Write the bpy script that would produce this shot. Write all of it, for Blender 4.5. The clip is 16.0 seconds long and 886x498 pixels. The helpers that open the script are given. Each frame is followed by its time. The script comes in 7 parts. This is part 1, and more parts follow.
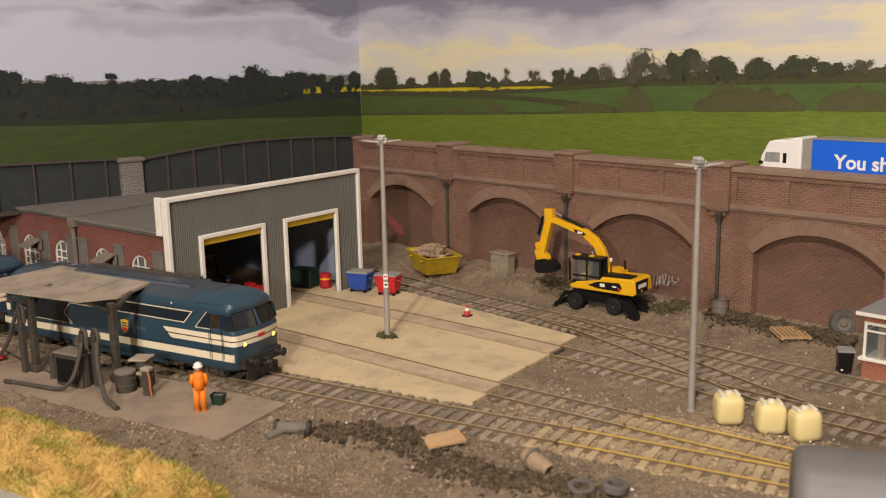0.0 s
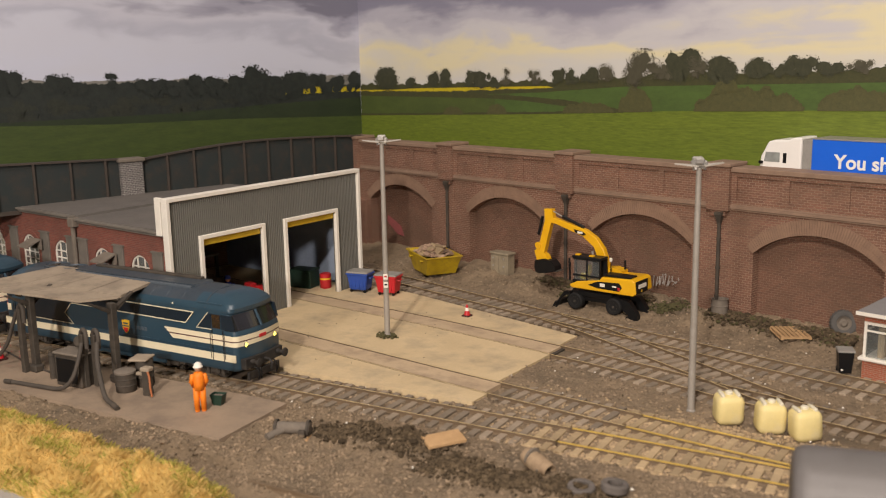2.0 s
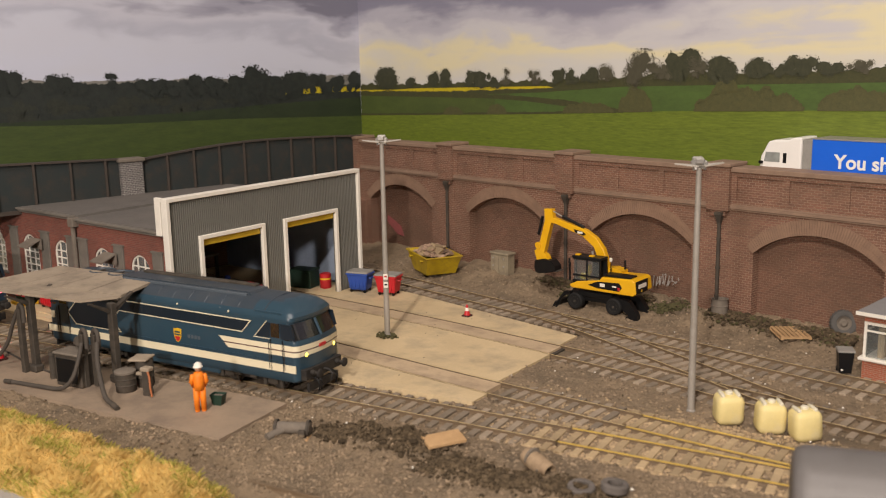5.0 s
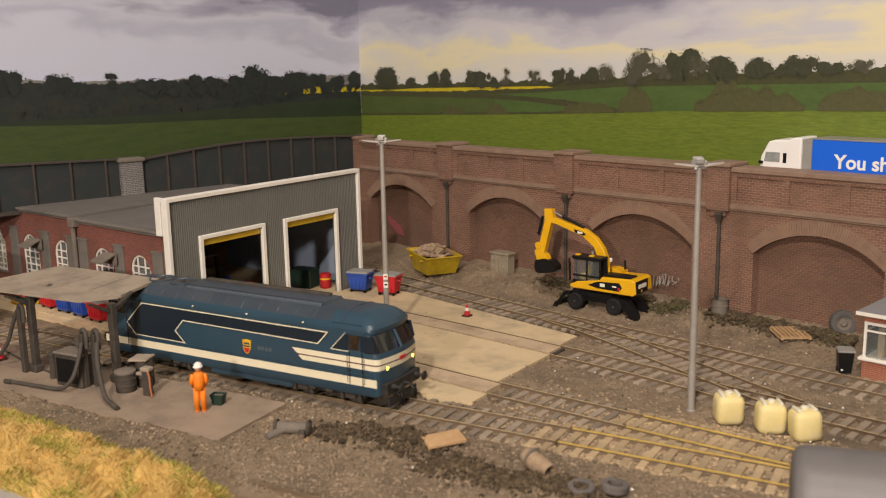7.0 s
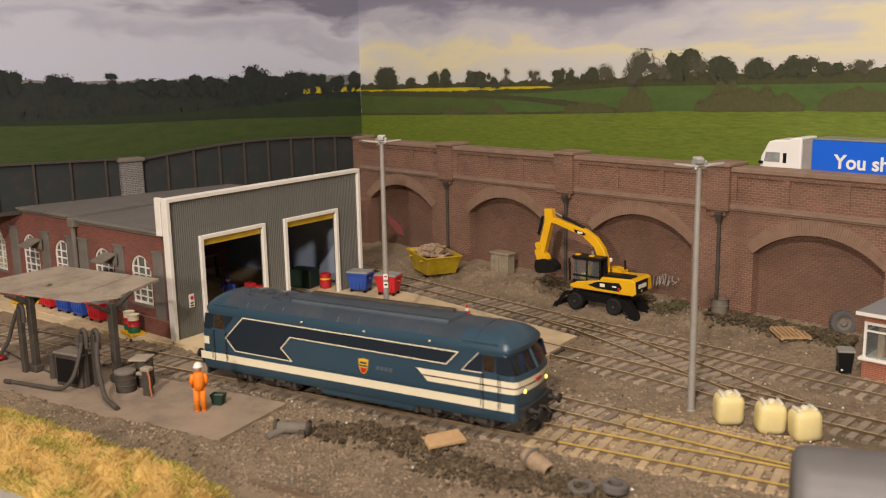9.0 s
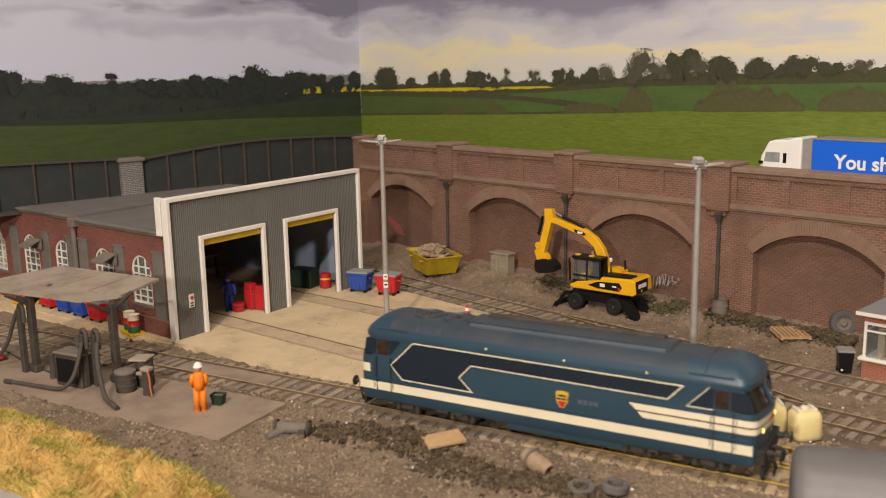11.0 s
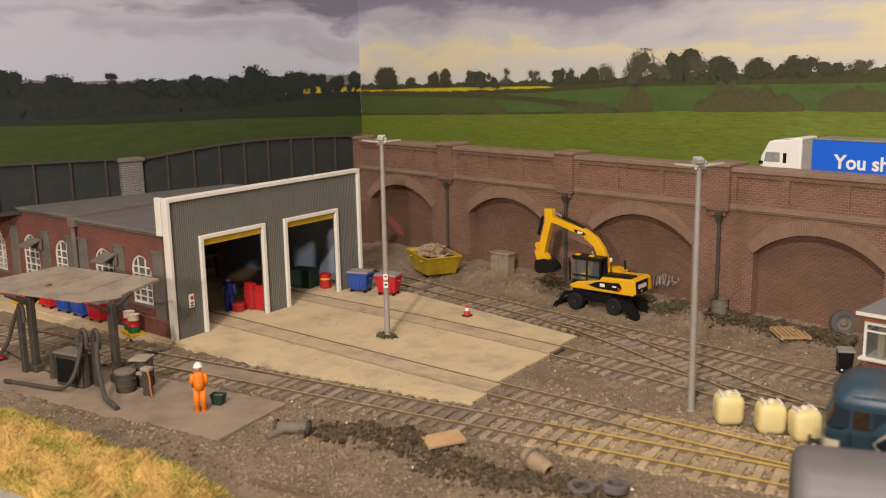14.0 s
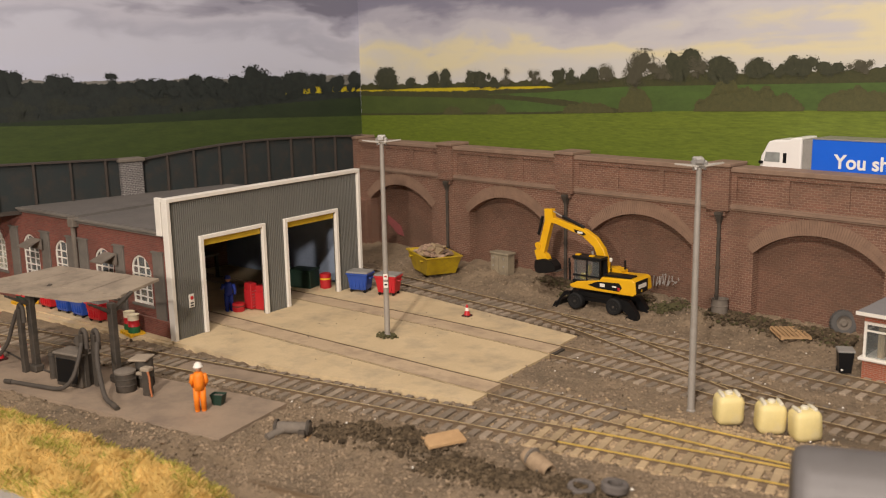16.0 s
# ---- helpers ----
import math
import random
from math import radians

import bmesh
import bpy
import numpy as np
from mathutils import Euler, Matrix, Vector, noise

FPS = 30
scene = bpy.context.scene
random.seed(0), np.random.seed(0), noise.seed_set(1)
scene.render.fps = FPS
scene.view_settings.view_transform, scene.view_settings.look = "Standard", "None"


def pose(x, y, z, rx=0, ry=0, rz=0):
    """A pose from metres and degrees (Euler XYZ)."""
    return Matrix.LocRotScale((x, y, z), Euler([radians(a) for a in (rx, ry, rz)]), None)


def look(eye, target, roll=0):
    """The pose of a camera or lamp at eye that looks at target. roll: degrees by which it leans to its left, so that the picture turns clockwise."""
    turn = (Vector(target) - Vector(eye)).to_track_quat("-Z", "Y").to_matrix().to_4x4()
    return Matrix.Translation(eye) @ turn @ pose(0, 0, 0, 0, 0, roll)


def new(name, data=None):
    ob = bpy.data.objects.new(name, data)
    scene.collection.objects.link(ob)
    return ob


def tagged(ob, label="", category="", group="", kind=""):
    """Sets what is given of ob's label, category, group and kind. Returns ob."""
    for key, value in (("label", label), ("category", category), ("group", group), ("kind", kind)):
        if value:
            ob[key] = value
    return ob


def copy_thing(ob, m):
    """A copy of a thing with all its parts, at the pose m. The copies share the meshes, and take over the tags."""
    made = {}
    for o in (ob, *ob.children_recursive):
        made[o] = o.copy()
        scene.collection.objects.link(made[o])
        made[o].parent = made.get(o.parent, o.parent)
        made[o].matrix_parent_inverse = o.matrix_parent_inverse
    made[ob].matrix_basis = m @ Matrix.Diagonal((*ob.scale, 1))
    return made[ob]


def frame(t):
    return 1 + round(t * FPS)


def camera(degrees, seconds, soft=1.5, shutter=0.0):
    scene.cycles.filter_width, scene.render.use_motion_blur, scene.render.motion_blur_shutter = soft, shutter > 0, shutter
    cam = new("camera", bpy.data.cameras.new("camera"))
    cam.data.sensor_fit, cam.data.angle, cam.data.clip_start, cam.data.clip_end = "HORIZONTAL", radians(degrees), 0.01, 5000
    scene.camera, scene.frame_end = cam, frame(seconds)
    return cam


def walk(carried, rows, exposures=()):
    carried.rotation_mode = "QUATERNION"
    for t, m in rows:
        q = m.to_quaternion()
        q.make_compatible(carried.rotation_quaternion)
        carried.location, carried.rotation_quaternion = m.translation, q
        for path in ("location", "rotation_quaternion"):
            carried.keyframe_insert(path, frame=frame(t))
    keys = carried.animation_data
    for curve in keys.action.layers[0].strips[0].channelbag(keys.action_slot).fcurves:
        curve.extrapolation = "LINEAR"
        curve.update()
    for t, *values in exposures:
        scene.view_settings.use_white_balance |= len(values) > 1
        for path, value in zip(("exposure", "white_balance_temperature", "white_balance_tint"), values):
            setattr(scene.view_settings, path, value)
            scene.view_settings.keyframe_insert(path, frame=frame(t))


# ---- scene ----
cam = camera(49.52, 16.0, soft=1.15, shutter=0.5)
# shallow focus of a close-up, on the middle of the yard
cam.data.dof.use_dof = True
cam.data.dof.focus_distance = 0.58
cam.data.dof.aperture_fstop = 18.0
EYE = (0.44467, -0.34524, 0.15993)
AIM = (0.27184, -0.10717, 0.10116)
walk(cam, [(0.0, look(EYE, AIM, -1.09)), (16.0, look(EYE, AIM, -1.09))])

# ---- light: lamps of the exhibition booth in front of the layout and on its ceiling ----
world = bpy.data.worlds.new("booth_air")
scene.world = world
world.use_nodes = True
world.node_tree.nodes["Background"].inputs[0].default_value = (0.9, 0.82, 0.72, 1)
world.node_tree.nodes["Background"].inputs[1].default_value = 0.05


def area_lamp(name, eye, target, size, watts, colour):
    data = bpy.data.lights.new(name, "AREA")
    data.shape, data.size, data.energy, data.color = "DISK", size, watts, colour
    ob = new(name, data)
    ob.matrix_world = look(eye, target)
    return ob


area_lamp("front_lamp", (0.58, -1.28, 0.40), (0.3, 0.15, 0.05), 0.08, 8.6, (1.0, 0.88, 0.80))
area_lamp("side_lamp", (0.62, -1.00, 0.80), (0.15, 0.15, 0.02), 0.045, 10.5, (1.0, 0.88, 0.78))
area_lamp("ceiling_lamp", (0.40, -0.30, 1.05), (0.25, 0.05, 0.0), 0.5, 6.0, (1.0, 0.88, 0.80))
scene.view_settings.exposure = 0.0

MM = 0.001


# ---- mesh helpers: all lengths below are millimetres of the model ----
def at(x, y, z, rx=0, ry=0, rz=0):
    return pose(x * MM, y * MM, z * MM, rx, ry, rz)


def mesh_of(bm, material, smooth=False, name="mesh"):
    bmesh.ops.recalc_face_normals(bm, faces=bm.faces)
    bmesh.ops.scale(bm, vec=(MM, MM, MM), verts=bm.verts)
    me = bpy.data.meshes.new(name)
    for f in bm.faces:
        f.smooth = smooth
    bm.to_mesh(me)
    bm.free()
    if smooth:
        me.set_sharp_from_angle(angle=radians(35))
    me.materials.append(material)
    return me


def part(name, bm, material, parent=None, label="", smooth=False, m=None, kind=""):
    ob = new(name, mesh_of(bm, material, smooth, name) if isinstance(bm, bmesh.types.BMesh) else bm)
    if parent:
        ob.parent = parent
    if m is not None:
        ob.matrix_basis = m
    return tagged(ob, label, kind=kind)


def thing(name, m, label, category, group="", kind=""):
    ob = new(name)
    ob.empty_display_size = 0.005
    ob.matrix_basis = m
    return tagged(ob, label, category, group, kind)


def B():
    return bmesh.new()


def box(bm, x0, x1, y0, y1, z0, z1, bevel=0.0, m=None, seg=1):
    vs = [bm.verts.new((x, y, z)) for x in (x0, x1) for y in (y0, y1) for z in (z0, z1)]
    fs = [bm.faces.new([vs[i] for i in q]) for q in
          ((0, 1, 3, 2), (4, 6, 7, 5), (0, 4, 5, 1), (2, 3, 7, 6), (0, 2, 6, 4), (1, 5, 7, 3))]
    if bevel:
        es = list({e for f in fs for e in f.edges})
        r = bmesh.ops.bevel(bm, geom=es, offset=bevel, segments=seg, affect="EDGES", profile=0.5)
        vs = list({v for f in r["faces"] for v in f.verts} | {v for v in vs if v.is_valid})
    if m is not None:
        bmesh.ops.transform(bm, matrix=m, verts=vs)
    return bm


def turn(rx=0, ry=0, rz=0, x=0, y=0, z=0):
    return Matrix.Translation((x, y, z)) @ Euler((radians(rx), radians(ry), radians(rz))).to_matrix().to_4x4()


def tube(bm, pts, r, seg=10, caps=True):
    """A round bar along a row of points; r is one radius or one for each point."""
    pts = [Vector(p) for p in pts]
    rs = r if isinstance(r, (list, tuple)) else [r] * len(pts)
    rings, last = [], None
    for i, p in enumerate(pts):
        d = (pts[min(i + 1, len(pts) - 1)] - pts[max(i - 1, 0)]).normalized()
        if last is None:
            side = d.orthogonal().normalized()
        else:
            side = (last - d * last.dot(d)).normalized()
        last = side
        up = d.cross(side)
        rings.append([bm.verts.new(p + rs[i] * (math.cos(a) * side + math.sin(a) * up))
                      for a in (2 * math.pi * k / seg for k in range(seg))])
    for a, b in zip(rings, rings[1:]):
        for k in range(seg):
            bm.faces.new((a[k], a[(k + 1) % seg], b[(k + 1) % seg], b[k]))
    if caps:
        bm.faces.new(rings[0][::-1])
        bm.faces.new(rings[-1])
    return bm


def lathe(bm, prof, seg=20, m=None):
    """A turned shape about z from rows of (radius, z)."""
    rings = [[bm.verts.new((r * math.cos(2 * math.pi * k / seg), r * math.sin(2 * math.pi * k / seg), z)) for k in range(seg)]
             for r, z in prof]
    for a, b in zip(rings, rings[1:]):
        for k in range(seg):
            bm.faces.new((a[k], a[(k + 1) % seg], b[(k + 1) % seg], b[k]))
    if prof[0][0] > 0.01:
        bm.faces.new(rings[0][::-1])
    if prof[-1][0] > 0.01:
        bm.faces.new(rings[-1])
    if m is not None:
        bmesh.ops.transform(bm, matrix=m, verts=[v for r in rings for v in r])
    return bm


def prism(bm, poly, y0, y1, m=None):
    """A polygon of (x, z) pulled out along y from y0 to y1."""
    a = [bm.verts.new((x, y0, z)) for x, z in poly]
    b = [bm.verts.new((x, y1, z)) for x, z in poly]
    n = len(poly)
    bm.faces.new(a)
    bm.faces.new(b[::-1])
    for i in range(n):
        bm.faces.new((a[i], b[i], b[(i + 1) % n], a[(i + 1) % n]))
    if m is not None:
        bmesh.ops.transform(bm, matrix=m, verts=a + b)
    return bm


# ---- materials ----
def rgb(c):
    return (*c, 1) if len(c) == 3 else c


def mat(name, a, b=None, rough=0.6, metal=0.0, size=8.0, fine=0.8, bump=0.15, mixfine=0.25, vary=0.0, coat=0.0, stains=None,
        stain_size=30.0, stain_amount=0.5, stretch=(1, 1, 1), island=0.0, gloss=0.5):
    """Two colours mingled by coarse and fine noise, grain relief, optional stains and piece-to-piece variation."""
    b = b or tuple(x * 0.8 for x in a)
    m = bpy.data.materials.new(name)
    m.use_nodes = True
    nt = m.node_tree
    N, L = nt.nodes, nt.links
    bs = N["Principled BSDF"]
    tc = N.new("ShaderNodeTexCoord")
    mp = N.new("ShaderNodeMapping")
    mp.inputs["Scale"].default_value = tuple(1000 * s for s in stretch)
    L.new(tc.outputs["Object"], mp.inputs["Vector"])

    def noise_node(s, detail=4, rough_=0.6):
        n = N.new("ShaderNodeTexNoise")
        n.inputs["Scale"].default_value = 1.0 / s
        n.inputs["Detail"].default_value = detail
        n.inputs["Roughness"].default_value = rough_
        L.new(mp.outputs["Vector"], n.inputs["Vector"])
        return n.outputs["Fac"]

    def ramp(sock, lo, hi):
        r = N.new("ShaderNodeMapRange")
        r.inputs["From Min"].default_value, r.inputs["From Max"].default_value = lo, hi
        L.new(sock, r.inputs["Value"])
        return r.outputs["Result"]

    def mix(f, x, y, mode="MIX"):
        n = N.new("ShaderNodeMix")
        n.data_type, n.blend_type = "RGBA", mode
        for s, i in ((f, 0), (x, 6), (y, 7)):
            if isinstance(s, (float, int)):
                n.inputs[i].default_value = s
            elif isinstance(s, tuple):
                n.inputs[i].default_value = rgb(s)
            else:
                L.new(s, n.inputs[i])
        return n.outputs[2]

    big, small = noise_node(size), noise_node(fine, 5, 0.7)
    col = mix(ramp(big, 0.35, 0.65), a, b)
    dark = mix(ramp(small, 0.3, 0.7), tuple(x * 0.62 for x in a), tuple(min(1, x * 1.25) for x in a))
    col = mix(mixfine, col, dark)
    if stains:
        s = N.new("ShaderNodeMath")
        s.operation = "MULTIPLY"
        L.new(ramp(noise_node(stain_size, 6, 0.65), 0.48, 0.68), s.inputs[0])
        s.inputs[1].default_value = stain_amount
        col = mix(s.outputs[0], col, stains)
    if vary:
        oi = N.new("ShaderNodeObjectInfo")
        hs = N.new("ShaderNodeHueSaturation")
        mr = N.new("ShaderNodeMapRange")
        mr.inputs["To Min"].default_value, mr.inputs["To Max"].default_value = 1 - vary, 1 + vary
        L.new(oi.outputs["Random"], mr.inputs["Value"])
        L.new(mr.outputs["Result"], hs.inputs["Value"])
        L.new(col, hs.inputs["Color"])
        col = hs.outputs["Color"]
    if island:
        ge, mr, hs = N.new("ShaderNodeNewGeometry"), N.new("ShaderNodeMapRange"), N.new("ShaderNodeHueSaturation")
        mr.inputs["To Min"].default_value, mr.inputs["To Max"].default_value = 1 - island, 1 + island
        L.new(ge.outputs["Random Per Island"], mr.inputs["Value"])
        L.new(mr.outputs["Result"], hs.inputs["Value"])
        L.new(col, hs.inputs["Color"])
        col = hs.outputs["Color"]
    L.new(col, bs.inputs["Base Color"])
    bs.inputs["Specular IOR Level"].default_value = gloss
    bs.inputs["Metallic"].default_value = metal
    rr = N.new("ShaderNodeMapRange")
    rr.inputs["To Min"].default_value, rr.inputs["To Max"].default_value = max(0.02, rough - 0.1), min(1, rough + 0.1)
    L.new(small, rr.inputs["Value"])
    L.new(rr.outputs["Result"], bs.inputs["Roughness"])
    bs.inputs["Coat Weight"].default_value = coat
    if bump:
        bp = N.new("ShaderNodeBump")
        bp.inputs["Distance"].default_value = bump * MM
        bp.inputs["Strength"].default_value = 0.8
        L.new(small, bp.inputs["Height"])
        L.new(bp.outputs["Normal"], bs.inputs["Normal"])
    return m


def brick_mat(name, a, b, mortar, bw=3.0, bh=1.0, axes="XZ", stains=None, stain_amount=0.4, vary_scale=25.0):
    """Courses of small embossed bricks with a mortar joint, laid in the plane of the two axes."""
    m = bpy.data.materials.new(name)
    m.use_nodes = True
    nt = m.node_tree
    N, L = nt.nodes, nt.links
    bs = N["Principled BSDF"]
    tc = N.new("ShaderNodeTexCoord")
    sep, com = N.new("ShaderNodeSeparateXYZ"), N.new("ShaderNodeCombineXYZ")
    L.new(tc.outputs["Object"], sep.inputs[0])
    if axes == "XZ":
        add = N.new("ShaderNodeMath")
        add.operation = "ADD"
        L.new(sep.outputs["X"], add.inputs[0])
        L.new(sep.outputs["Y"], add.inputs[1])
        L.new(add.outputs[0], com.inputs[0])
    else:
        L.new(sep.outputs[axes[0]], com.inputs[0])
    L.new(sep.outputs[axes[1]], com.inputs[1])
    mp = N.new("ShaderNodeMapping")
    mp.inputs["Scale"].default_value = (1000, 1000, 1000)
    L.new(com.outputs[0], mp.inputs["Vector"])
    bt = N.new("ShaderNodeTexBrick")
    L.new(mp.outputs["Vector"], bt.inputs["Vector"])
    bt.inputs["Color1"].default_value, bt.inputs["Color2"].default_value = rgb(a), rgb(b)
    bt.inputs["Mortar"].default_value = rgb(mortar)
    bt.inputs["Scale"].default_value = 1.0
    bt.inputs["Mortar Size"].default_value = 0.17
    bt.inputs["Mortar Smooth"].default_value = 0.35
    bt.inputs["Brick Width"].default_value, bt.inputs["Row Height"].default_value = bw, bh
    n = N.new("ShaderNodeTexNoise")
    m2 = N.new("ShaderNodeMapping")
    m2.inputs["Scale"].default_value = (1000, 1000, 1000)
    L.new(tc.outputs["Object"], m2.inputs["Vector"])
    L.new(m2.outputs["Vector"], n.inputs["Vector"])
    n.inputs["Scale"].default_value, n.inputs["Detail"].default_value = 1 / vary_scale, 6
    r = N.new("ShaderNodeMapRange")
    r.inputs["From Min"].default_value, r.inputs["From Max"].default_value = 0.42, 0.7
    r.inputs["To Max"].default_value = stain_amount
    L.new(n.outputs["Fac"], r.inputs["Value"])
    mx = N.new("ShaderNodeMix")
    mx.data_type = "RGBA"
    L.new(r.outputs["Result"], mx.inputs[0])
    L.new(bt.outputs["Color"], mx.inputs[6])
    mx.inputs[7].default_value = rgb(stains or tuple(x * 0.6 for x in a))
    L.new(mx.outputs[2], bs.inputs["Base Color"])
    bs.inputs["Roughness"].default_value = 0.85
    bp = N.new("ShaderNodeBump")
    bp.invert = True
    bp.inputs["Distance"].default_value = 0.6 * MM
    L.new(bt.outputs["Fac"], bp.inputs["Height"])
    L.new(bp.outputs["Normal"], bs.inputs["Normal"])
    return m


def glow(name, colour, strength):
    m = bpy.data.materials.new(name)
    m.use_nodes = True
    bs = m.node_tree.nodes["Principled BSDF"]
    bs.inputs["Base Color"].default_value = rgb(colour)
    bs.inputs["Emission Color"].default_value = rgb(colour)
    bs.inputs["Emission Strength"].default_value = strength
    return m


def glass(name, colour=(0.8, 0.85, 0.85), rough=0.03):
    m = bpy.data.materials.new(name)
    m.use_nodes = True
    bs = m.node_tree.nodes["Principled BSDF"]
    bs.inputs["Base Color"].default_value = rgb(colour)
    bs.inputs["Roughness"].default_value = rough
    bs.inputs["Transmission Weight"].default_value = 0.9
    bs.inputs["IOR"].default_value = 1.1
    return m


BALLAST = mat("ballast", (0.275, 0.202, 0.127), (0.185, 0.138, 0.087), 0.95, size=14, fine=1.6, bump=1.6, mixfine=0.6,
              stains=(0.079, 0.063, 0.045), stain_size=40, stain_amount=0.6)
STONE_BITS = mat("ballast_stone", (0.27, 0.2, 0.13), (0.17, 0.129, 0.086), 0.95, size=5, fine=0.8, bump=0.2, mixfine=0.5, island=0.45)
PALE_STONE = mat("pale_chippings", (0.40, 0.295, 0.175), (0.28, 0.2, 0.12), 0.95, size=5, fine=0.8, bump=0.2, mixfine=0.5, island=0.35)
CONCRETE = mat("concrete", (0.64, 0.50, 0.30), (0.54, 0.415, 0.243), 0.85, size=30, fine=1.2, bump=0.08, mixfine=0.22,
               stains=(0.27, 0.22, 0.16), stain_size=26, stain_amount=0.55)
STRIP = mat("worn_strip", (0.54, 0.41, 0.265), (0.45, 0.335, 0.215), 0.85, size=22, fine=1.2, bump=0.08, mixfine=0.25,
            stains=(0.24, 0.175, 0.125), stain_size=18, stain_amount=0.6)
OILED = mat("oiled_concrete", (0.33, 0.25, 0.175), (0.27, 0.205, 0.147), 0.8, size=25, fine=1.5, bump=0.08, mixfine=0.2,
            stains=(0.135, 0.105, 0.083), stain_size=30, stain_amount=0.6)
SLEEPER = mat("sleeper", (0.30, 0.24, 0.175), (0.21, 0.168, 0.122), 0.9, size=6, fine=0.8, bump=0.25, mixfine=0.4, vary=0.3)
SLEEPER_PALE = mat("dusty_sleeper", (0.42, 0.315, 0.185), (0.31, 0.23, 0.135), 0.9, size=6, fine=0.8, bump=0.25, mixfine=0.4, vary=0.25)
RAIL = mat("rusty_rail", (0.20, 0.14, 0.085), (0.15, 0.108, 0.068), 0.6, 0.2, size=20, fine=1.5, bump=0.05)
RAIL_HEAD = mat("worn_rail_head", (0.72, 0.56, 0.30), (0.52, 0.39, 0.20), 0.4, 0.3, size=16, fine=1.5, bump=0.03)
RAIL_BRASS = mat("brass_rail", (0.78, 0.56, 0.14), (0.6, 0.42, 0.11), 0.36, 0.35, size=20, fine=1.5, bump=0.03)
BRICK = brick_mat("red_brick", (0.24, 0.114, 0.073), (0.17, 0.08, 0.053), (0.38, 0.27, 0.19), 3.8, 1.45, stains=(0.13, 0.08, 0.05), stain_amount=0.5)
BRICK_ARCH = brick_mat("arch_brick", (0.205, 0.115, 0.075), (0.17, 0.095, 0.062), (0.24, 0.17, 0.12), 1.0, 2.8)
# same courses as the red brick, about a fifth darker
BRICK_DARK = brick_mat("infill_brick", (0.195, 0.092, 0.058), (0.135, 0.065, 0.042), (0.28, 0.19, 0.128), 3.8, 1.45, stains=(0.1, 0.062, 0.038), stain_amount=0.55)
COPING = mat("coping_stone", (0.27, 0.18, 0.125), (0.2, 0.13, 0.09), 0.85, size=10, fine=0.8, bump=0.12)
SHED_BRICK = brick_mat("shed_brick", (0.28, 0.085, 0.058), (0.19, 0.062, 0.044), (0.24, 0.13, 0.1), 3.0, 1.1, stains=(0.14, 0.06, 0.045), stain_amount=0.5)
GREY_BRICK = brick_mat("grey_brick", (0.17, 0.15, 0.14), (0.1, 0.09, 0.09), (0.4, 0.38, 0.35), 2.6, 1.3)
CLAD = mat("grey_cladding", (0.15, 0.148, 0.13), (0.13, 0.128, 0.112), 0.5, size=40, fine=1.5, bump=0.02, mixfine=0.1)
WHITE = mat("white_trim", (0.8, 0.76, 0.68), (0.72, 0.68, 0.6), 0.6, size=15, fine=1, bump=0.03, mixfine=0.1)
CREAM = mat("cream_paint", (0.80, 0.72, 0.52), (0.74, 0.66, 0.46), 0.45, size=20, fine=1, bump=0.01, mixfine=0.06)
ROOF = mat("felt_roof", (0.15, 0.135, 0.12), (0.115, 0.105, 0.095), 0.9, size=18, fine=1, bump=0.15)
PILLAR = mat("grey_render", (0.175, 0.155, 0.13), (0.13, 0.118, 0.1), 0.9, size=10, fine=1, bump=0.12, stains=(0.07, 0.06, 0.05))
GIRDER = mat("green_girder", (0.020, 0.028, 0.028), (0.026, 0.028, 0.026), 0.65, size=18, fine=1, bump=0.08, stains=(0.05, 0.036, 0.027), stain_size=10, stain_amount=0.6)
GIRDER_RIB = mat("rusty_rib", (0.062, 0.048, 0.038), (0.045, 0.037, 0.03), 0.8, size=6, fine=1, bump=0.1)
METAL = mat("galvanised_steel", (0.45, 0.43, 0.4), (0.38, 0.36, 0.33), 0.45, 0.6, size=12, fine=1, bump=0.03)
POST = mat("grey_post", (0.36, 0.33, 0.29), (0.3, 0.275, 0.24), 0.55, 0.15, size=14, fine=1, bump=0.04, stains=(0.2, 0.17, 0.14), stain_size=12)
BLACK = mat("black_plastic", (0.006, 0.006, 0.007), (0.009, 0.009, 0.009), 0.42, size=6, fine=0.8, bump=0.03, gloss=0.3)
DARK_METAL = mat("grimy_iron", (0.07, 0.058, 0.045), (0.042, 0.036, 0.029), 0.75, 0.2, size=5, fine=0.8, bump=0.12, stains=(0.13, 0.1, 0.074), stain_size=6)
UNDERFRAME = mat("black_underframe", (0.026, 0.023, 0.02), (0.017, 0.0155, 0.014), 0.7, 0.1, size=5, fine=0.8, bump=0.1, stains=(0.07, 0.056, 0.042), stain_size=6)
DUCT = mat("pale_roof_duct", (0.085, 0.105, 0.125), (0.068, 0.085, 0.103), 0.56, size=25, fine=1.2, bump=0.02, mixfine=0.12)
RUBBER = mat("tyre_rubber", (0.012, 0.012, 0.012), (0.016, 0.015, 0.014), 0.8, size=4, fine=0.7, bump=0.12, gloss=0.25)
DIRT_GREY = mat("dusty_grey", (0.19, 0.16, 0.128), (0.13, 0.11, 0.088), 0.9, size=6, fine=0.9, bump=0.18)
BLUE_BODY = mat("loco_blue", (0.028, 0.062, 0.09), (0.024, 0.054, 0.08), 0.36, size=40, fine=1.5, bump=0.008, mixfine=0.06, coat=0.15)
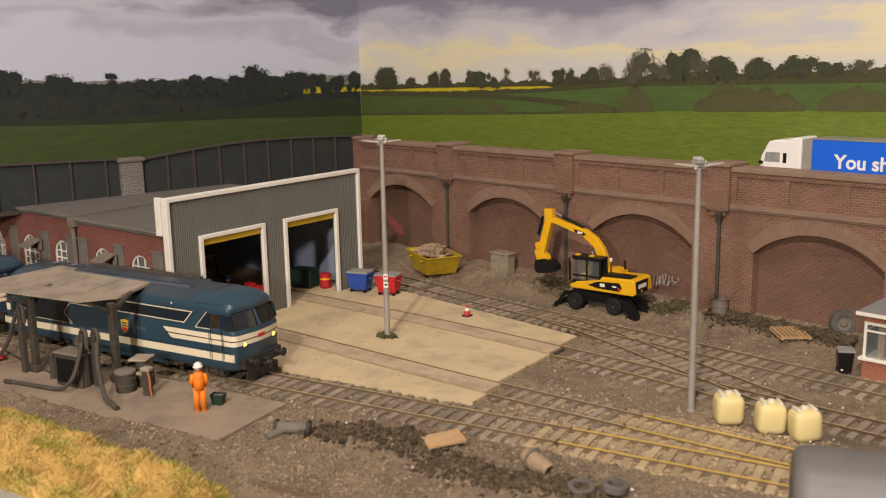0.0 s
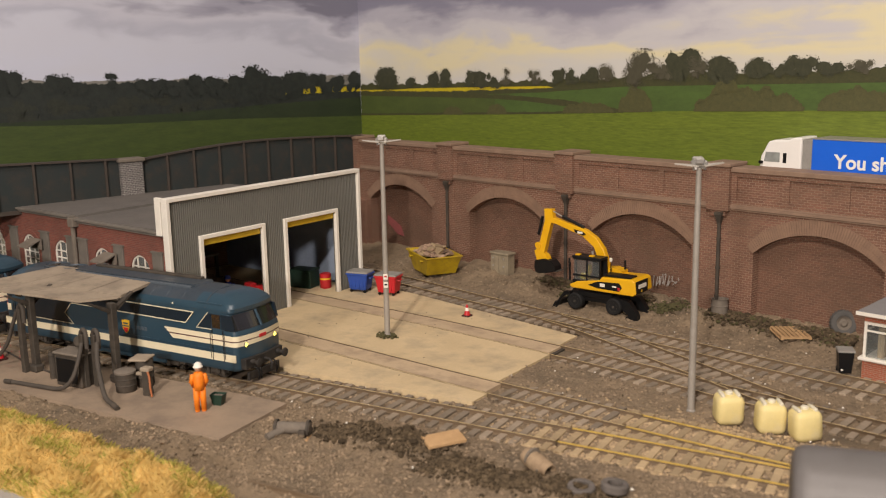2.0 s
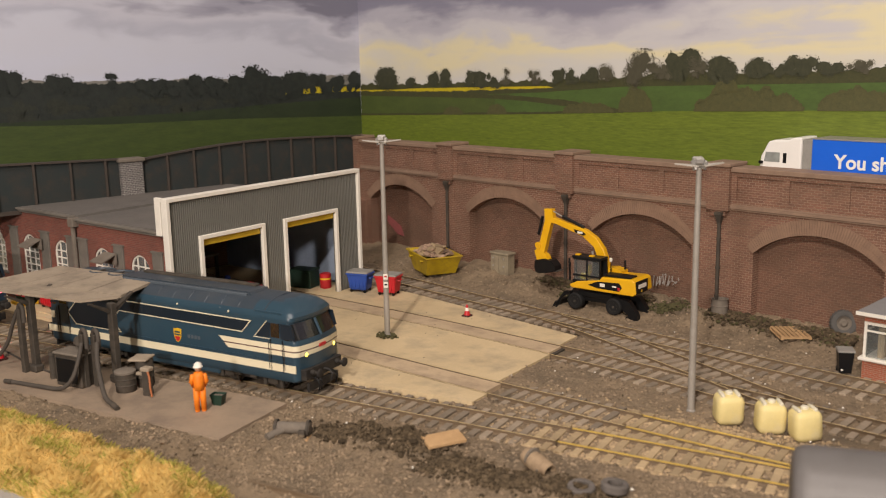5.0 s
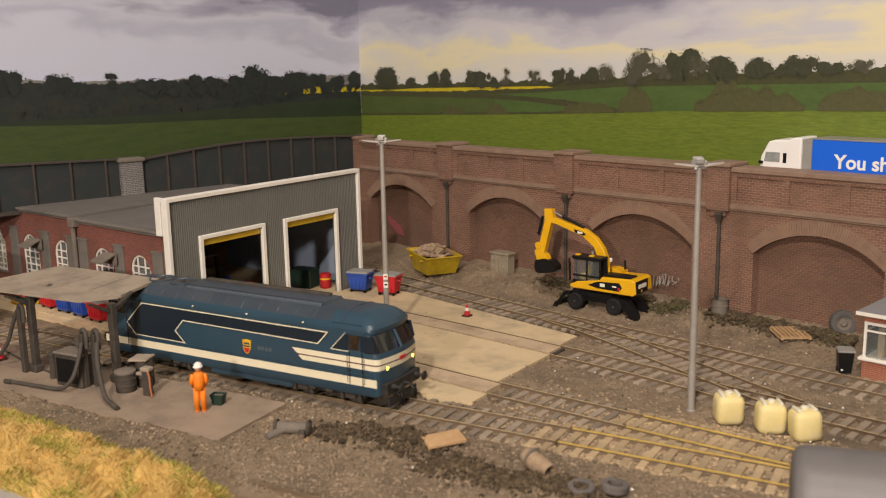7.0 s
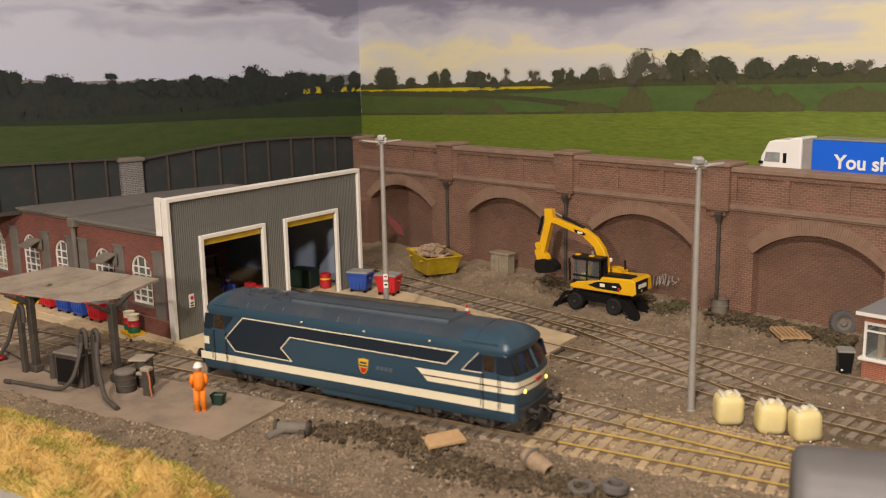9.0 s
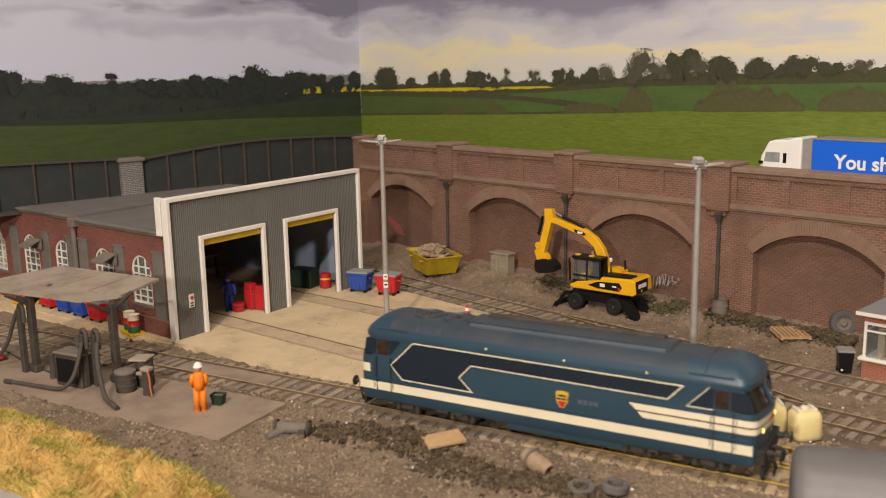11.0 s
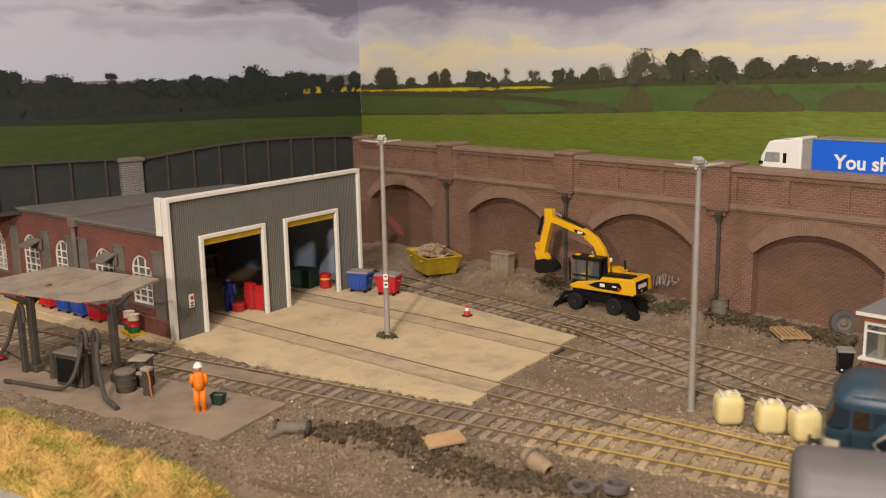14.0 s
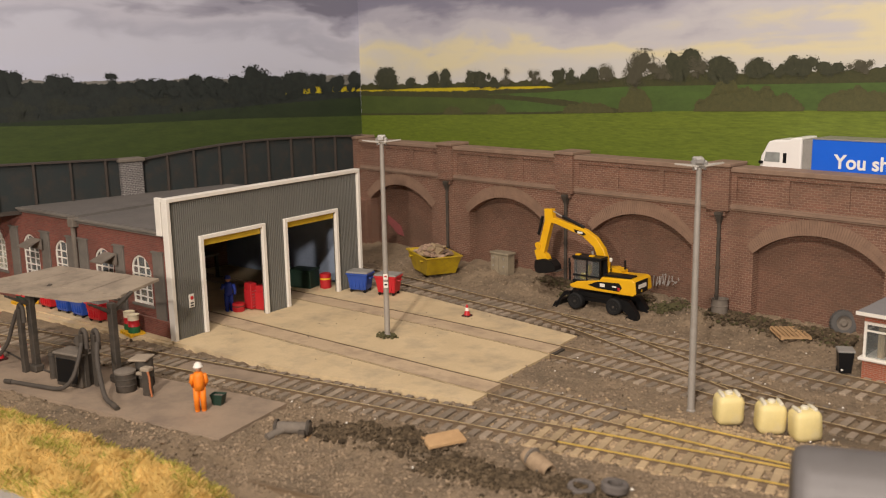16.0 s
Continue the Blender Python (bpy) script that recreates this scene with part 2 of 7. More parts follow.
BLUE_DARK = mat("loco_dark_panel", (0.010, 0.018, 0.028), (0.012, 0.021, 0.032), 0.38, size=30, fine=1.0, bump=0.03, mixfine=0.08)
ROOF_GREY = mat("loco_roof", (0.044, 0.06, 0.078), (0.034, 0.047, 0.061), 0.42, size=25, fine=1.2, bump=0.02, mixfine=0.12, stains=(0.085, 0.08, 0.07), stain_size=20, stain_amount=0.35)
CAB_PANE = mat("cab_pane", (0.045, 0.028, 0.017), (0.02, 0.014, 0.01), 0.12, size=3, fine=1, bump=0, mixfine=0.3, coat=0.4)
WINDOW = mat("dark_window", (0.01, 0.011, 0.012), (0.012, 0.013, 0.015), 0.08, size=20, fine=2, bump=0, mixfine=0.03, coat=0.5)
GRASS = mat("straw_grass", (0.82, 0.58, 0.2), (0.68, 0.48, 0.15), 0.9, size=9, fine=1.2, bump=0.3, mixfine=0.3)
SOIL = mat("dark_soil", (0.112, 0.082, 0.05), (0.06, 0.045, 0.028), 1.0, size=5, fine=1, bump=0.5, mixfine=0.6, island=0.5, gloss=0.2)
HALL = mat("booth_wall", (0.36, 0.34, 0.315), (0.32, 0.3, 0.28), 0.9, size=300, fine=20, bump=0)


# ---- the booth, an unseen shell added to bounce lamp light, and the layout's board ----
def setting(name, bm, material, label="", smooth=False, m=None, category="wall"):
    return tagged(part(name, bm, material, None, label, smooth, m), category=category, kind="structure")


bm = B()
box(bm, -900, 1300, -1600, 560, -720, -700)
setting("floor", bm, HALL, "plain grey floor of the unseen booth shell", category="floor")
bm = B()
box(bm, -900, 1300, -1600, 560, 1200, 1220)
setting("ceiling", bm, HALL, "plain grey ceiling of the unseen booth shell", category="ceiling")
for nm, bx in (("wall_south", (-900, 1300, -1620, -1600)), ("wall_north", (-900, 1300, 560, 580)),
               ("wall_west", (-920, -900, -1600, 560)), ("wall_east", (1300, 1320, -1600, 560))):
    bm = B()
    box(bm, *bx, -700, 1200)
    setting(nm, bm, HALL, "plain grey wall of the unseen booth shell")
bm = B()
box(bm, -560, 1000, -176, 330, -40, -9, 2)
setting("baseboard", bm, mat("board_grey", (0.42, 0.38, 0.33), rough=0.7), "grey painted board under the model railway", category="board")


# ---- tracks: centre lines as height-free rows of (x, y) ----
def smooth_line(rows, step=2.0):
    xs, ys = [r[0] for r in rows], [r[1] for r in rows]
    k = np.gradient(np.array(ys, float), np.array(xs, float))
    out = []
    n = int((xs[-1] - xs[0]) / step) + 1
    for i in range(n + 1):
        x = xs[0] + (xs[-1] - xs[0]) * i / n
        j = min(max(int(np.searchsorted(xs, x)) - 1, 0), len(xs) - 2)
        h = xs[j + 1] - xs[j]
        u = (x - xs[j]) / h
        y = ((2 * u ** 3 - 3 * u ** 2 + 1) * ys[j] + (u ** 3 - 2 * u ** 2 + u) * h * k[j]
             + (3 * u ** 2 - 2 * u ** 3) * ys[j + 1] + (u ** 3 - u ** 2) * h * k[j + 1])
        out.append(Vector((x, y, 0)))
    return out


MAIN = lambda x: -28.67 + 0.11 * x
LINES = {
    "main": [(-540, MAIN(-540)), (-330, MAIN(-330)), (-100, MAIN(-100)), (200, MAIN(200)), (400, MAIN(400)), (760, MAIN(760))],
    "shed_near": [(-150, 57.5), (0, 47), (100, 40), (200, 33), (250, 31.5), (300, 29.8), (345, 29.0), (420, 30.5), (560, 43)],
    "shed_far": [(-150, 126), (0, 118.6), (100, 113.4), (200, 103), (250, 97), (300, 88), (333, 84), (370, 79.5), (450, 70), (620, 62)],
    "back": [(-90, 214), (20, 193.5), (90, 178), (150, 166), (200, 157.5), (250, 150), (300, 141), (350, 133.5), (450, 121), (620, 104)],
    "cross": [(156, 163.5), (190, 152), (222, 137.5), (255, 121.5), (281, 109.5), (300, 100), (330, 87)],
    "front": [(60, -121), (190, -115), (262, -103), (330, -86.5), (378, -72), (450, -49), (540, -20)],
}
PATHS = {k: smooth_line(v, 1.0) for k, v in LINES.items()}


def near_track(x, y):
    best = 1e9
    for k, rows in LINES.items():
        if rows[0][0] - 10 <= x <= rows[-1][0] + 10 and (k != "front" or x > 262):
            best = min(best, abs(y - np.interp(x, [r[0] for r in rows], [r[1] for r in rows])))
    return best


def in_pad(x, y):
    return -160 < x < 191 and 5 < y < 165


def slab_edges(x):
    """Near and far edge of the fuelling slab."""
    return -87.6 + (x - 136.8) * 0.1086, -39.8 + (x - 129.9) * 0.110


def on_slab(x, y, margin=0.0):
    lo, hi = slab_edges(x)
    return -182 < x < 134.5 - (y + 60) * 0.14 + margin and lo - margin < y < hi + margin


def ground_z(x, y):
    """Height of the ballast and soil."""
    z = -2.4
    wall_y = 282 - 0.186 * (x + 90)
    to_wall = wall_y - y
    z += 5.0 * max(0, 1 - to_wall / 45) ** 1.4
    d = near_track(x, y)
    rough = min(1.0, max(0.15, (d - 10) / 12))
    n = noise.noise((x / 14, y / 14, 0.3)) * 1.4 + noise.noise((x / 5, y / 5, 2.3)) * 1.15 + noise.noise((x / 3.1, y / 3.1, 7.0)) * 1.3
    z += rough * n
    if d < 17:
        z = min(z, -2.1 - 0.5 * noise.noise((x / 4, y / 4, 1.0)))
    for cx, cy, r, h in ((185, -48, 16, 5.5), (206, -42, 14, 4.5), (235, -52, 14, 3.0), (280, -48, 22, 3.0), (100, 215, 28, 6.0), (60, 236, 20, 4),
                         (180, 212, 22, 3), (230, 205, 20, 3)):
        q = ((x - cx) ** 2 + (y - cy) ** 2) / r ** 2
        if q < 4 and d > 13:
            z += h * math.exp(-2 * q) * (1 + 0.8 * noise.noise((x / 5, y / 5, 4)))
    if -200 < x < 175 and slab_edges(x)[0] - 14 < y < MAIN(x) - 19:
        z += 1.9 * min(1, (175 - x) / 25)
    if in_pad(x, y):
        z = min(z, -3.5)
    if 188 < x < 232 and 12 < y < 140 and d > 12:
        z += 1.5 * min(1, (232 - x) / 25)
    if on_slab(x, y, -1.5):
        z = min(z, -3.2)
    return z


def build_ground():
    xs = np.concatenate([np.arange(-552, -120, 6), np.arange(-120, 420, 2.0), np.arange(420, 780, 8)])
    ys = np.arange(-172, 290, 2.0)
    vs = [(x * MM, y * MM, ground_z(float(x), float(y)) * MM) for x in xs for y in ys]
    m = len(ys)
    fs = [(i * m + j, (i + 1) * m + j, (i + 1) * m + j + 1, i * m + j + 1) for i in range(len(xs) - 1) for j in range(m - 1)]
    me = bpy.data.meshes.new("ground")
    me.from_pydata(vs, [], fs)
    me.polygons.foreach_set("use_smooth", [True] * len(fs))
    me.materials.append(BALLAST)
    tagged(new("ground", me), "brown gritty model ballast and soil", "ground", kind="structure")


build_ground()

RAIL_PROFILE = ((-0.7, -2.2), (0.7, -2.2), (0.7, -1.95), (0.2, -1.7), (0.2, -0.6), (0.38, -0.45), (0.38, 0), (-0.38, 0), (-0.38, -0.45), (-0.2, -0.6), (-0.2, -1.7), (-0.7, -1.95))


def rail_mesh(path, off, lo, hi, lift=0.0):
    bm = B()
    pts = [p for p in path if lo <= p.x <= hi]
    rings = []
    for i, p in enumerate(pts):
        d = (pts[min(i + 1, len(pts) - 1)] - pts[max(i - 1, 0)]).normalized()
        s = Vector((-d.y, d.x, 0))
        rings.append([bm.verts.new(p + s * (off + a) + Vector((0, 0, b + lift))) for a, b in RAIL_PROFILE])
    n = len(RAIL_PROFILE)
    for a, b in zip(rings, rings[1:]):
        for k in range(n):
            bm.faces.new((a[k], a[(k + 1) % n], b[(k + 1) % n], b[k]))
    bm.faces.new(rings[0])
    bm.faces.new(rings[-1])
    return bm


def sleeper_mesh(length, material):
    bm = B()
    box(bm, -1.7, 1.7, -length / 2, length / 2, -3.2, -1.25, 0.2)
    return mesh_of(bm, material, name="sleeper")


SLEEPER_ME, SLEEPER_PALE_ME = sleeper_mesh(31, SLEEPER), sleeper_mesh(31, SLEEPER_PALE)


def track(key, label, lo, hi, sleepers, pale=None):
    t = thing("railway_track", at(0, 0, 0), label, "track", "railway tracks", "structure")
    path = PATHS[key]
    runs = [(lo, hi, RAIL)] if not pale else [(lo, pale[0], RAIL), (pale[0] - 1.9, pale[1], RAIL_BRASS), (pale[1] - 1.9, hi, RAIL)]
    for a, b, mt in runs:
        for off in (-8.25, 8.25):
            rail = part("rail", rail_mesh(path, off, a, b), RAIL, t, "rail with brassy running surface" if mt is RAIL_BRASS else "")
            if key != "front":
                # the running surface is worn bright
                rail.data.materials.append(RAIL_BRASS if mt is RAIL_BRASS else RAIL_HEAD)
                for edge in (5, 6, 7) if mt is RAIL_BRASS else (6,):
                    for f in range(edge, len(rail.data.polygons) - 2, len(RAIL_PROFILE)):
                        rail.data.polygons[f].material_index = 1
    done = 0.0
    last = path[0]
    for i, p in enumerate(path):
        done += (p - last).length
        last = p
        if done >= 7.0 and i + 1 < len(path):
            done -= 7.0
            if any(a <= p.x <= b for a, b in sleepers):
                d = (path[i + 1] - p).normalized()
                rz = math.degrees(math.atan2(d.y, d.x)) + random.uniform(-1.5, 1.5)
                isp = pale and pale[0] - 12 < p.x < pale[1]
                part("sleeper", SLEEPER_PALE_ME if isp else SLEEPER_ME, None, t, m=at(p.x, p.y, random.uniform(-0.15, 0.12), 0, 0, rz))
    return t


track("main", "weathered main railway track with dusty pale stretch", -540, 760, [(-540, 760)], (258, 356))
track("shed_near", "siding running out of the shed across the concrete", -148, 560, [(206, 372)], (276, 356))
track("shed_far", "siding running out of the far shed door", -148, 620, [(205, 620)])
track("back", "rusty track running below the brick wall", -90, 620, [(-90, 620)])
track("cross", "crossover track joining two sidings", 158, 328, [(206, 300)])
track("front", "rusty half-buried track beside the straw grass", 178, 540, [(262, 540)])

# ---- the concrete apron in front of the shed ----
def strip_poly(bm, poly, z0, z1):
    a = [bm.verts.new((x, y, z0)) for x, y in poly]
    b = [bm.verts.new((x, y, z1)) for x, y in poly]
    n = len(poly)
    bm.faces.new(a[::-1])
    bm.faces.new(b)
    for i in range(n):
        bm.faces.new((a[i], a[(i + 1) % n], b[(i + 1) % n], b[i]))
    return bm


def line_y(key, x):
    rows = PATHS[key]
    return float(np.interp(x, [p.x for p in rows], [p.y for p in rows]))


def between(lower, upper, x0, x1, end=None):
    """Outline between two edges that are functions of x; end bends the far side of the slab."""
    xs = [x0 + (x1 - x0) * i / 14 for i in range(15)]
    lo = [(x, lower(x)) for x in xs]
    up = [(x, upper(x)) for x in xs]
    return lo + up[::-1]


apron = thing("concrete_apron", at(0, 0, 0), "pale sandy concrete apron with inset rails before the shed", "pavement", kind="structure")
G = 9.05
near_edge = lambda x: max(-4.0 if x < 0 else -2.0, MAIN(x) + 17.5) if x < 80 else MAIN(x) + 17.5 + 0.0
back_edge = lambda x: min(170.0, 166.3 - (x - 42.5) * 0.22) if x > 42 else 167.0
END = lambda y: 192 + (133 - y) * 0.075
slabs = (
    (near_edge, lambda x: line_y("shed_near", x) - G, -150, 201.5, "near slab"),
    (lambda x: line_y("shed_near", x) - 7.0, lambda x: line_y("shed_near", x) + 7.0, -150, 199, "strip"),
    (lambda x: line_y("shed_near", x) + G, lambda x: line_y("shed_far", x) - G, -150, 196, "middle slab"),
    (lambda x: line_y("shed_far", x) - 7.0, lambda x: line_y("shed_far", x) + 7.0, -150, 194, "strip"),
    (lambda x: line_y("shed_far", x) + G, back_edge, -150, 192, "back slab"),
)
for lo, up, x0, x1, what in slabs:
    bm = B()
    strip_poly(bm, between(lo, up, x0, x1), -4.2, -0.12 if what == "strip" else 0.0)
    part("slab", bm, STRIP if what == "strip" else CONCRETE, apron)
# thin joints of the rail bed
bm = B()
for key in ("shed_near", "shed_far"):
    strip_poly(bm, between(lambda x: line_y(key, x) - G, lambda x: line_y(key, x) + G, -150, 196), -4.2, -1.3)
part("rail_bed", bm, DARK_METAL, apron, "grimy bed of the inset rails")
# side yard under the shed's windows
bm = B()
strip_poly(bm, [(-330, -24), (-150, -12), (0, -5), (0, 6), (-150, 8), (-330, 14)], -4, -0.6)
tagged(part("side_yard", bm, CONCRETE, None, "pale concrete strip along the shed wall"), category="pavement", kind="structure")
# crossing board beside the main line
crossing = thing("crossing_board", at(75, MAIN(75), 0, 0, 0, 6.3), "flat grey board laid between the rails", "board")
bm = B()
box(bm, -38, 24, -6.4, 6.4, -2.2, -0.4, 0.2)
part("board", bm, OILED, crossing)

# ---- oily fuelling slab ----
bm = B()
strip_poly(bm, [(-180, -122), (136.8, -87.6), (129.9, -39.8), (-180, -74)], -4, 0.6)
tagged(part("fuelling_slab", bm, OILED, None, "grimy brown concrete slab of the fuelling point"), category="pavement", kind="structure")

# ---- the arched brick wall ----
WALL = Matrix.Translation((-0.090, 0.282, 0)) @ Euler((0, 0, math.atan2(-67, 360))).to_matrix().to_4x4()
wall = thing("wall_arches", WALL, "weathered red-brick retaining wall with blind arches", "wall", kind="structure")
ARCHES = [162 + 119 * k for k in (-1, 0, 1, 2, 3)]
SPAN, SPRING, CROWN = 38.5, 42.0, 57.0


def arch_curve(cx, half, spring, crown, n=18):
    h = crown - spring
    r = (half * half + h * h) / (2 * h)
    zc = crown - r
    a0 = math.asin(half / r)
    return [(cx + r * math.sin(-a0 + 2 * a0 * i / n), zc + r * math.cos(-a0 + 2 * a0 * i / n)) for i in range(n + 1)]


def arch_pier_face(bm, x0, x1, cx, y, depth):
    """One bay of walling with an arched recess: front face and reveal."""
    curve = arch_curve(cx, SPAN, SPRING, CROWN)
    top = [(x, 68.0) for x, _ in curve]
    f = lambda p, yy: bm.verts.new((p[0], yy, p[1]))
    opening = [(cx - SPAN, -8)] + curve + [(cx + SPAN, -8)]
    for (a, b), (c, d) in zip(zip(curve, top), zip(curve[1:], top[1:])):
        bm.faces.new([f(a, y), f(b, y), f(d, y), f(c, y)])
    for xa, xb in ((x0, cx - SPAN), (cx + SPAN, x1)):
        bm.faces.new([f((xa, -8), y), f((xa, 68), y), f((xb, 68), y), f((xb, -8), y)])
    for a, b in zip(opening, opening[1:]):
        bm.faces.new([f(a, y), f(b, y), f(b, y + depth), f(a, y + depth)])


bm = B()
for cx in ARCHES:
    arch_pier_face(bm, cx - 59.5, cx + 59.5, cx, 0, 9)
bmesh.ops.remove_doubles(bm, verts=bm.verts, dist=0.01)
part("wall_face", bm, BRICK, wall)
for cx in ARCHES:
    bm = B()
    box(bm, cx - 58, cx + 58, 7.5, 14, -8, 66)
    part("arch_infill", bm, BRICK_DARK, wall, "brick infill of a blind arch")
    bm = B()
    inner, outer = arch_curve(cx, SPAN, SPRING, CROWN, 60), arch_curve(cx, SPAN + 4.5, SPRING + 4.2, CROWN + 9, 60)
    mid = [((a[0] * 0.52 + b[0] * 0.48), (a[1] * 0.52 + b[1] * 0.48)) for a, b in zip(inner, outer)]
    for lo, hi, proud in ((inner, mid, -0.9), (mid, outer, -0.55)):
        for i in range(60):
            k = 0.05
            q = lambda u, v, w: (u[0] + (v[0] - u[0]) * w, u[1] + (v[1] - u[1]) * w)
            quad = [q(lo[i], lo[i + 1], k), q(lo[i], lo[i + 1], 1 - k), q(hi[i], hi[i + 1], 1 - k), q(hi[i], hi[i + 1], k)]
            prism(bm, quad, proud + random.uniform(-0.06, 0.06), 0.5)
    part("arch_ring", bm, mat("arch_voussoir", (0.265, 0.165, 0.11), (0.2, 0.124, 0.083), 0.9, size=7, fine=0.8, bump=0.12) if cx == ARCHES[0] else bpy.data.materials["arch_voussoir"],
         wall, "two rings of worn arch bricks")
bm = B()
box(bm, -17, 580, 0.2, 14, 66, 90)
part("parapet", bm, BRICK, wall)
bm = B()
box(bm, -17, 580, -2.2, 14.2, 89.5, 92.5, 0.4)
part("coping", bm, COPING, wall, "brown stone coping")
bm = B()
for z0, z1, o in ((66.4, 67.6, -1.0), (67.6, 69.2, -2.0), (69.2, 70.4, -1.2)):
    box(bm, -17, 580, o, 0.3, z0, z1, 0.15)
part("string_course", bm, COPING, wall, "moulded string course")
# sunk panels of the parapet, framed by raised brick
bm = B()
edges = []
for k in range(5):
    left = 100.5 + 119 * (k - 1)
    for a, b in ((left + 11, left + 40), (left + 44, left + 75), (left + 79, left + 108)):
        edges.append((a, b))
xs = -17
for a, b in edges:
    if a > xs:
        box(bm, xs, a, -1.0, 0.3, 73.0, 87.0, 0.1)
    xs = b
box(bm, xs, 580, -1.0, 0.3, 73.0, 87.0, 0.1)
box(bm, -17, 580, -1.05, 0.3, 70.2, 73.1, 0.1)
box(bm, -17, 580, -1.05, 0.3, 86.9, 89.6, 0.1)
part("parapet_frame", bm, BRICK, wall)
for k in range(5):
    px = 100.5 + 119 * (k - 1) + (0 if k else 4)
    bm = B()
    box(bm, px - 7.5, px + 7.5, -4.0, 14.5, 66.0, 92.6, 0.2)
    box(bm, px - 5.0, px + 5.0, -2.8, 0.2, 62.5, 66.2, 0.2)
    part("pilaster", bm, BRICK, wall)
    bm = B()
    box(bm, px - 8.6, px + 8.6, -5.2, 15.5, 92.4, 94.8, 0.5)
    part("pilaster_cap", bm, COPING, wall)
# rain pipes
for k in range(4):
    px = 100.5 + 119 * k
    pipe = thing("rain_pipe", WALL @ at(px + 1.2, -2.6, 0), "dark iron rain pipe with a hopper head on the brick wall", "pipe", "rain pipes")
    bm = B()
    tube(bm, [(0, 0, 0), (0, 0, 58)], 1.15)
    for z in (12, 30, 48):
        tube(bm, [(0, 0, z), (0, 0, z + 1.2)], 1.5)
    part("downpipe", bm, DARK_METAL, pipe, smooth=True)
    bm = B()
    lathe(bm, [(1.2, 57), (1.6, 59), (3.1, 63.0), (3.4, 63.4), (3.4, 65)], 4, turn(0, 0, 45))
    part("hopper", bm, DARK_METAL, pipe)
# stepped pier at the left end
bm = B()
box(bm, -17, -1, -2.5, 3, -8, 41, 0.3)
box(bm, 91, 108, -1.2, 0.5, -8, 62, 0.3)
part("buttress", bm, BRICK, wall)
# the road behind the parapet
bm = B()
box(bm, -48, 580, 14, 35.5, 60, 84)
tagged(part("road", bm, ROOF, None, "grey road behind the brick parapet", m=WALL), category="road", kind="structure")

# ---- painted backdrop ----
def sky_mat(name, stops, base, top, seed, tilt=0.0):
    """Printed cloud: colours by height, drawn out into streaks and billows by two scales of noise."""
    m = bpy.data.materials.new(name)
    m.use_nodes = True
    N, L = m.node_tree.nodes, m.node_tree.links
    bs = N["Principled BSDF"]
    bs.inputs["Roughness"].default_value = 0.55
    tc = N.new("ShaderNodeTexCoord")
    sep = N.new("ShaderNodeSeparateXYZ")
    L.new(tc.outputs["Object"], sep.inputs[0])

    def streaks(scale, detail, amount):
        mp, n, r = N.new("ShaderNodeMapping"), N.new("ShaderNodeTexNoise"), N.new("ShaderNodeMapRange")
        mp.inputs["Scale"].default_value, mp.inputs["Location"].default_value = scale, (seed, seed * 0.7, 0)
        L.new(tc.outputs["Object"], mp.inputs["Vector"])
        L.new(mp.outputs["Vector"], n.inputs["Vector"])
        n.inputs["Scale"].default_value, n.inputs["Detail"].default_value, n.inputs["Distortion"].default_value = 1.0, detail, 0.5
        r.inputs["To Min"].default_value, r.inputs["To Max"].default_value = -amount, amount
        r.inputs["From Min"].default_value, r.inputs["From Max"].default_value = 0.2, 0.8
        L.new(n.outputs["Fac"], r.inputs["Value"])
        return r.outputs["Result"]

    def plus(a, b):
        n = N.new("ShaderNodeMath")
        L.new(a, n.inputs[0])
        L.new(b, n.inputs[1])
        return n.outputs[0]

    z, x = N.new("ShaderNodeMapRange"), N.new("ShaderNodeMath")
    z.inputs["From Min"].default_value, z.inputs["From Max"].default_value = base * MM, top * MM
    z.clamp = False
    L.new(sep.outputs["Z"], z.inputs["Value"])
    x.operation = "MULTIPLY"
    L.new(sep.outputs["X"], x.inputs[0])
    x.inputs[1].default_value = tilt
    v = plus(plus(z.outputs["Result"], x.outputs[0]), plus(streaks((6, 6, 26), 5, 0.42), streaks((26, 26, 70), 6, 0.13)))
    r = N.new("ShaderNodeValToRGB")
    r.color_ramp.interpolation = "EASE"
    L.new(v, r.inputs["Fac"])
    e = r.color_ramp.elements
    e[0].position, e[0].color = stops[0][0], rgb(stops[0][1])
    e[1].position, e[1].color = stops[-1][0], rgb(stops[-1][1])
    for p, c in stops[1:-1]:
        e.new(p).color = rgb(c)
    L.new(r.outputs["Color"], bs.inputs["Base Color"])
    return m


def print_mat(name, a, b, size=8, fine=1.2, stretch=(1, 1, 1), mixfine=0.5):
    return mat(name, a, b, 0.55, size=size, fine=fine, bump=0, mixfine=mixfine, stretch=stretch)


def layer(name, parent, lower, upper, s0, s1, y, material, rough=0.0, step=1.5, label=""):
    """A printed strip of land between two heights along the panel, with an uneven upper edge."""
    bm = B()
    rows = []
    n = int((s1 - s0) / step)
    for i in range(n + 1):
        s = s0 + (s1 - s0) * i / n
        up = upper(s) + rough * (noise.noise((s / 9, y * 7, 1)) + 0.6 * noise.noise((s / 2.6, y * 5, 2)) + 0.3 * noise.noise((s / 1.1, 3, y)))
        rows.append((bm.verts.new((s, y, lower(s))), bm.verts.new((s, y, max(up, lower(s) + 0.05)))))
    for a, b in zip(rows, rows[1:]):
        bm.faces.new((a[0], b[0], b[1], a[1]))
    return part(name, bm, material, parent, label)


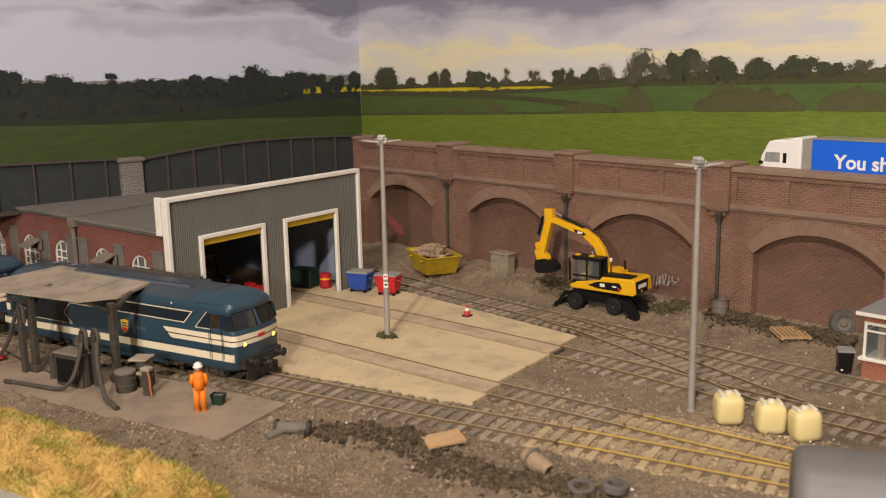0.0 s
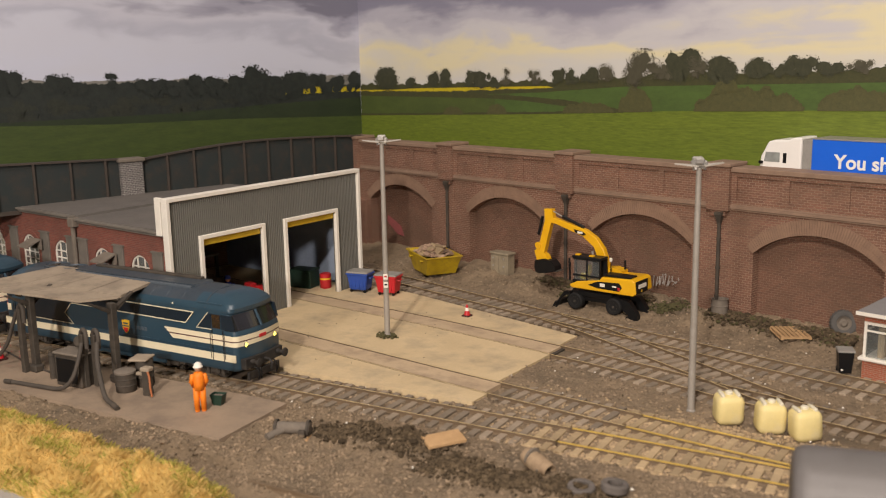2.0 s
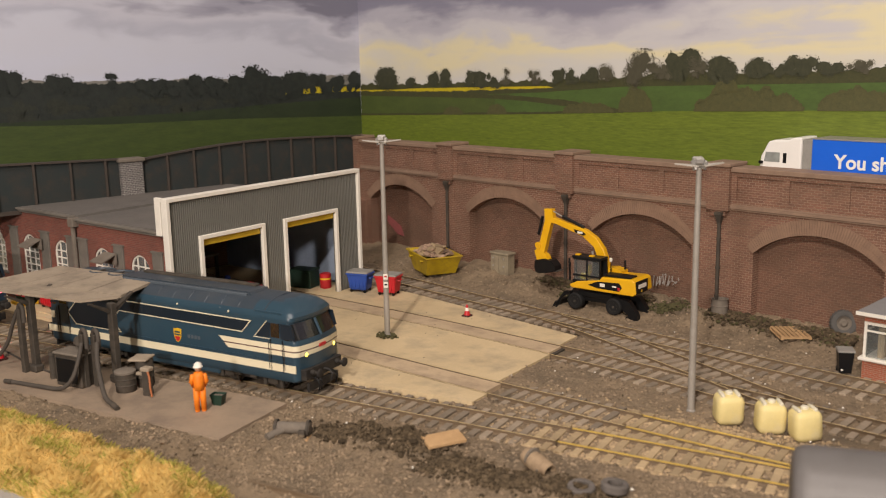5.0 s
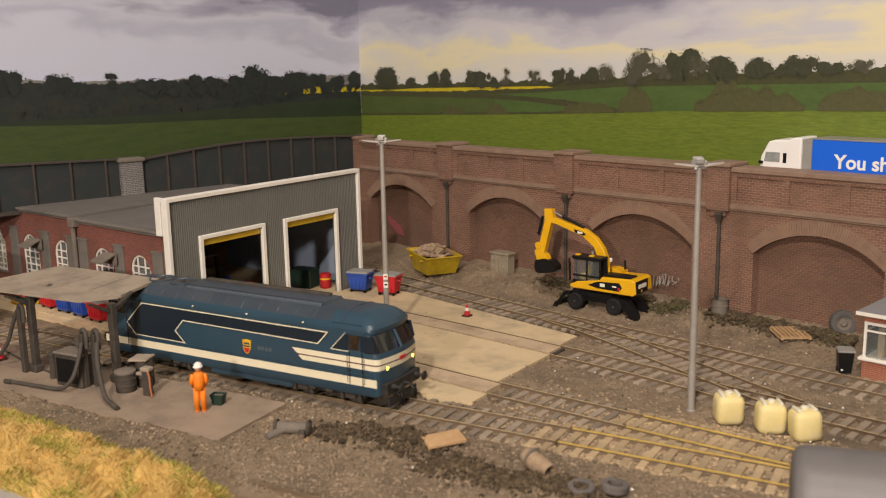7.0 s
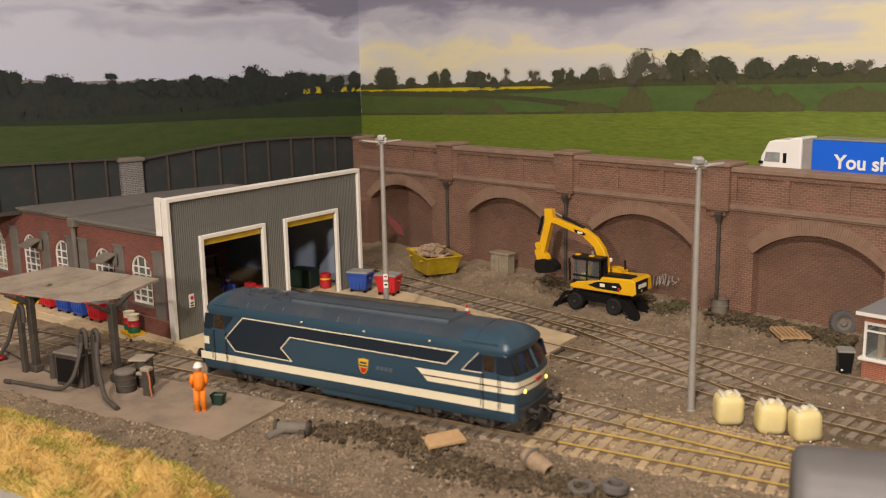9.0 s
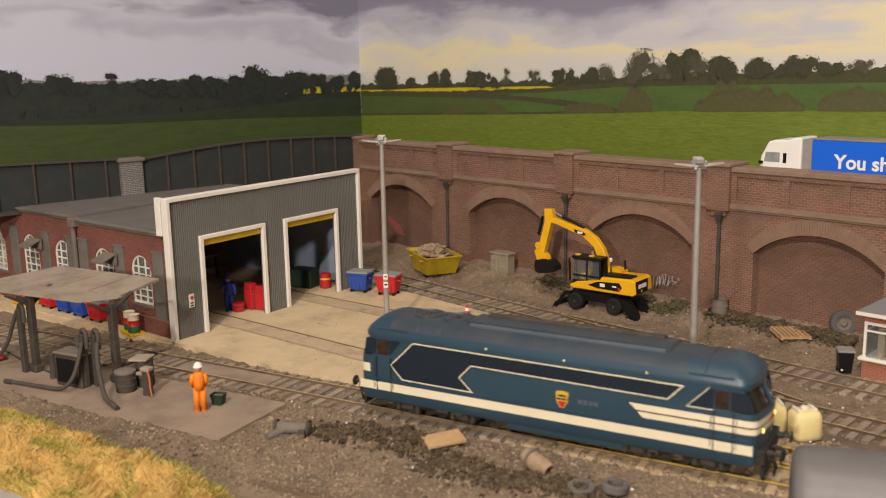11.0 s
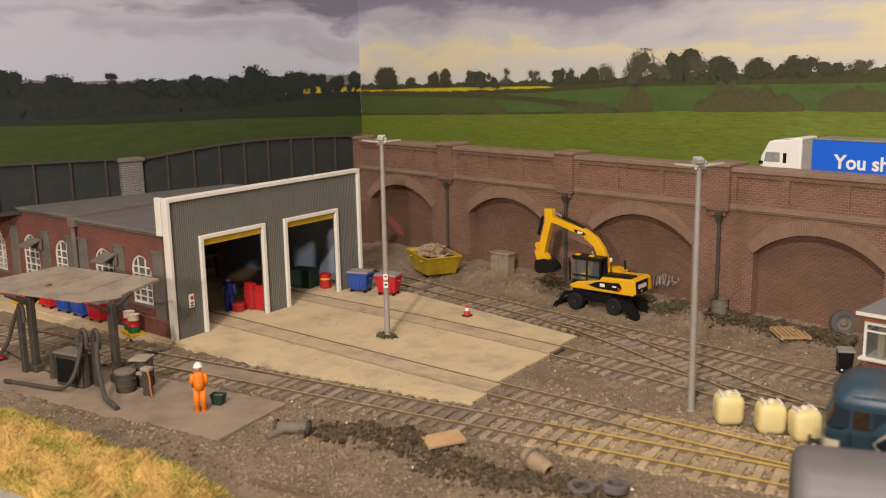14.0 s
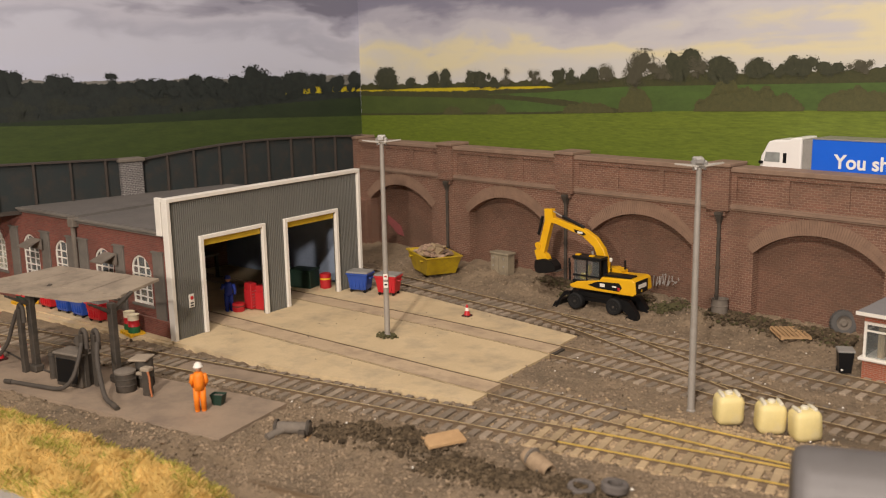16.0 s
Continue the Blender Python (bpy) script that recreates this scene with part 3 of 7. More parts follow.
def print_tree(parent, s, base, top, width, y, material, seed, density=1.0, bare=False):
    """A printed tree: trunk and a crown of many small leaf clumps with gaps."""
    rnd = random.Random(seed)
    bm = B()
    h = top - base
    tw = max(0.35, width * 0.035)
    for j in range(5 if bare else 3):
        lean = rnd.uniform(-0.25, 0.25) * width
        vs = [(s - tw, base + 0.1), (s + tw, base), (s + lean + 0.15, base + h * 0.75), (s + lean - 0.15, base + h * 0.75)]
        bm.faces.new([bm.verts.new((a, y, b)) for a, b in vs])
    n = int((260 if not bare else 330) * density * max(1.0, width / 14))
    lobes = [(rnd.gauss(0, 0.2) * width, base + h * rnd.uniform(0.12, 0.76), rnd.uniform(0.17, 0.3) * width) for _ in range(12)]
    for lx, lz, lr in lobes:
        q = lr * (0.5 if bare else 0.82)
        side_ = -1 if parent is right_panel else 1
        bm.faces.new([bm.verts.new((s + lx + q * rnd.uniform(0.75, 1.1) * math.cos(0.45 * k), y - side_ * 0.006 * lobes.index((lx, lz, lr)), lz + min(q, h * 0.3) * rnd.uniform(0.75, 1.1) * math.sin(0.45 * k))) for k in range(14)])
    for i in range(n):
        lx, lz, lr = rnd.choice(lobes)
        a, q = rnd.uniform(0, 6.283), rnd.uniform(0.55, 1.12) if not bare else math.sqrt(rnd.random())
        cx, cz = s + lx + lr * q * math.cos(a), min(top, lz + min(lr, h * 0.36) * q * math.sin(a))
        r = rnd.uniform(0.22, 0.6) * (0.6 if bare else 0.9) * (0.5 + width / 40)
        ang = rnd.uniform(0, 6)
        bm.faces.new([bm.verts.new((cx + r * rnd.uniform(0.6, 1.2) * math.cos(ang + 1.05 * k), y + side_ * 0.0004 * i, cz + r * rnd.uniform(0.6, 1.2) * math.sin(ang + 1.05 * k)))
                      for k in range(6)])
    return part("printed_tree", bm, material, parent)


GREEN_FIELD = print_mat("print_meadow", (0.135, 0.178, 0.018), (0.066, 0.1, 0.013), 9, 1.8, (0.22, 1, 1.7), 0.8)
GREEN_MID = print_mat("print_field", (0.07, 0.095, 0.022), (0.05, 0.072, 0.018), 14, 2, (0.5, 1, 1.5), 0.3)
GREEN_BRIGHT = print_mat("print_bright_field", (0.07, 0.118, 0.026), (0.055, 0.088, 0.021), 14, 2, (0.5, 1, 1.5), 0.3)
HEDGE = print_mat("print_hedge", (0.06, 0.06, 0.022), (0.035, 0.042, 0.016), 5, 1.0)
TREE_P = print_mat("print_tree", (0.056, 0.058, 0.031), (0.027, 0.031, 0.018), 3, 0.9)
# left panel's woods: a dark print, with the panel's weaker light in the colour
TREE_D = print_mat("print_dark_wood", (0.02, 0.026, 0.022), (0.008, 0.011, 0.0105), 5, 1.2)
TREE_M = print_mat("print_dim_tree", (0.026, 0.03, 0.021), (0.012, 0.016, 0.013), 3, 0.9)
BARE = print_mat("print_bare_tree", (0.1, 0.092, 0.06), (0.065, 0.061, 0.038), 4, 0.8)
RAPE = print_mat("print_rape_field", (0.5, 0.4, 0.01), (0.4, 0.31, 0.01), 8, 1.5)
# left panel's meadow and field: darkened copies, the panel's shade mixed into the colour
GREEN_FIELD_SHADED = print_mat("print_shaded_meadow", (0.05, 0.074, 0.015), (0.027, 0.044, 0.011), 7, 1.8, (0.3, 1, 1.7), 0.5)
GREEN_MID_SHADED = print_mat("print_shaded_field", (0.021, 0.033, 0.013), (0.014, 0.024, 0.01), 14, 2, (0.5, 1, 1.5), 0.3)
HILL = print_mat("print_hill", (0.2, 0.19, 0.17), (0.15, 0.15, 0.14), 10, 2)

right_panel = thing("backdrop", WALL @ at(0, 36, 0), "printed landscape backdrop of meadows and trees under cloud", "backdrop", kind="structure")
bm = B()
box(bm, -49, 620, 0, 4, -9, 330)
part("board", bm, sky_mat("print_sky_warm", ((0.0, (0.56, 0.55, 0.52)), (0.2, (0.6, 0.57, 0.48)), (0.4, (0.66, 0.6, 0.4)), (0.58, (0.52, 0.51, 0.53)), (0.76, (0.41, 0.4, 0.455)), (1.0, (0.22, 0.215, 0.28))), 140, 200, 3.1, -0.4), right_panel)
R = right_panel
line = lambda *rows: (lambda s: float(np.interp(s, [r[0] for r in rows], [r[1] for r in rows])))
meadow = line((-49, 110), (132, 116), (284, 122), (419, 126), (620, 130))
hedge_top = line((-49, 129.5), (70, 131), (161, 134), (238, 139), (324, 141), (417, 143), (620, 146))
far_base = line((-49, 135), (70, 137), (188, 140), (283, 144), (417, 147), (620, 150))
layer("printed_wood", R, lambda s: 118, lambda s: far_base(s) + 2.2, -48.8, 620, -0.10, HEDGE, 2.2)
layer("printed_rape_field", R, lambda s: 118, line((-49, 132), (0, 133), (28, 134.4), (172, 137.4), (186, 134)), -48.8, 186, -0.16, RAPE)
layer("printed_hedge", R, lambda s: hedge_top(s) - 1.5, lambda s: hedge_top(s) + 1.5, -48.8, 420, -0.33, HEDGE, 0.8)
layer("printed_field", R, lambda s: 106, hedge_top, -48.8, 620, -0.22, GREEN_MID, 0.25)
layer("printed_field", R, lambda s: 106, line((-49, 100), (118, 127), (140, 132.3), (190, 135.5), (240, 138.5), (330, 141), (420, 142), (620, 145)), 118, 620, -0.26, GREEN_BRIGHT, 0.2)
layer("printed_hedge", R, line((-49, 127), (110, 127.5), (150, 126), (188, 123), (238, 118)), line((-49, 129.3), (110, 130.5), (150, 129.5), (188, 127.5), (238, 122)), -48.8, 242, -0.30, HEDGE, 0.6)
layer("printed_meadow", R, lambda s: 40, meadow, -48.8, 620, -0.36, GREEN_FIELD, 0.12)
layer("printed_hedge", R, lambda s: meadow(s) - 0.6, lambda s: meadow(s) + 1.1, -48.8, 240, -0.40, HEDGE, 0.5)
BUSH_P = print_mat("print_bush", (0.085, 0.082, 0.03), (0.055, 0.06, 0.024), 3, 0.9)


def print_bush(s0, s1, zt, y, seed):
    """A printed thicket: a dome of many small leaf clumps."""
    rnd = random.Random(seed)
    bm = B()
    dome = lambda s: meadow(s) + (zt - meadow(s)) * math.sqrt(max(0, 1 - ((2 * s - s0 - s1) / (s1 - s0)) ** 2)) * (0.82 + 0.3 * noise.noise((s / 7, seed, 0)))
    rows = [(bm.verts.new((s, y, meadow(s) - 0.3)), bm.verts.new((s, y, dome(s)))) for s in np.linspace(s0, s1, 60)]
    for a, b in zip(rows, rows[1:]):
        bm.faces.new((a[0], b[0], b[1], a[1]))
    for i in range(int(5 * (s1 - s0))):
        s = rnd.uniform(s0, s1)
        cz, r, ang = dome(s) + rnd.uniform(-1.2, 0.4), rnd.uniform(0.35, 0.9), rnd.uniform(0, 6)
        bm.faces.new([bm.verts.new((s + r * rnd.uniform(0.6, 1.2) * math.cos(ang + 1.05 * k), y - 0.01 - 0.0009 * i, cz + r * rnd.uniform(0.6, 1.2) * math.sin(ang + 1.05 * k))) for k in range(6)])
    part("printed_bush", bm, BUSH_P, R)


for s0, s1, zt in ((296, 371, 140), (379, 425, 140), (60, 82, 121), (450, 490, 141), (236, 264, 139), (306, 330, 146), (110, 130, 124), (186, 232, 127)):
    print_bush(s0, s1, zt, -0.44 - 0.0006 * s0, int(s0))
for i, (s, b, t, w, bare) in enumerate(((-12, 134, 152, 34, 0), (20, 135, 144, 14, 0), (50, 136, 149, 18, 0), (63, 136, 151, 16, 0), (95, 136, 152, 17, 0), (104, 136, 150, 14, 0), (117, 136, 145, 12, 0),
                                        (130, 136, 153, 11, 1), (158, 138, 150, 13, 1), (182, 139, 149, 15, 0), (194, 139, 151, 13, 0), (212, 140, 151, 16, 0), (226, 141, 156, 19, 1),
                                        (250, 137, 163, 34, 1), (268, 143, 154, 16, 1), (288, 143, 162, 24, 0), (298, 143, 162, 18, 1), (313, 142, 157, 27, 0), (340, 145, 156, 20, 0), (355, 145, 152, 12, 0), (366, 145, 157, 20, 0),
                                        (386, 146, 153, 18, 0), (404, 147, 154, 14, 1), (425, 147, 153, 20, 0), (445, 148, 156, 20, 0), (470, 148, 158, 22, 0), (500, 148, 155, 24, 0))):
    print_tree(R, s, b, t, w, -0.5 - 0.03 * (i % 5), BARE if bare else TREE_P, 100 + i, 2.2 if bare else 1.3, bool(bare))

corner = WALL @ Vector((-0.049, 0.036, 0))
left_panel = thing("backdrop", Matrix.Translation(corner) @ Euler((0, 0, math.atan2(-0.96, -0.28))).to_matrix().to_4x4(),
                   "printed backdrop of dark woods and shaded meadow under grey cloud", "backdrop", kind="structure")
bm = B()
box(bm, 0, 480, -4, 0, 58, 330)
part("board", bm, sky_mat("print_sky_grey", ((0.0, (0.5, 0.52, 0.62)), (0.3, (0.5, 0.515, 0.6)), (0.5, (0.4, 0.41, 0.49)), (0.68, (0.47, 0.475, 0.55)), (0.85, (0.31, 0.31, 0.38)), (1.0, (0.17, 0.168, 0.22))), 130, 206, 4.2, -1.3), left_panel)
Lp = left_panel
lmead = line((0, 109), (134, 113), (227, 114), (309, 117), (480, 120))
ldark = line((0, 126), (107, 123), (182, 120), (308, 119.5), (480, 121))
layer("printed_hill", Lp, lambda s: 120, lambda s: 146 + 3 * math.exp(-((s - 290) / 40) ** 2), 1, 480, 0.10, HILL, 1.5)
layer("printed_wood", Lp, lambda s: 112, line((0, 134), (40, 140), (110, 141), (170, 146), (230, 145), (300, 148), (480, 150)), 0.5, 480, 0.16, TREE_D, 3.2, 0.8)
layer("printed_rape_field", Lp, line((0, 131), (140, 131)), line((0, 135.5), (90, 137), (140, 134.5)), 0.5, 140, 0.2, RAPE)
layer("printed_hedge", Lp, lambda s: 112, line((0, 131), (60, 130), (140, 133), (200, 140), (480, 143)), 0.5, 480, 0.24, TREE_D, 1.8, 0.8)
layer("printed_field", Lp, lambda s: 100, ldark, 0.5, 480, 0.3, GREEN_MID_SHADED, 0.3)
layer("printed_meadow", Lp, lambda s: 58, lmead, 0.5, 480, 0.36, GREEN_FIELD_SHADED, 0.15)
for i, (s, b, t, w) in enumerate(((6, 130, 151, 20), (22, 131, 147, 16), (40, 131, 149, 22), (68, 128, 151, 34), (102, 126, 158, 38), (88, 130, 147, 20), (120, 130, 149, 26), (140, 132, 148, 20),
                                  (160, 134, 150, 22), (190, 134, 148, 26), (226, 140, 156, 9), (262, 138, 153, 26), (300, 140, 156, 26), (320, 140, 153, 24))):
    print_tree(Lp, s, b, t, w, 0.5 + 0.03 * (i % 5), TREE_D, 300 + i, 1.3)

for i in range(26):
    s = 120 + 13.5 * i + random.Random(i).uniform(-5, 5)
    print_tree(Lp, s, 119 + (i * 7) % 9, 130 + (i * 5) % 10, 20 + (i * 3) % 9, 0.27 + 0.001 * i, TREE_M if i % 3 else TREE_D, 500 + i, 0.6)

# ---- the plate-girder bridge at the back ----
bx, by = -65 / 266, -258 / 266
BRIDGE = Matrix.Translation((-0.105, 0.278, 0)) @ Euler((0, 0, math.atan2(by, bx))).to_matrix().to_4x4()
bridge = thing("girder_bridge", BRIDGE, "rusty dark-green plate-girder bridge with a grey brick pier", "bridge")
arch_top = lambda s: 94 + 3.2 * math.sin(math.pi * min(max((s + 20) / 215, 0), 1)) - (4.5 * max(0, (s - 90) / 95) ** 1.5 if s > 90 else 0)
flat_top = lambda s: 91.5 + 0.03 * (s - 205)


def girder(name, s0, s1, top, pitch):
    bm = B()
    n = int((s1 - s0) / 4)
    for i in range(n):
        a, b = s0 + (s1 - s0) * i / n, s0 + (s1 - s0) * (i + 1) / n
        prism(bm, [(a, 60), (b, 60), (b, top(b)), (a, top(a))], -1, 1)
    bmesh.ops.remove_doubles(bm, verts=bm.verts, dist=0.001)
    part(name, bm, GIRDER, bridge)
    bm = B()
    for i in range(n):
        a, b = s0 + (s1 - s0) * i / n, s0 + (s1 - s0) * (i + 1) / n
        prism(bm, [(a, top(a) - 0.3), (b, top(b) - 0.3), (b, top(b) + 0.9), (a, top(a) + 0.9)], -2.5, 3.2)
    part("flange", bm, GIRDER_RIB, bridge)
    part("bottom_flange", box(B(), s0, s1, -2, 3.0, 60, 62.6), GIRDER_RIB, bridge)
    s = s0 + pitch * 0.4
    while s < s1 - 2:
        bm = B()
        box(bm, s - 0.7, s + 0.7, 0.9, 2.9, 62, top(s) - 0.2, 0.1)
        part("rib", bm, GIRDER_RIB, bridge)
        s += pitch


girder("web_plate", -14, 186.5, arch_top, 21.5)
girder("web_plate", 203.5, 420, flat_top, 25)
bm = B()
box(bm, 186.6, 203.4, -5, 4.5, 60, 89.5, 0.3)
part("pier", bm, GREY_BRICK, bridge, "grey brick pier")
bm = B()
box(bm, 185, 205, -6.5, 6.0, 89.4, 92, 0.5)
part("pier_cap", bm, DIRT_GREY, bridge)
bm = B()
box(bm, -10, 205, -24, -3, -8, 60)
part("abutment", bm, BRICK_DARK, bridge)

# ---- the engine shed ----
shed = thing("engine_shed", at(0, 0, 0), "engine shed with grey corrugated front and red-brick side", "building")
SH, SW, DH = 82.0, 165.5, 57.7
DOORS = ((23.1, 73.4), (92.7, 141.9))


def corrugated(bm, y0, y1, z0, z1, pitch=1.5):
    """Ribbed sheet facing +x."""
    n = max(1, int((y1 - y0) / pitch))
    prof = []
    for i in range(n):
        a = y0 + (y1 - y0) * i / n
        h = (y1 - y0) / n
        prof += [(a, -0.4), (a + h * 0.35, -0.4), (a + h * 0.45, 0.0), (a + h * 0.9, 0.0)]
    prof.append((y1, -0.4))
    lo = [bm.verts.new((x, y, z0)) for y, x in prof]
    hi = [bm.verts.new((x, y, z1)) for y, x in prof]
    for i in range(len(prof) - 1):
        bm.faces.new((lo[i], lo[i + 1], hi[i + 1], hi[i]))


bm = B()
for y0, y1, z0, z1 in ((0, DOORS[0][0], 0, SH), (DOORS[0][1], DOORS[1][0], 0, SH), (DOORS[1][1], SW, 0, SH),
                       (DOORS[0][0], DOORS[0][1], DH, SH), (DOORS[1][0], DOORS[1][1], DH, SH)):
    corrugated(bm, y0, y1, z0, z1)
    box(bm, -3, -0.5, y0, y1, z0, z1)
part("front_cladding", bm, CLAD, shed, "grey corrugated cladding")
bm = B()
box(bm, -4, 1.6, -1.2, SW + 1.5, SH - 0.5, SH + 2.0, 0.3)
box(bm, -9, -4, -1.4, 1.0, 62, SH + 2.2, 0.3)
part("top_trim", bm, WHITE, shed, "white flashing")
for y0, y1 in ((-1.2, 1.4), (SW - 1.2, SW + 1.5)):
    bm = B()
    box(bm, -3.2, 1.6, y0, y1, 0, SH - 0.4, 0.3)
    part("corner_trim", bm, WHITE, shed, "white corner flashing")
for a, b in DOORS:
    fr = part("door_frame", box(B(), -1, 1.4, a - 1.4, a + 1.4, 0, DH + 1.3, 0.3), WHITE, shed, "white door frame")
    part("jamb", box(B(), -1, 1.4, b - 1.4, b + 1.4, 0, DH + 1.3, 0.3), WHITE, fr)
    bm = B()
    box(bm, -1, 1.45, a + 1.4, b - 1.4, DH - 1.2, DH + 1.35, 0.3)
    part("lintel", bm, WHITE, fr)
    bm = B()
    box(bm, -3.5, -1.2, a + 1.3, b - 1.3, DH - 5.4, DH - 1.0, 0.2)
    part("roller_shutter", bm, mat("yellow_shutter", (0.6, 0.4, 0.02), (0.5, 0.33, 0.02), 0.5, size=10, fine=1, bump=0.03) if a < 50 else bpy.data.materials["yellow_shutter"], fr, "rolled-up yellow shutter")
bm = B()
box(bm, 0.1, 0.7, 11.2, 15.0, 17.6, 25.6, 0.1)
sign = part("warning_sign", bm, WHITE, shed, "small white warning sign")
bm = B()
lathe(bm, [(1.1, 0), (1.1, 0.25)], 16, turn(0, 90, 0, 0.7, 13.1, 23.4))
part("symbol", bm, mat("sign_red", (0.6, 0.03, 0.03), rough=0.5), sign, "red disc")
bm = B()
for z in (18.0, 19.6):
    box(bm, 0.68, 0.85, 11.9, 14.2, z + 0.4, z + 1.1)
part("text_bar", bm, BLACK, sign)

# side wall of brick, running back from the front; x is along, windows cut through
SIDE = at(-4, 7.2, 0, 0, 0, 180 - 2.86)
side = thing("shed_side", SIDE, "red-brick shed wall with arched white windows", "wall", kind="structure")
WINS = [(29.4, 9.9), (69.0, 10.0), (116.3, 10.0), (157.3, 10.0), (203, 10), (243, 10)]
WB, WS, WT = 17.0, 39.0, 47.0
SHED_GLASS = glass("shed_glass", (0.7, 0.72, 0.7), 0.12)
bm = B()
xs = [-1.0] + [v for c, h in WINS for v in (c - h, c + h)] + [300.0]
Y0, Y1 = 0.0, 4.0
for i in range(0, len(xs), 2):
    box(bm, xs[i], xs[i + 1], Y0, Y1, -2, 62)
for c, h in WINS:
    box(bm, c - h, c + h, Y0, Y1, -2, WB)
    cur = arch_curve(c, h, WS, WT, 12)
    for a, b in zip(cur, cur[1:]):
        prism(bm, [a, b, (b[0], 62), (a[0], 62)], Y0, Y1)
part("brick_wall", bm, SHED_BRICK, side)
for c, h in WINS:
    w = part("window_frame", box(B(), c - h, c + h, 3.1, 3.6, WB, WB + 1.5), WHITE, side, "white arched glazing bars")
    bm = B()
    cur = arch_curve(c, h, WS, WT, 12)
    inn = arch_curve(c, h - 1.1, WS, WT - 1.2, 12)
    for i in range(12):
        prism(bm, [cur[i], cur[i + 1], inn[i + 1], inn[i]], 3.0, 3.7)
    box(bm, c - h, c - h + 1.1, 3.0, 3.7, WB, WS)
    box(bm, c + h - 1.1, c + h, 3.0, 3.7, WB, WS)
    for x in (c - h * 0.36, c + h * 0.36):
        box(bm, x - 0.45, x + 0.45, 3.05, 3.65, WB, WT - 1.6)
    for k in range(1, 6):
        z = WB + (WS + 2 - WB) * k / 5.3
        box(bm, c - h, c + h, 3.1, 3.6, z - 0.4, z + 0.4)
    part("glazing_bars", bm, WHITE, w)
    bm = B()
    box(bm, c - h, c + h, 2.6, 2.8, WB, WT)
    part("pane", bm, SHED_GLASS, w, "dusty glass").visible_shadow = False
    bm = B()
    o, q = arch_curve(c, h + 3.0, WS, WT + 3.2, 26), arch_curve(c, h, WS, WT, 26)
    for i in range(26):
        prism(bm, [(q[i][0], q[i][1]), (q[i + 1][0] * 0.9 + q[i][0] * 0.1, q[i + 1][1]), (o[i + 1][0] * 0.9 + o[i][0] * 0.1, o[i + 1][1]), o[i]], 3.8, 4.5)
    part("window_arch", bm, SHED_BRICK, w)
    bm = B()
    box(bm, c - h - 1.5, c + h + 1.5, 3.5, 4.8, WB - 1.8, WB, 0.3)
    part("sill", bm, PILLAR, w)
for c in (11, 51, 91, 105, 137, 178, 224):
    bm = B()
    box(bm, c - 5.0, c + 5.0, 3.8, 5.2, -2, 50.5, 0.3)
    prism(bm, [(c - 5.8, 50.3), (c + 5.8, 50.3), (c + 5.8, 51.2), (c - 5.8, 51.2)], 3.8, 5.7)
    part("buttress", bm, PILLAR, side, "grey rendered buttress")
bm = B()
box(bm, 0, 300, 3.8, 5.6, -2, 10, 0.3)
part("plinth", bm, SHED_BRICK, side)
bm = B()
box(bm, -2, 96, 2.5, 5.6, 60.6, 62.2, 0.2)
box(bm, 99, 300, 2.5, 5.6, 62, 63.6, 0.2)
box(bm, -2, 96, 3.2, 7.0, 62.2, 63.6, 0.2)
box(bm, 99, 300, 3.2, 7.0, 63.6, 65.0, 0.2)
part("gutter", bm, PILLAR, side, "grey cornice and gutter")
bm = B()
tube(bm, [(97.5, 6.4, 0), (97.5, 6.4, 62)], 1.6)
box(bm, 94.5, 100.5, 3, 8.4, 58, 64, 0.4)
part("downpipe", bm, DIRT_GREY, side)
bm = B()
strip_poly(bm, [(-4, 5), (-100, 9), (-150, 100), (-170, 172), (-4, SW)], 62.5, 63.6)
part("roof", bm, ROOF, shed, "dark felt roof")
bm = B()
strip_poly(bm, [(-100.5, 9), (-300, 18), (-300, 165), (-100.5, SW)], 62.5, 65.2)
part("roof", bm, ROOF, shed, "dark felt roof")
bm = B()
box(bm, -150, -4, SW - 3, SW, 0, 62)
# blue tint of the inner walls stands in for bluish light in the shed
INSIDE = mat("shed_inside", (0.26, 0.31, 0.4), (0.225, 0.27, 0.35), 0.85, size=20, fine=1.5, bump=0.05)
part("back_wall", bm, INSIDE, shed, "inner wall tinted slate-blue for the shed's bluish light")
bm = B()
box(bm, -154, -150, 17, SW, 0, 62)
part("end_wall", bm, INSIDE, shed, "inner wall tinted slate-blue for the shed's bluish light")

# a second brick building further along, pale
annex = thing("white_building", at(-205, 24, 0), "cream rendered building beyond the brick shed", "building")
bm = B()
box(bm, -60, -4, -6, 40, -3, 57, 0.4)
part("body", bm, CREAM, annex)
for z in (12, 26, 40):
    bm = B()
    box(bm, -60, -3.6, -6.6, 0, z, z + 1.6, 0.2)
    part("band", bm, WHITE, annex)

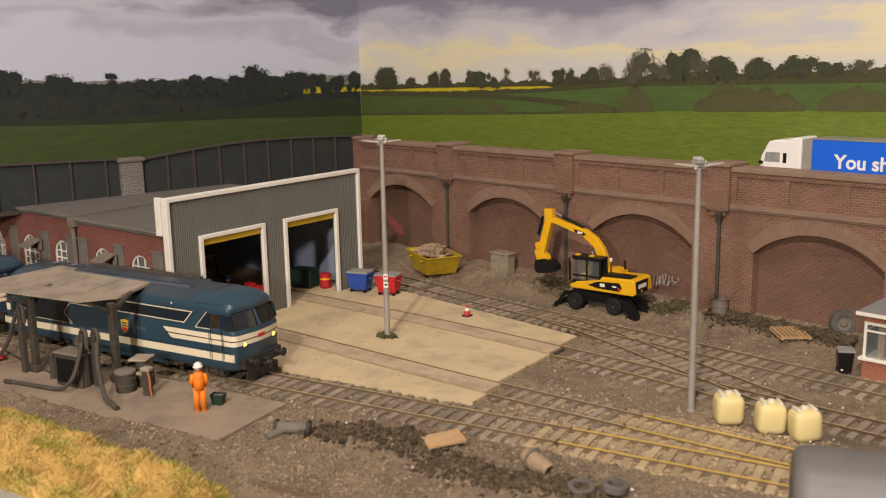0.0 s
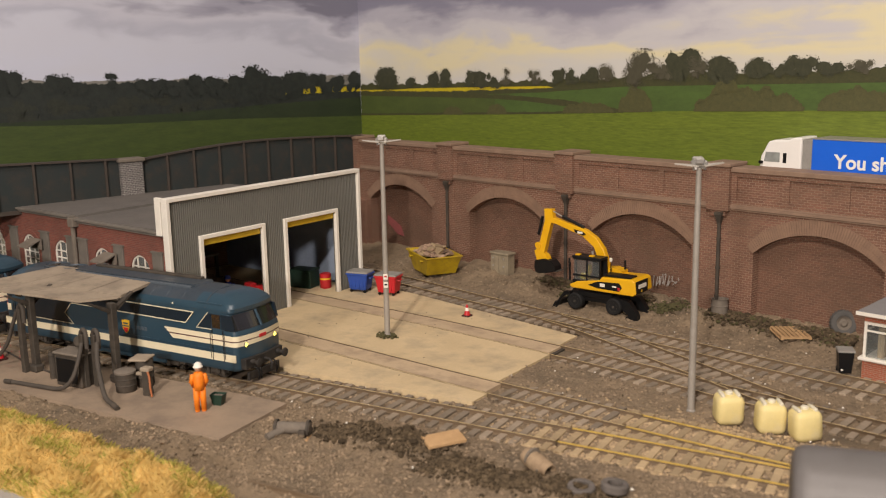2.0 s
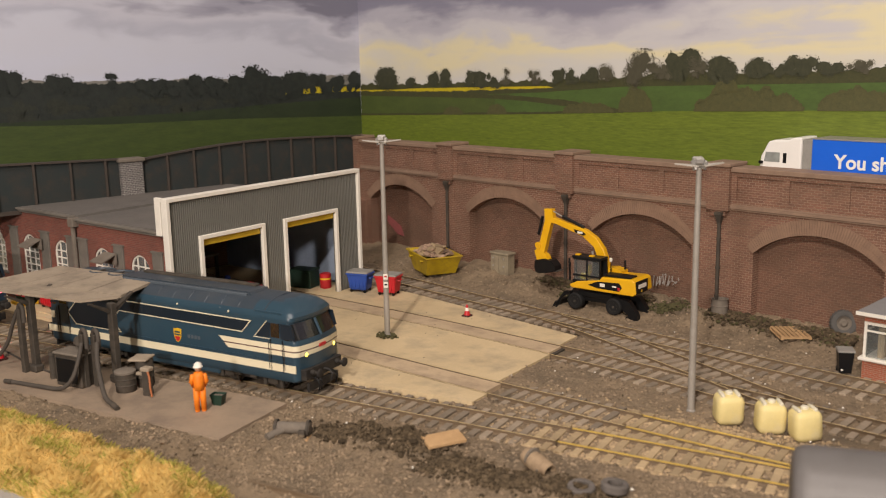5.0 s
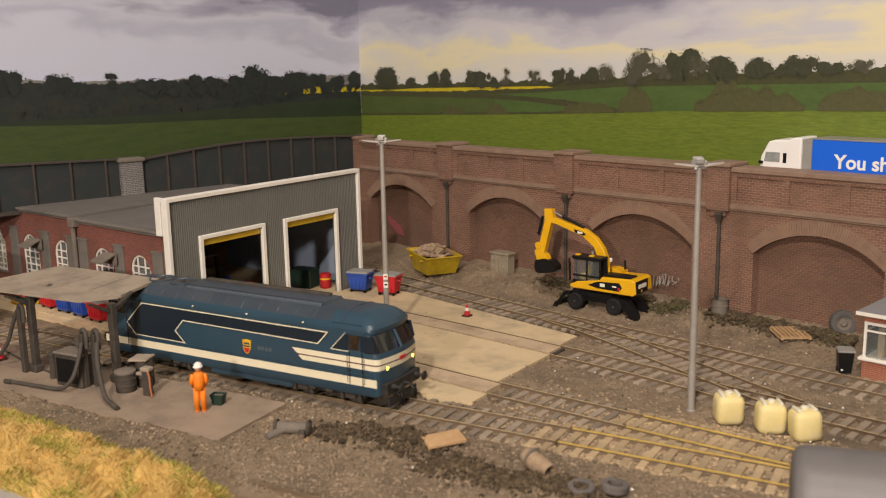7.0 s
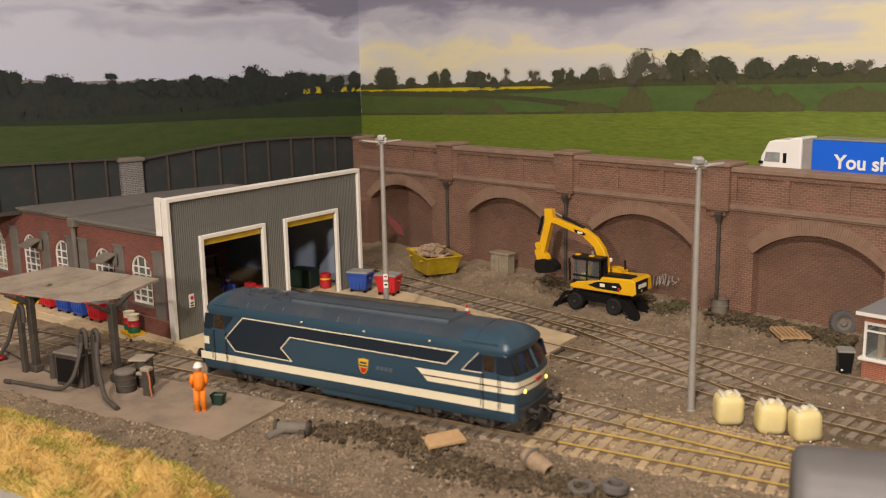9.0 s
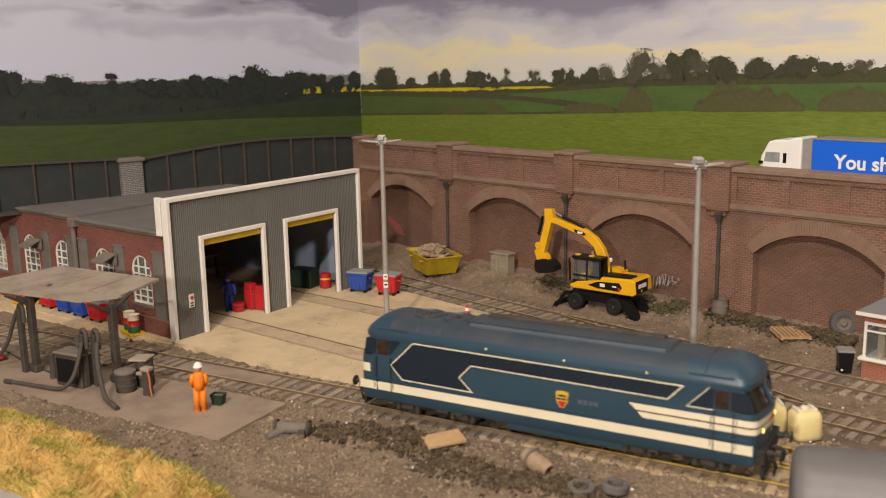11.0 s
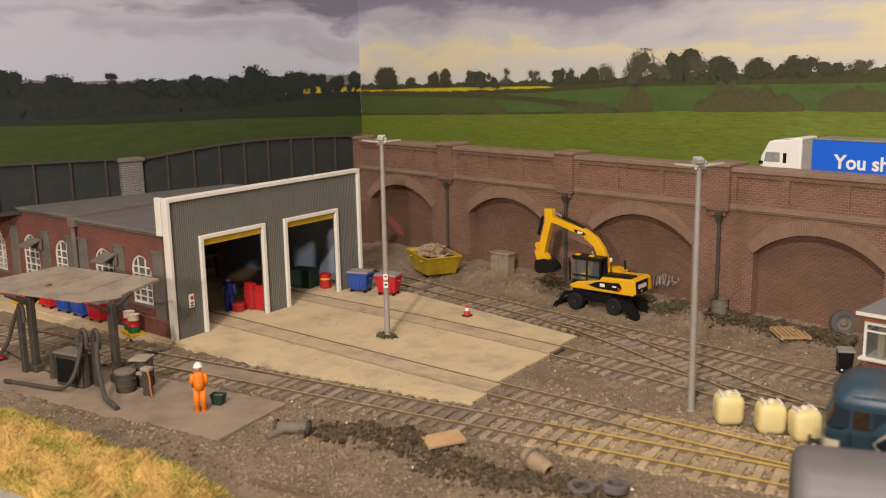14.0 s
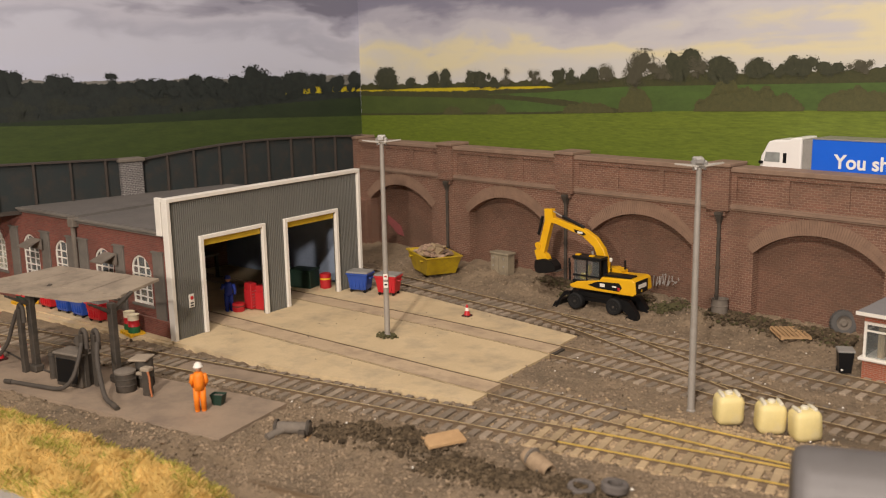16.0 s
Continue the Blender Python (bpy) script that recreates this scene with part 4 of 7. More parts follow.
# ---- the locomotive ----
SLICES = ((7.5, 16.3, -100.4, 78.3, 3), (8.5, 17.0, -101, 79, 3), (12, 17.1, -101, 79, 3), (16.2, 17.1, -101, 79, 3), (20.2, 17.1, -101, 79.2, 3.2), (25.9, 17.1, -101, 79.4, 3.4),
          (27.5, 17.0, -100.8, 79.0, 3.4), (36.6, 16.5, -97.0, 74.6, 3.6), (37.2, 16.6, -98.2, 76.0, 3.8), (39.2, 16.4, -98.4, 76.2, 4.2), (41.0, 15.4, -97.4, 75.0, 5),
          (43.4, 12.6, -95.0, 72.5, 5), (44.9, 9.2, -92.0, 69.5, 4.5), (45.8, 5.0, -88, 65.5, 3))


def plan(w, xr, xf, c, grow=0.0):
    """Outline seen from above: slightly bowed, rounded ends."""
    w, xr, xf = w + grow, xr - grow, xf + grow
    half = []
    for k in range(7):
        t = k / 6
        half.append((xf - 3.0 * (t * (w - c) / w) ** 2, -t * (w - c)))
    x0 = half[-1][0]
    for k in range(1, 6):
        a = math.pi / 2 * k / 5
        half.append((x0 - c * (1 - math.cos(a)) * 1.0, -(w - c) - c * math.sin(a)))
    rear = []
    for k in range(7):
        t = k / 6
        rear.append((xr + 3.0 * (t * (w - c) / w) ** 2, -t * (w - c)))
    x1 = rear[-1][0]
    for k in range(1, 6):
        a = math.pi / 2 * k / 5
        rear.append((x1 + c * (1 - math.cos(a)), -(w - c) - c * math.sin(a)))
    near = half + [(50.0, -w), (-84.0, -w)] + rear[::-1]
    far = [(x, -y) for x, y in near[::-1][1:-1]]
    return near + far


def slice_at(z):
    zs = [s[0] for s in SLICES]
    return [float(np.interp(z, zs, [s[k] for s in SLICES])) for k in (1, 2, 3, 4)]


def shell(zs, grow=0.0, cap=True):
    bm = B()
    rings = []
    for z in zs:
        rings.append([bm.verts.new((x, y, z)) for x, y in plan(*slice_at(z), grow)])
    n = len(rings[0])
    for a, b in zip(rings, rings[1:]):
        for k in range(n):
            bm.faces.new((a[k], a[(k + 1) % n], b[(k + 1) % n], b[k]))
    if cap:
        bm.faces.new(rings[0][::-1])
        bm.faces.new(rings[-1])
    return bm


def band(z0, z1, front=True, x0=None, x1=None, grow=0.12, both=True, steps=2):
    """A painted band round an end: follows the outline from x0 (its lower edge) and x1 (its upper edge)."""
    bm = B()
    for side in (1, -1):
        lo, hi = [], []
        for z, lim, row in ((z0, x0, lo), (z1, x1, hi)):
            w, xr, xf, c = slice_at(z)
            pts = plan(w, xr, xf, c, grow)
            near = pts[:26]
            near = near[:12] if front else near[14:][::-1]
            row += [(x, y * side, z) for x, y in near]
            row.append((lim, -(w + grow) * side, z))
        a, b = [bm.verts.new(p) for p in lo], [bm.verts.new(p) for p in hi]
        for i in range(len(a) - 1):
            bm.faces.new((a[i], a[i + 1], b[i + 1], b[i]))
    bmesh.ops.remove_doubles(bm, verts=bm.verts, dist=0.001)
    return bm


def outline(poly, w, y0, y1):
    """A thin frame along a closed polygon of (x, z)."""
    bm = B()
    n = len(poly)
    cx, cz = sum(p[0] for p in poly) / n, sum(p[1] for p in poly) / n
    inner = []
    for i in range(n):
        a, b, c = Vector(poly[i - 1]), Vector(poly[i]), Vector(poly[(i + 1) % n])
        d1, d2 = (b - a).normalized(), (c - b).normalized()
        n1, n2 = Vector((-d1.y, d1.x)), Vector((-d2.y, d2.x))
        bis = (n1 + n2).normalized()
        inner.append(b + bis * (w / max(0.3, bis.dot(n1))))
    for i in range(n):
        j = (i + 1) % n
        prism(bm, [tuple(poly[i]), tuple(poly[j]), tuple(inner[j]), tuple(inner[i])], y0, y1)
    return bm


AMBER = glow("headlamp_glow", (1.0, 0.78, 0.12), 3.0)
RED_GLOW = glow("tail_glow", (1.0, 0.02, 0.05), 45.0)
YELLOW = mat("yellow_paint", (0.75, 0.45, 0.02), (0.66, 0.38, 0.02), 0.45, size=12, fine=1, bump=0.02, mixfine=0.1)
RED = mat("red_paint", (0.5, 0.02, 0.025), (0.42, 0.018, 0.022), 0.45, size=10, fine=1, bump=0.03, mixfine=0.1)
LENS_RED = mat("red_lens", (0.3, 0.01, 0.015), rough=0.2, bump=0)


def wheelset():
    bm = B()
    for y in (-8.2, 8.2):
        s = 1 if y > 0 else -1
        lathe(bm, [(0.8, 0.0), (5.2, 0.0), (5.4, -0.2), (6.6, -0.3), (6.6, 0.9), (6.1, 1.3), (5.6, 0.9), (5.0, 0.7), (1.6, 0.7), (1.4, 1.4), (0.5, 1.4)], 22, turn(90 * -s, 0, 0, 0, y, 0))
    tube(bm, [(0, -8.2, 0), (0, 8.2, 0)], 1.0, 8)
    for y in (-9.2, 9.2):
        for k in range(3):
            box(bm, -4.8, 4.8, y - 0.12, y + 0.12, -0.35, 0.35, 0, turn(0, 60 * k, 0, 0, 0, 0))
    return mesh_of(bm, DARK_METAL, True, "wheelset")


def build_loco(m, front_glow, label):
    lr = 1.45 if front_glow else 1.0
    t = thing("locomotive", m, label, "locomotive", "locomotives")
    zs = [s[0] for s in SLICES]
    body = part("body", shell([z for z in zs if z <= 41.0]), BLUE_BODY, t, "deep blue painted body", True)
    rf = part("roof", shell([z for z in zs if z >= 41.0]), ROOF_GREY, t, "blue-grey roof with blue cab ends", True)
    rf.data.materials.append(BLUE_BODY)
    for f in rf.data.polygons:
        if f.center.x > 0.0575 or f.center.x < -0.0845:
            f.material_index = 1
    # waist stripe along both sides
    bm = B()
    for s in (-1, 1):
        box(bm, -99.5, 76.0, s * 17.0 - 0.25, s * 17.0 + 0.25, 12.4, 16.2)
    part("waist_stripe", bm, CREAM, body, "cream waist stripe")
    part("end_stripe", band(12.4, 16.2, False, -98, -98, 0.15), CREAM, body, "cream waist stripe")
    for z0, z1, a, b in ((20.4, 22.7, 34.0, 31.6), (23.3, 25.9, 31.2, 28.2)):
        part("nose_band", band(z0, z1, True, a, b, 0.15), CREAM, body, "cream nose band")
    part("nose_line", band(22.72, 23.28, True, 31.6, 31.2, 0.13), mat("maroon_line", (0.09, 0.02, 0.022), rough=0.5), body, "thin maroon line between the bands")
    part("nose_band", band(20.4, 24.4, False, -93.5, -93.5, 0.15), CREAM, body, "cream end panel")
    bm = B()
    for s in (-1, 1):
        box(bm, -96, 74, s * 17.2 - 0.2, s * 17.2 + 0.2, 17.6, 18.0)
    part("side_rib", bm, BLUE_BODY, body)
    outer = [(-82.8, 24.9), (-76.7, 18.6), (-40.8, 18.4), (-47.3, 24.3), (-41.7, 30.2), (43.7, 29.4), (50.0, 36.0), (-70.7, 36.7)]
    for s in (-1, 1):
        y = s * 17.0
        a, b = sorted((y - s * 0.3, y + s * 0.22))
        bm = B()
        for q in ([outer[0], outer[1], outer[2], outer[3], outer[4], outer[7]], [outer[4], outer[5], outer[6], outer[7]]):
            prism(bm, q, a, b)
        part("side_panel", bm, BLUE_DARK, body, "near-black louvred panel")
        a, b = sorted((y - s * 0.2, y + s * 0.32))
        part("panel_border", outline(outer, 0.48, a, b), CREAM, body, "thin cream outline")
        # louvres inside the panel
        bm = B()
        a, b = sorted((y + s * 0.15, y + s * 0.3))
        for k in range(26):
            x = -36 + 3.1 * k
            if k % 6 != 5:
                box(bm, x, x + 2.5, a, b, 31.4, 34.6, 0)
        part("louvre", bm, BLUE_DARK, body)
        # crest
        a, b = sorted((y - s * 0.2, y + s * 0.4))
        cr = part("crest", prism(B(), [(-2.6, 25.5), (-2.2, 21.0), (-0.9, 19.0), (0.3, 18.6), (1.3, 19.2), (2.4, 21.2), (3.0, 25.6), (0.2, 26.0)], a, b), YELLOW, body, "yellow and red shield")
        a, b = sorted((y + s * 0.3, y + s * 0.5))
        bm = B()
        prism(bm, [(-2.1, 22.9), (2.4, 22.9), (2.3, 22.2), (-2.0, 22.2)], a, b)
        prism(bm, [(-1.6, 24.4), (2.0, 24.4), (1.9, 23.5), (-1.5, 23.5)], a, b)
        part("bar", bm, BLUE_BODY, cr)
        bm = B()
        prism(bm, [(-1.8, 21.6), (2.1, 21.6), (1.2, 19.5), (0.3, 19.0), (-0.8, 19.5)], a, b)
        part("field", bm, RED, cr)
        # number bars
        bm = B()
        for k in range(4):
            box(bm, 7.0 + 2.3 * k, 8.6 + 2.3 * k, *sorted((y + s * 0.05, y + s * 0.25)), 21.6, 23.4)
        part("number_bar", bm, DUCT, body, "raised number bars")
        # cab side windows
        a, b = sorted((y - s * 0.9, y - s * 0.25 + s * 0.28))
        for poly in ([(51.8, 28.6), (61.0, 28.6), (61.0, 36.2), (59.6, 36.2)], [(67.4, 28.6), (76.0, 28.6), (74.0, 36.0), (67.4, 36.2)],
                     [(-83.2, 28.9), (-77.2, 36.2), (-83.2, 36.2)], [(-96.8, 29.2), (-90.4, 29.2), (-90.4, 36.2), (-95.2, 36.2)]):
            part("dark_panel", prism(B(), poly, a, b), BLUE_DARK, body, "near-black panel beside the cab window")
        for poly in ([(61.5, 29.0), (66.8, 29.0), (66.8, 36.0), (61.5, 36.0)], [(-83.8, 29.2), (-83.8, 36.0), (-89.6, 36.0), (-89.6, 29.2)]):
            part("cab_window", prism(B(), poly, a, b), CAB_PANE, body, "cab side window with a brown interior behind")
        bm = B()
        for pts in ([(51.0, 28.1), (59.4, 36.8)], [(51.0, 28.1), (61.0, 28.1)]):
            tube(bm, [(px, y + s * 0.12, pz) for px, pz in pts], 0.2, 6)
        part("window_border", bm, CREAM, body, "thin cream line")
        # door seams and hand rails
        for x in (61.4, 68.6, -90.0, -82.5):
            part("door_seam", box(B(), x - 0.22, x + 0.22, *sorted((y - s * 0.1, y + s * 0.34)), 12.0, 28.0), BLACK, body)
        for x in (60.4, 69.7, -91.2, -81.4):
            part("hand_rail", tube(B(), [(x, y + s * 0.6, 13.5), (x, y + s * 0.6, 27)], 0.16, 6), DARK_METAL, body)
        # small white lamps under the roof edge
        for x in (-34.8, 0.6, 35.0):
            part("marker", lathe(B(), [(0.5, 0), (0.5, 0.5), (0.2, 0.7)], 10, turn(-90 * s, 0, 0, x, s * 16.3, 38.7)), CREAM, body)
        # underframe
        part("fuel_tank", box(B(), -26, 26, *sorted((s * 9.0, s * 16.0)), 4.5, 9.5, 0.8), BLUE_BODY, t)
        for x0, x1 in ((-60, -54), (-52, -47), (36, 40), (46, 50)):
            part("equipment_box", box(B(), x0, x1, *sorted((s * 12.0, s * 16.2)), 6.0, 9.5, 0.4), DARK_METAL, t)
    # windscreens
    for front in (True, False):
        part("windscreen", band(28.4, 36.0, front, 69.5 if front else -92.5, 69.5 if front else -91.5, 0.10), WINDOW, body, "wrap-round dark windscreen")
        bm = B()
        xa, xb = (79.2, 75.2) if front else (-100.6, -97.0)
        tube(bm, [(xa, 0, 28.2), (xb, 0, 36.3)], 0.7, 8)
        part("windscreen_pillar", bm, BLUE_BODY, body)
        for s in (-1, 1):
            xa, xb = (74.9, 70.7) if front else (-96.7, -93.2)
            part("corner_pillar", tube(B(), [(xa, s * 15.6, 27.8), (xb, s * 15.0, 36.8)], 1.15, 8), BLUE_BODY, body, smooth=True)
    # front lamps
    for y in (-11.2, 10.8):
        g = AMBER if not front_glow else RED_GLOW
        cup = part("headlamp", lathe(B(), [(1.4 * lr, -1.5), (1.4 * lr, 0.8), (1.2 * lr, 1.0), (1.05 * lr, 0.6)], 18, turn(0, 90, 0, 77.4, y, 20.8)), DIRT_GREY, t, "round headlamp", True)
        lit = g if not (front_glow and y > 0) else RED_GLOW
        part("lens", lathe(B(), [(1.1 * lr, 0.6), (0.85 * lr, 1.1), (0.25, 1.3)], 18, turn(0, 90, 0, 77.4, y, 20.8)), lit, cup, "lit lens", True)
        part("headlamp", lathe(B(), [(1.4, -1.5), (1.4, 0.8), (1.2, 1.0), (1.0, 0.6)], 18, turn(0, -90, 0, -99.4, y, 20.8)), DIRT_GREY, t, "round unlit lamp", True)
    part("number_plate", box(B(), 79.0, 79.75, -2.6, 2.6, 22.5, 24.3, 0.2), RED, t, "red plate on the nose")
    # roof gear
    part("roof_deck", prism(B(), [(-50, 44.6), (-48.5, 46.9), (41, 46.9), (42.5, 44.6)], -6.6, 6.8), ROOF_GREY, t)
    for s in (-1, 1):
        part("roof_duct", box(B(), -47, 40, s * 7.6 - 0.9, s * 7.6 + 0.9, 44.6, 46.3, 0.3), DUCT, t, "long pale raised roof duct")
    # dark strip added for the shadow line on the roof deck's far side
    part("exhaust_casing", box(B(), -44, 36, 3.6, 6.9, 46.6, 48.0, 0.3), DARK_METAL, t, "dark raised strip in place of the roof's shadow line")
    for k in range(11):
        x = -70 + 11.0 * k
        for s in (-1, 1):
            pts = [(x, s * y, z) for y, z in ((16.05, 39.6), (15.2, 41.0), (12.8, 43.2), (9.6, 44.75))]
            part("roof_rib", tube(B(), pts, 0.16, 5), ROOF_GREY, t)
    for x in (-72, -57):
        fan = part("fan_ring", lathe(B(), [(7.2, 44.6), (7.2, 46.2), (6.4, 46.5), (6.0, 46.0), (5.6, 45.4)], 26, turn(x=x)), ROOF_GREY, t, "round roof fan", True)
        bm = B()
        for k in range(6):
            box(bm, 0, 6, -0.5, 0.5, 45.6, 45.9, 0, turn(0, 0, 60 * k, x))
        lathe(bm, [(1.2, 45.4), (1.2, 46.4), (0.4, 46.7)], 12, turn(x=x))
        part("fan_blade", bm, DARK_METAL, fan)
    for s in (-1, 1):
        for x0, x1 in ((-90, -74), (51, 68)):
            part("gutter_lip", box(B(), x0, x1, s * 15.4 - 0.5, s * 15.4 + 0.5, 40.2, 41.3, 0.2), BLUE_BODY, t)
    for x in (57,):
        bm = B()
        pts = []
        w = slice_at(44)[0]
        for k in range(17):
            y = -16.4 + 32.8 * k / 16
            zt = float(np.interp(abs(y), [0, 5, 9.5, 12.8, 15.2, 16.3, 16.6], [45.9, 45.6, 44.7, 43.2, 41.0, 39.0, 37.4]))
            pts.append((x, y, zt + 0.1))
        tube(bm, pts, 0.4, 6)
        part("roof_seam", bm, ROOF_GREY, t, "raised edge of the roof covering")
    # buffers, couplings, buffer beam
    for e, x in ((1, 79), (-1, -101)):
        part("buffer_beam", box(B(), *sorted((x - e * 2.5, x + e * 1.0)), -14.5, 14.5, 8.5, 14.0, 0.3), UNDERFRAME, t)
        for y in (-10, 10):
            bf = part("buffer", lathe(B(), [(1.3, 0), (1.3, 2.6), (0.8, 2.8), (0.8, 5.0), (2.3, 5.2), (2.3, 5.8), (1.8, 6.1)], 16, turn(0, 90 * e, 0, x + e * 0.5, y, 12.0)), UNDERFRAME, t, smooth=True)
        part("coupling_hook", tube(B(), [(x, 0, 11), (x + e * 4, 0, 11), (x + e * 6, 0, 9), (x + e * 5, 0, 6)], 0.7, 8), UNDERFRAME, t, smooth=True)
        for y in (-6, 6, -8):
            part("air_hose", tube(B(), [(x, y, 9), (x + e * 3, y, 8), (x + e * 4, y, 5), (x + e * 3.2, y, 2.4)], 0.45, 8), BLACK, t, smooth=True)
        part("plough", box(B(), *sorted((x - e * 1.0, x + e * 0.5)), -12, 12, 2.2, 6.5, 0.3), UNDERFRAME, t)
    # bogies and wheels
    wme = wheelset()
    wheels = []
    for bx_ in (-62, 45):
        bog = part("bogie", box(box(B(), -22, 22, -13.2, -11.2, 4.5, 9.0, 0.5), -22, 22, 11.2, 13.2, 4.5, 9.0, 0.5), UNDERFRAME, t, m=at(bx_, 0, 0))
        for s in (-1, 1):
            bm = B()
            for x in (-14, 14):
                box(bm, x - 3, x + 3, *sorted((s * 12.5, s * 14.6)), 4.0, 8.5, 0.5)
                tube(bm, [(x - 5, s * 13.6, 3.5), (x - 5, s * 13.6, 8.5)], 1.1, 10)
                tube(bm, [(x + 5, s * 13.6, 3.5), (x + 5, s * 13.6, 8.5)], 1.1, 10)
            part("axle_box", bm, DARK_METAL if s < 0 else UNDERFRAME, bog)
        for x in (-14, 14):
            wheels.append(part("wheelset", wme, None, bog, m=at(x, 0, 6.6)))
    return t, wheels


HEAD = math.degrees(math.atan(0.11))


def loco_pose(s):
    return at(s, MAIN(s), 0, 0, 0, HEAD)


loco, loco_wheels = build_loco(loco_pose(13.2), False, "blue diesel locomotive with cream stripes and yellow headlamps")
second, second_wheels = build_loco(loco_pose(-181), True, "dark blue diesel locomotive with lit red tail lamps")

RUN = [(0, 13.2), (1.0, 13.2), (1.8, 13.4), (2.0, 14.1), (2.5, 17.8), (3.0, 22.8), (3.5, 28.6), (4.0, 35.2), (4.7, 46.0), (5.6, 63.5), (6.5, 84.2), (7.0, 97.3), (7.5, 112.1), (8.0, 128.9),
       (8.5, 146.3), (9.0, 165.9), (9.2, 173.9), (10.2, 220.5), (11.3, 278.7), (11.5, 289.4), (12.0, 319.3), (12.5, 351.2), (13.0, 385.3), (13.5, 422.3), (14.0, 460.4), (14.5, 500), (15.0, 540), (16.0, 600)]
AWAY = [(0, -181), (2.2, -181), (2.6, -183.5), (3.2, -191.5), (3.6, -196.5), (4.2, -203.5), (6.3, -207), (6.6, -209.5), (7.0, -216), (8.0, -240), (9.0, -262), (10.0, -272), (11.0, -274), (16.0, -274)]


def wheel_rows(rows):
    """Rolling without slip: the turn of a wheel of 6.6 mm radius, in steps of under a quarter turn."""
    ts, ss = [r[0] for r in rows], [r[1] for r in rows]
    out, t = [], 0.0
    while t < 16.0001:
        out.append((t, math.degrees((np.interp(t, ts, ss) - ss[0]) / 6.6)))
        t += 0.1
    return out


def motions():
    for t, wheels, rows in ((loco, loco_wheels, RUN), (second, second_wheels, AWAY)):
        walk(t, [(a, loco_pose(s)) for a, s in rows])
        turns = wheel_rows(rows)
        for w in wheels:
            p = w.matrix_basis.translation.copy()
            walk(w, [(a, Matrix.Translation(p) @ Euler((0, radians(g), 0)).to_matrix().to_4x4()) for a, g in turns])

# ---- colours of the loose things ----
BIN_BLUE = mat("blue_bin_plastic", (0.025, 0.075, 0.36), (0.022, 0.065, 0.3), 0.42, size=8, fine=0.8, bump=0.03, mixfine=0.12)
BIN_RED = mat("red_bin_plastic", (0.55, 0.02, 0.028), (0.46, 0.018, 0.024), 0.42, size=8, fine=0.8, bump=0.03, mixfine=0.12)
BIN_GREY = mat("grey_lid_plastic", (0.3, 0.285, 0.26), (0.24, 0.23, 0.21), 0.55, size=8, fine=0.8, bump=0.04)
BIN_PALE = mat("pale_grey_plastic", (0.5, 0.47, 0.41), (0.42, 0.39, 0.34), 0.5, size=6, fine=0.8, bump=0.03)
ORANGE = mat("orange_overall", (0.9, 0.235, 0.008), (0.78, 0.19, 0.008), 0.6, size=5, fine=0.8, bump=0.05, mixfine=0.12)
PALE_YELLOW = mat("pale_yellow_plastic", (0.74, 0.62, 0.28), (0.68, 0.56, 0.25), 0.55, size=8, fine=0.9, bump=0.1, mixfine=0.1, stains=(0.7, 0.64, 0.46), stain_size=9, stain_amount=0.35)
SKIP_YELLOW = mat("skip_yellow", (0.52, 0.36, 0.013), (0.42, 0.28, 0.012), 0.5, size=6, fine=0.8, bump=0.06, mixfine=0.2, stains=(0.22, 0.13, 0.03), stain_size=5, stain_amount=0.5)
PLANT_YELLOW = mat("plant_yellow", (0.8, 0.44, 0.008), (0.72, 0.38, 0.008), 0.35, size=10, fine=1, bump=0.015, mixfine=0.08, coat=0.2)
WOOD = mat("raw_wood", (0.5, 0.32, 0.16), (0.4, 0.245, 0.115), 0.75, size=5, fine=0.7, bump=0.08, mixfine=0.3, vary=0.15)
RUBBLE = mat("rubble", (0.36, 0.24, 0.16), (0.22, 0.15, 0.11), 0.95, size=2.5, fine=0.7, bump=0.15, mixfine=0.4, vary=0.4)
BEIGE = mat("beige_cabinet", (0.3, 0.25, 0.17), (0.23, 0.19, 0.13), 0.7, size=6, fine=0.8, bump=0.06, stains=(0.13, 0.1, 0.07), stain_size=6)
TRUCK_BLUE = mat("trailer_blue", (0.012, 0.13, 0.72), (0.012, 0.12, 0.66), 0.35, size=30, fine=2, bump=0, mixfine=0.04)
TRUCK_WHITE = mat("truck_white", (0.82, 0.8, 0.76), (0.78, 0.76, 0.72), 0.4, size=20, fine=2, bump=0, mixfine=0.05)
GREEN = mat("green_paint", (0.02, 0.15, 0.05), (0.016, 0.12, 0.04), 0.5, size=5, fine=0.8, bump=0.04)
DARK_GREEN = mat("dark_green_box", (0.012, 0.04, 0.025), (0.01, 0.032, 0.02), 0.55, size=5, fine=0.8, bump=0.04)
BLUE_OVERALL = mat("blue_overall", (0.02, 0.05, 0.35), (0.016, 0.04, 0.28), 0.7, size=4, fine=0.8, bump=0.04)
SKIN = mat("painted_flesh", (0.5, 0.28, 0.18), rough=0.7)
GREY_SIDE = mat("wagon_grey", (0.155, 0.145, 0.14), (0.135, 0.127, 0.122), 0.5, size=30, fine=2, bump=0.02, mixfine=0.1, stains=(0.11, 0.098, 0.09), stain_size=25, stain_amount=0.5)
MOSS = mat("moss_tuft", (0.085, 0.075, 0.028), (0.05, 0.048, 0.02), 0.95, size=3, fine=0.7, bump=0.3, mixfine=0.6)
HOSE = mat("dusty_hose", (0.075, 0.062, 0.05), (0.05, 0.042, 0.034), 0.8, size=6, fine=0.8, bump=0.08)


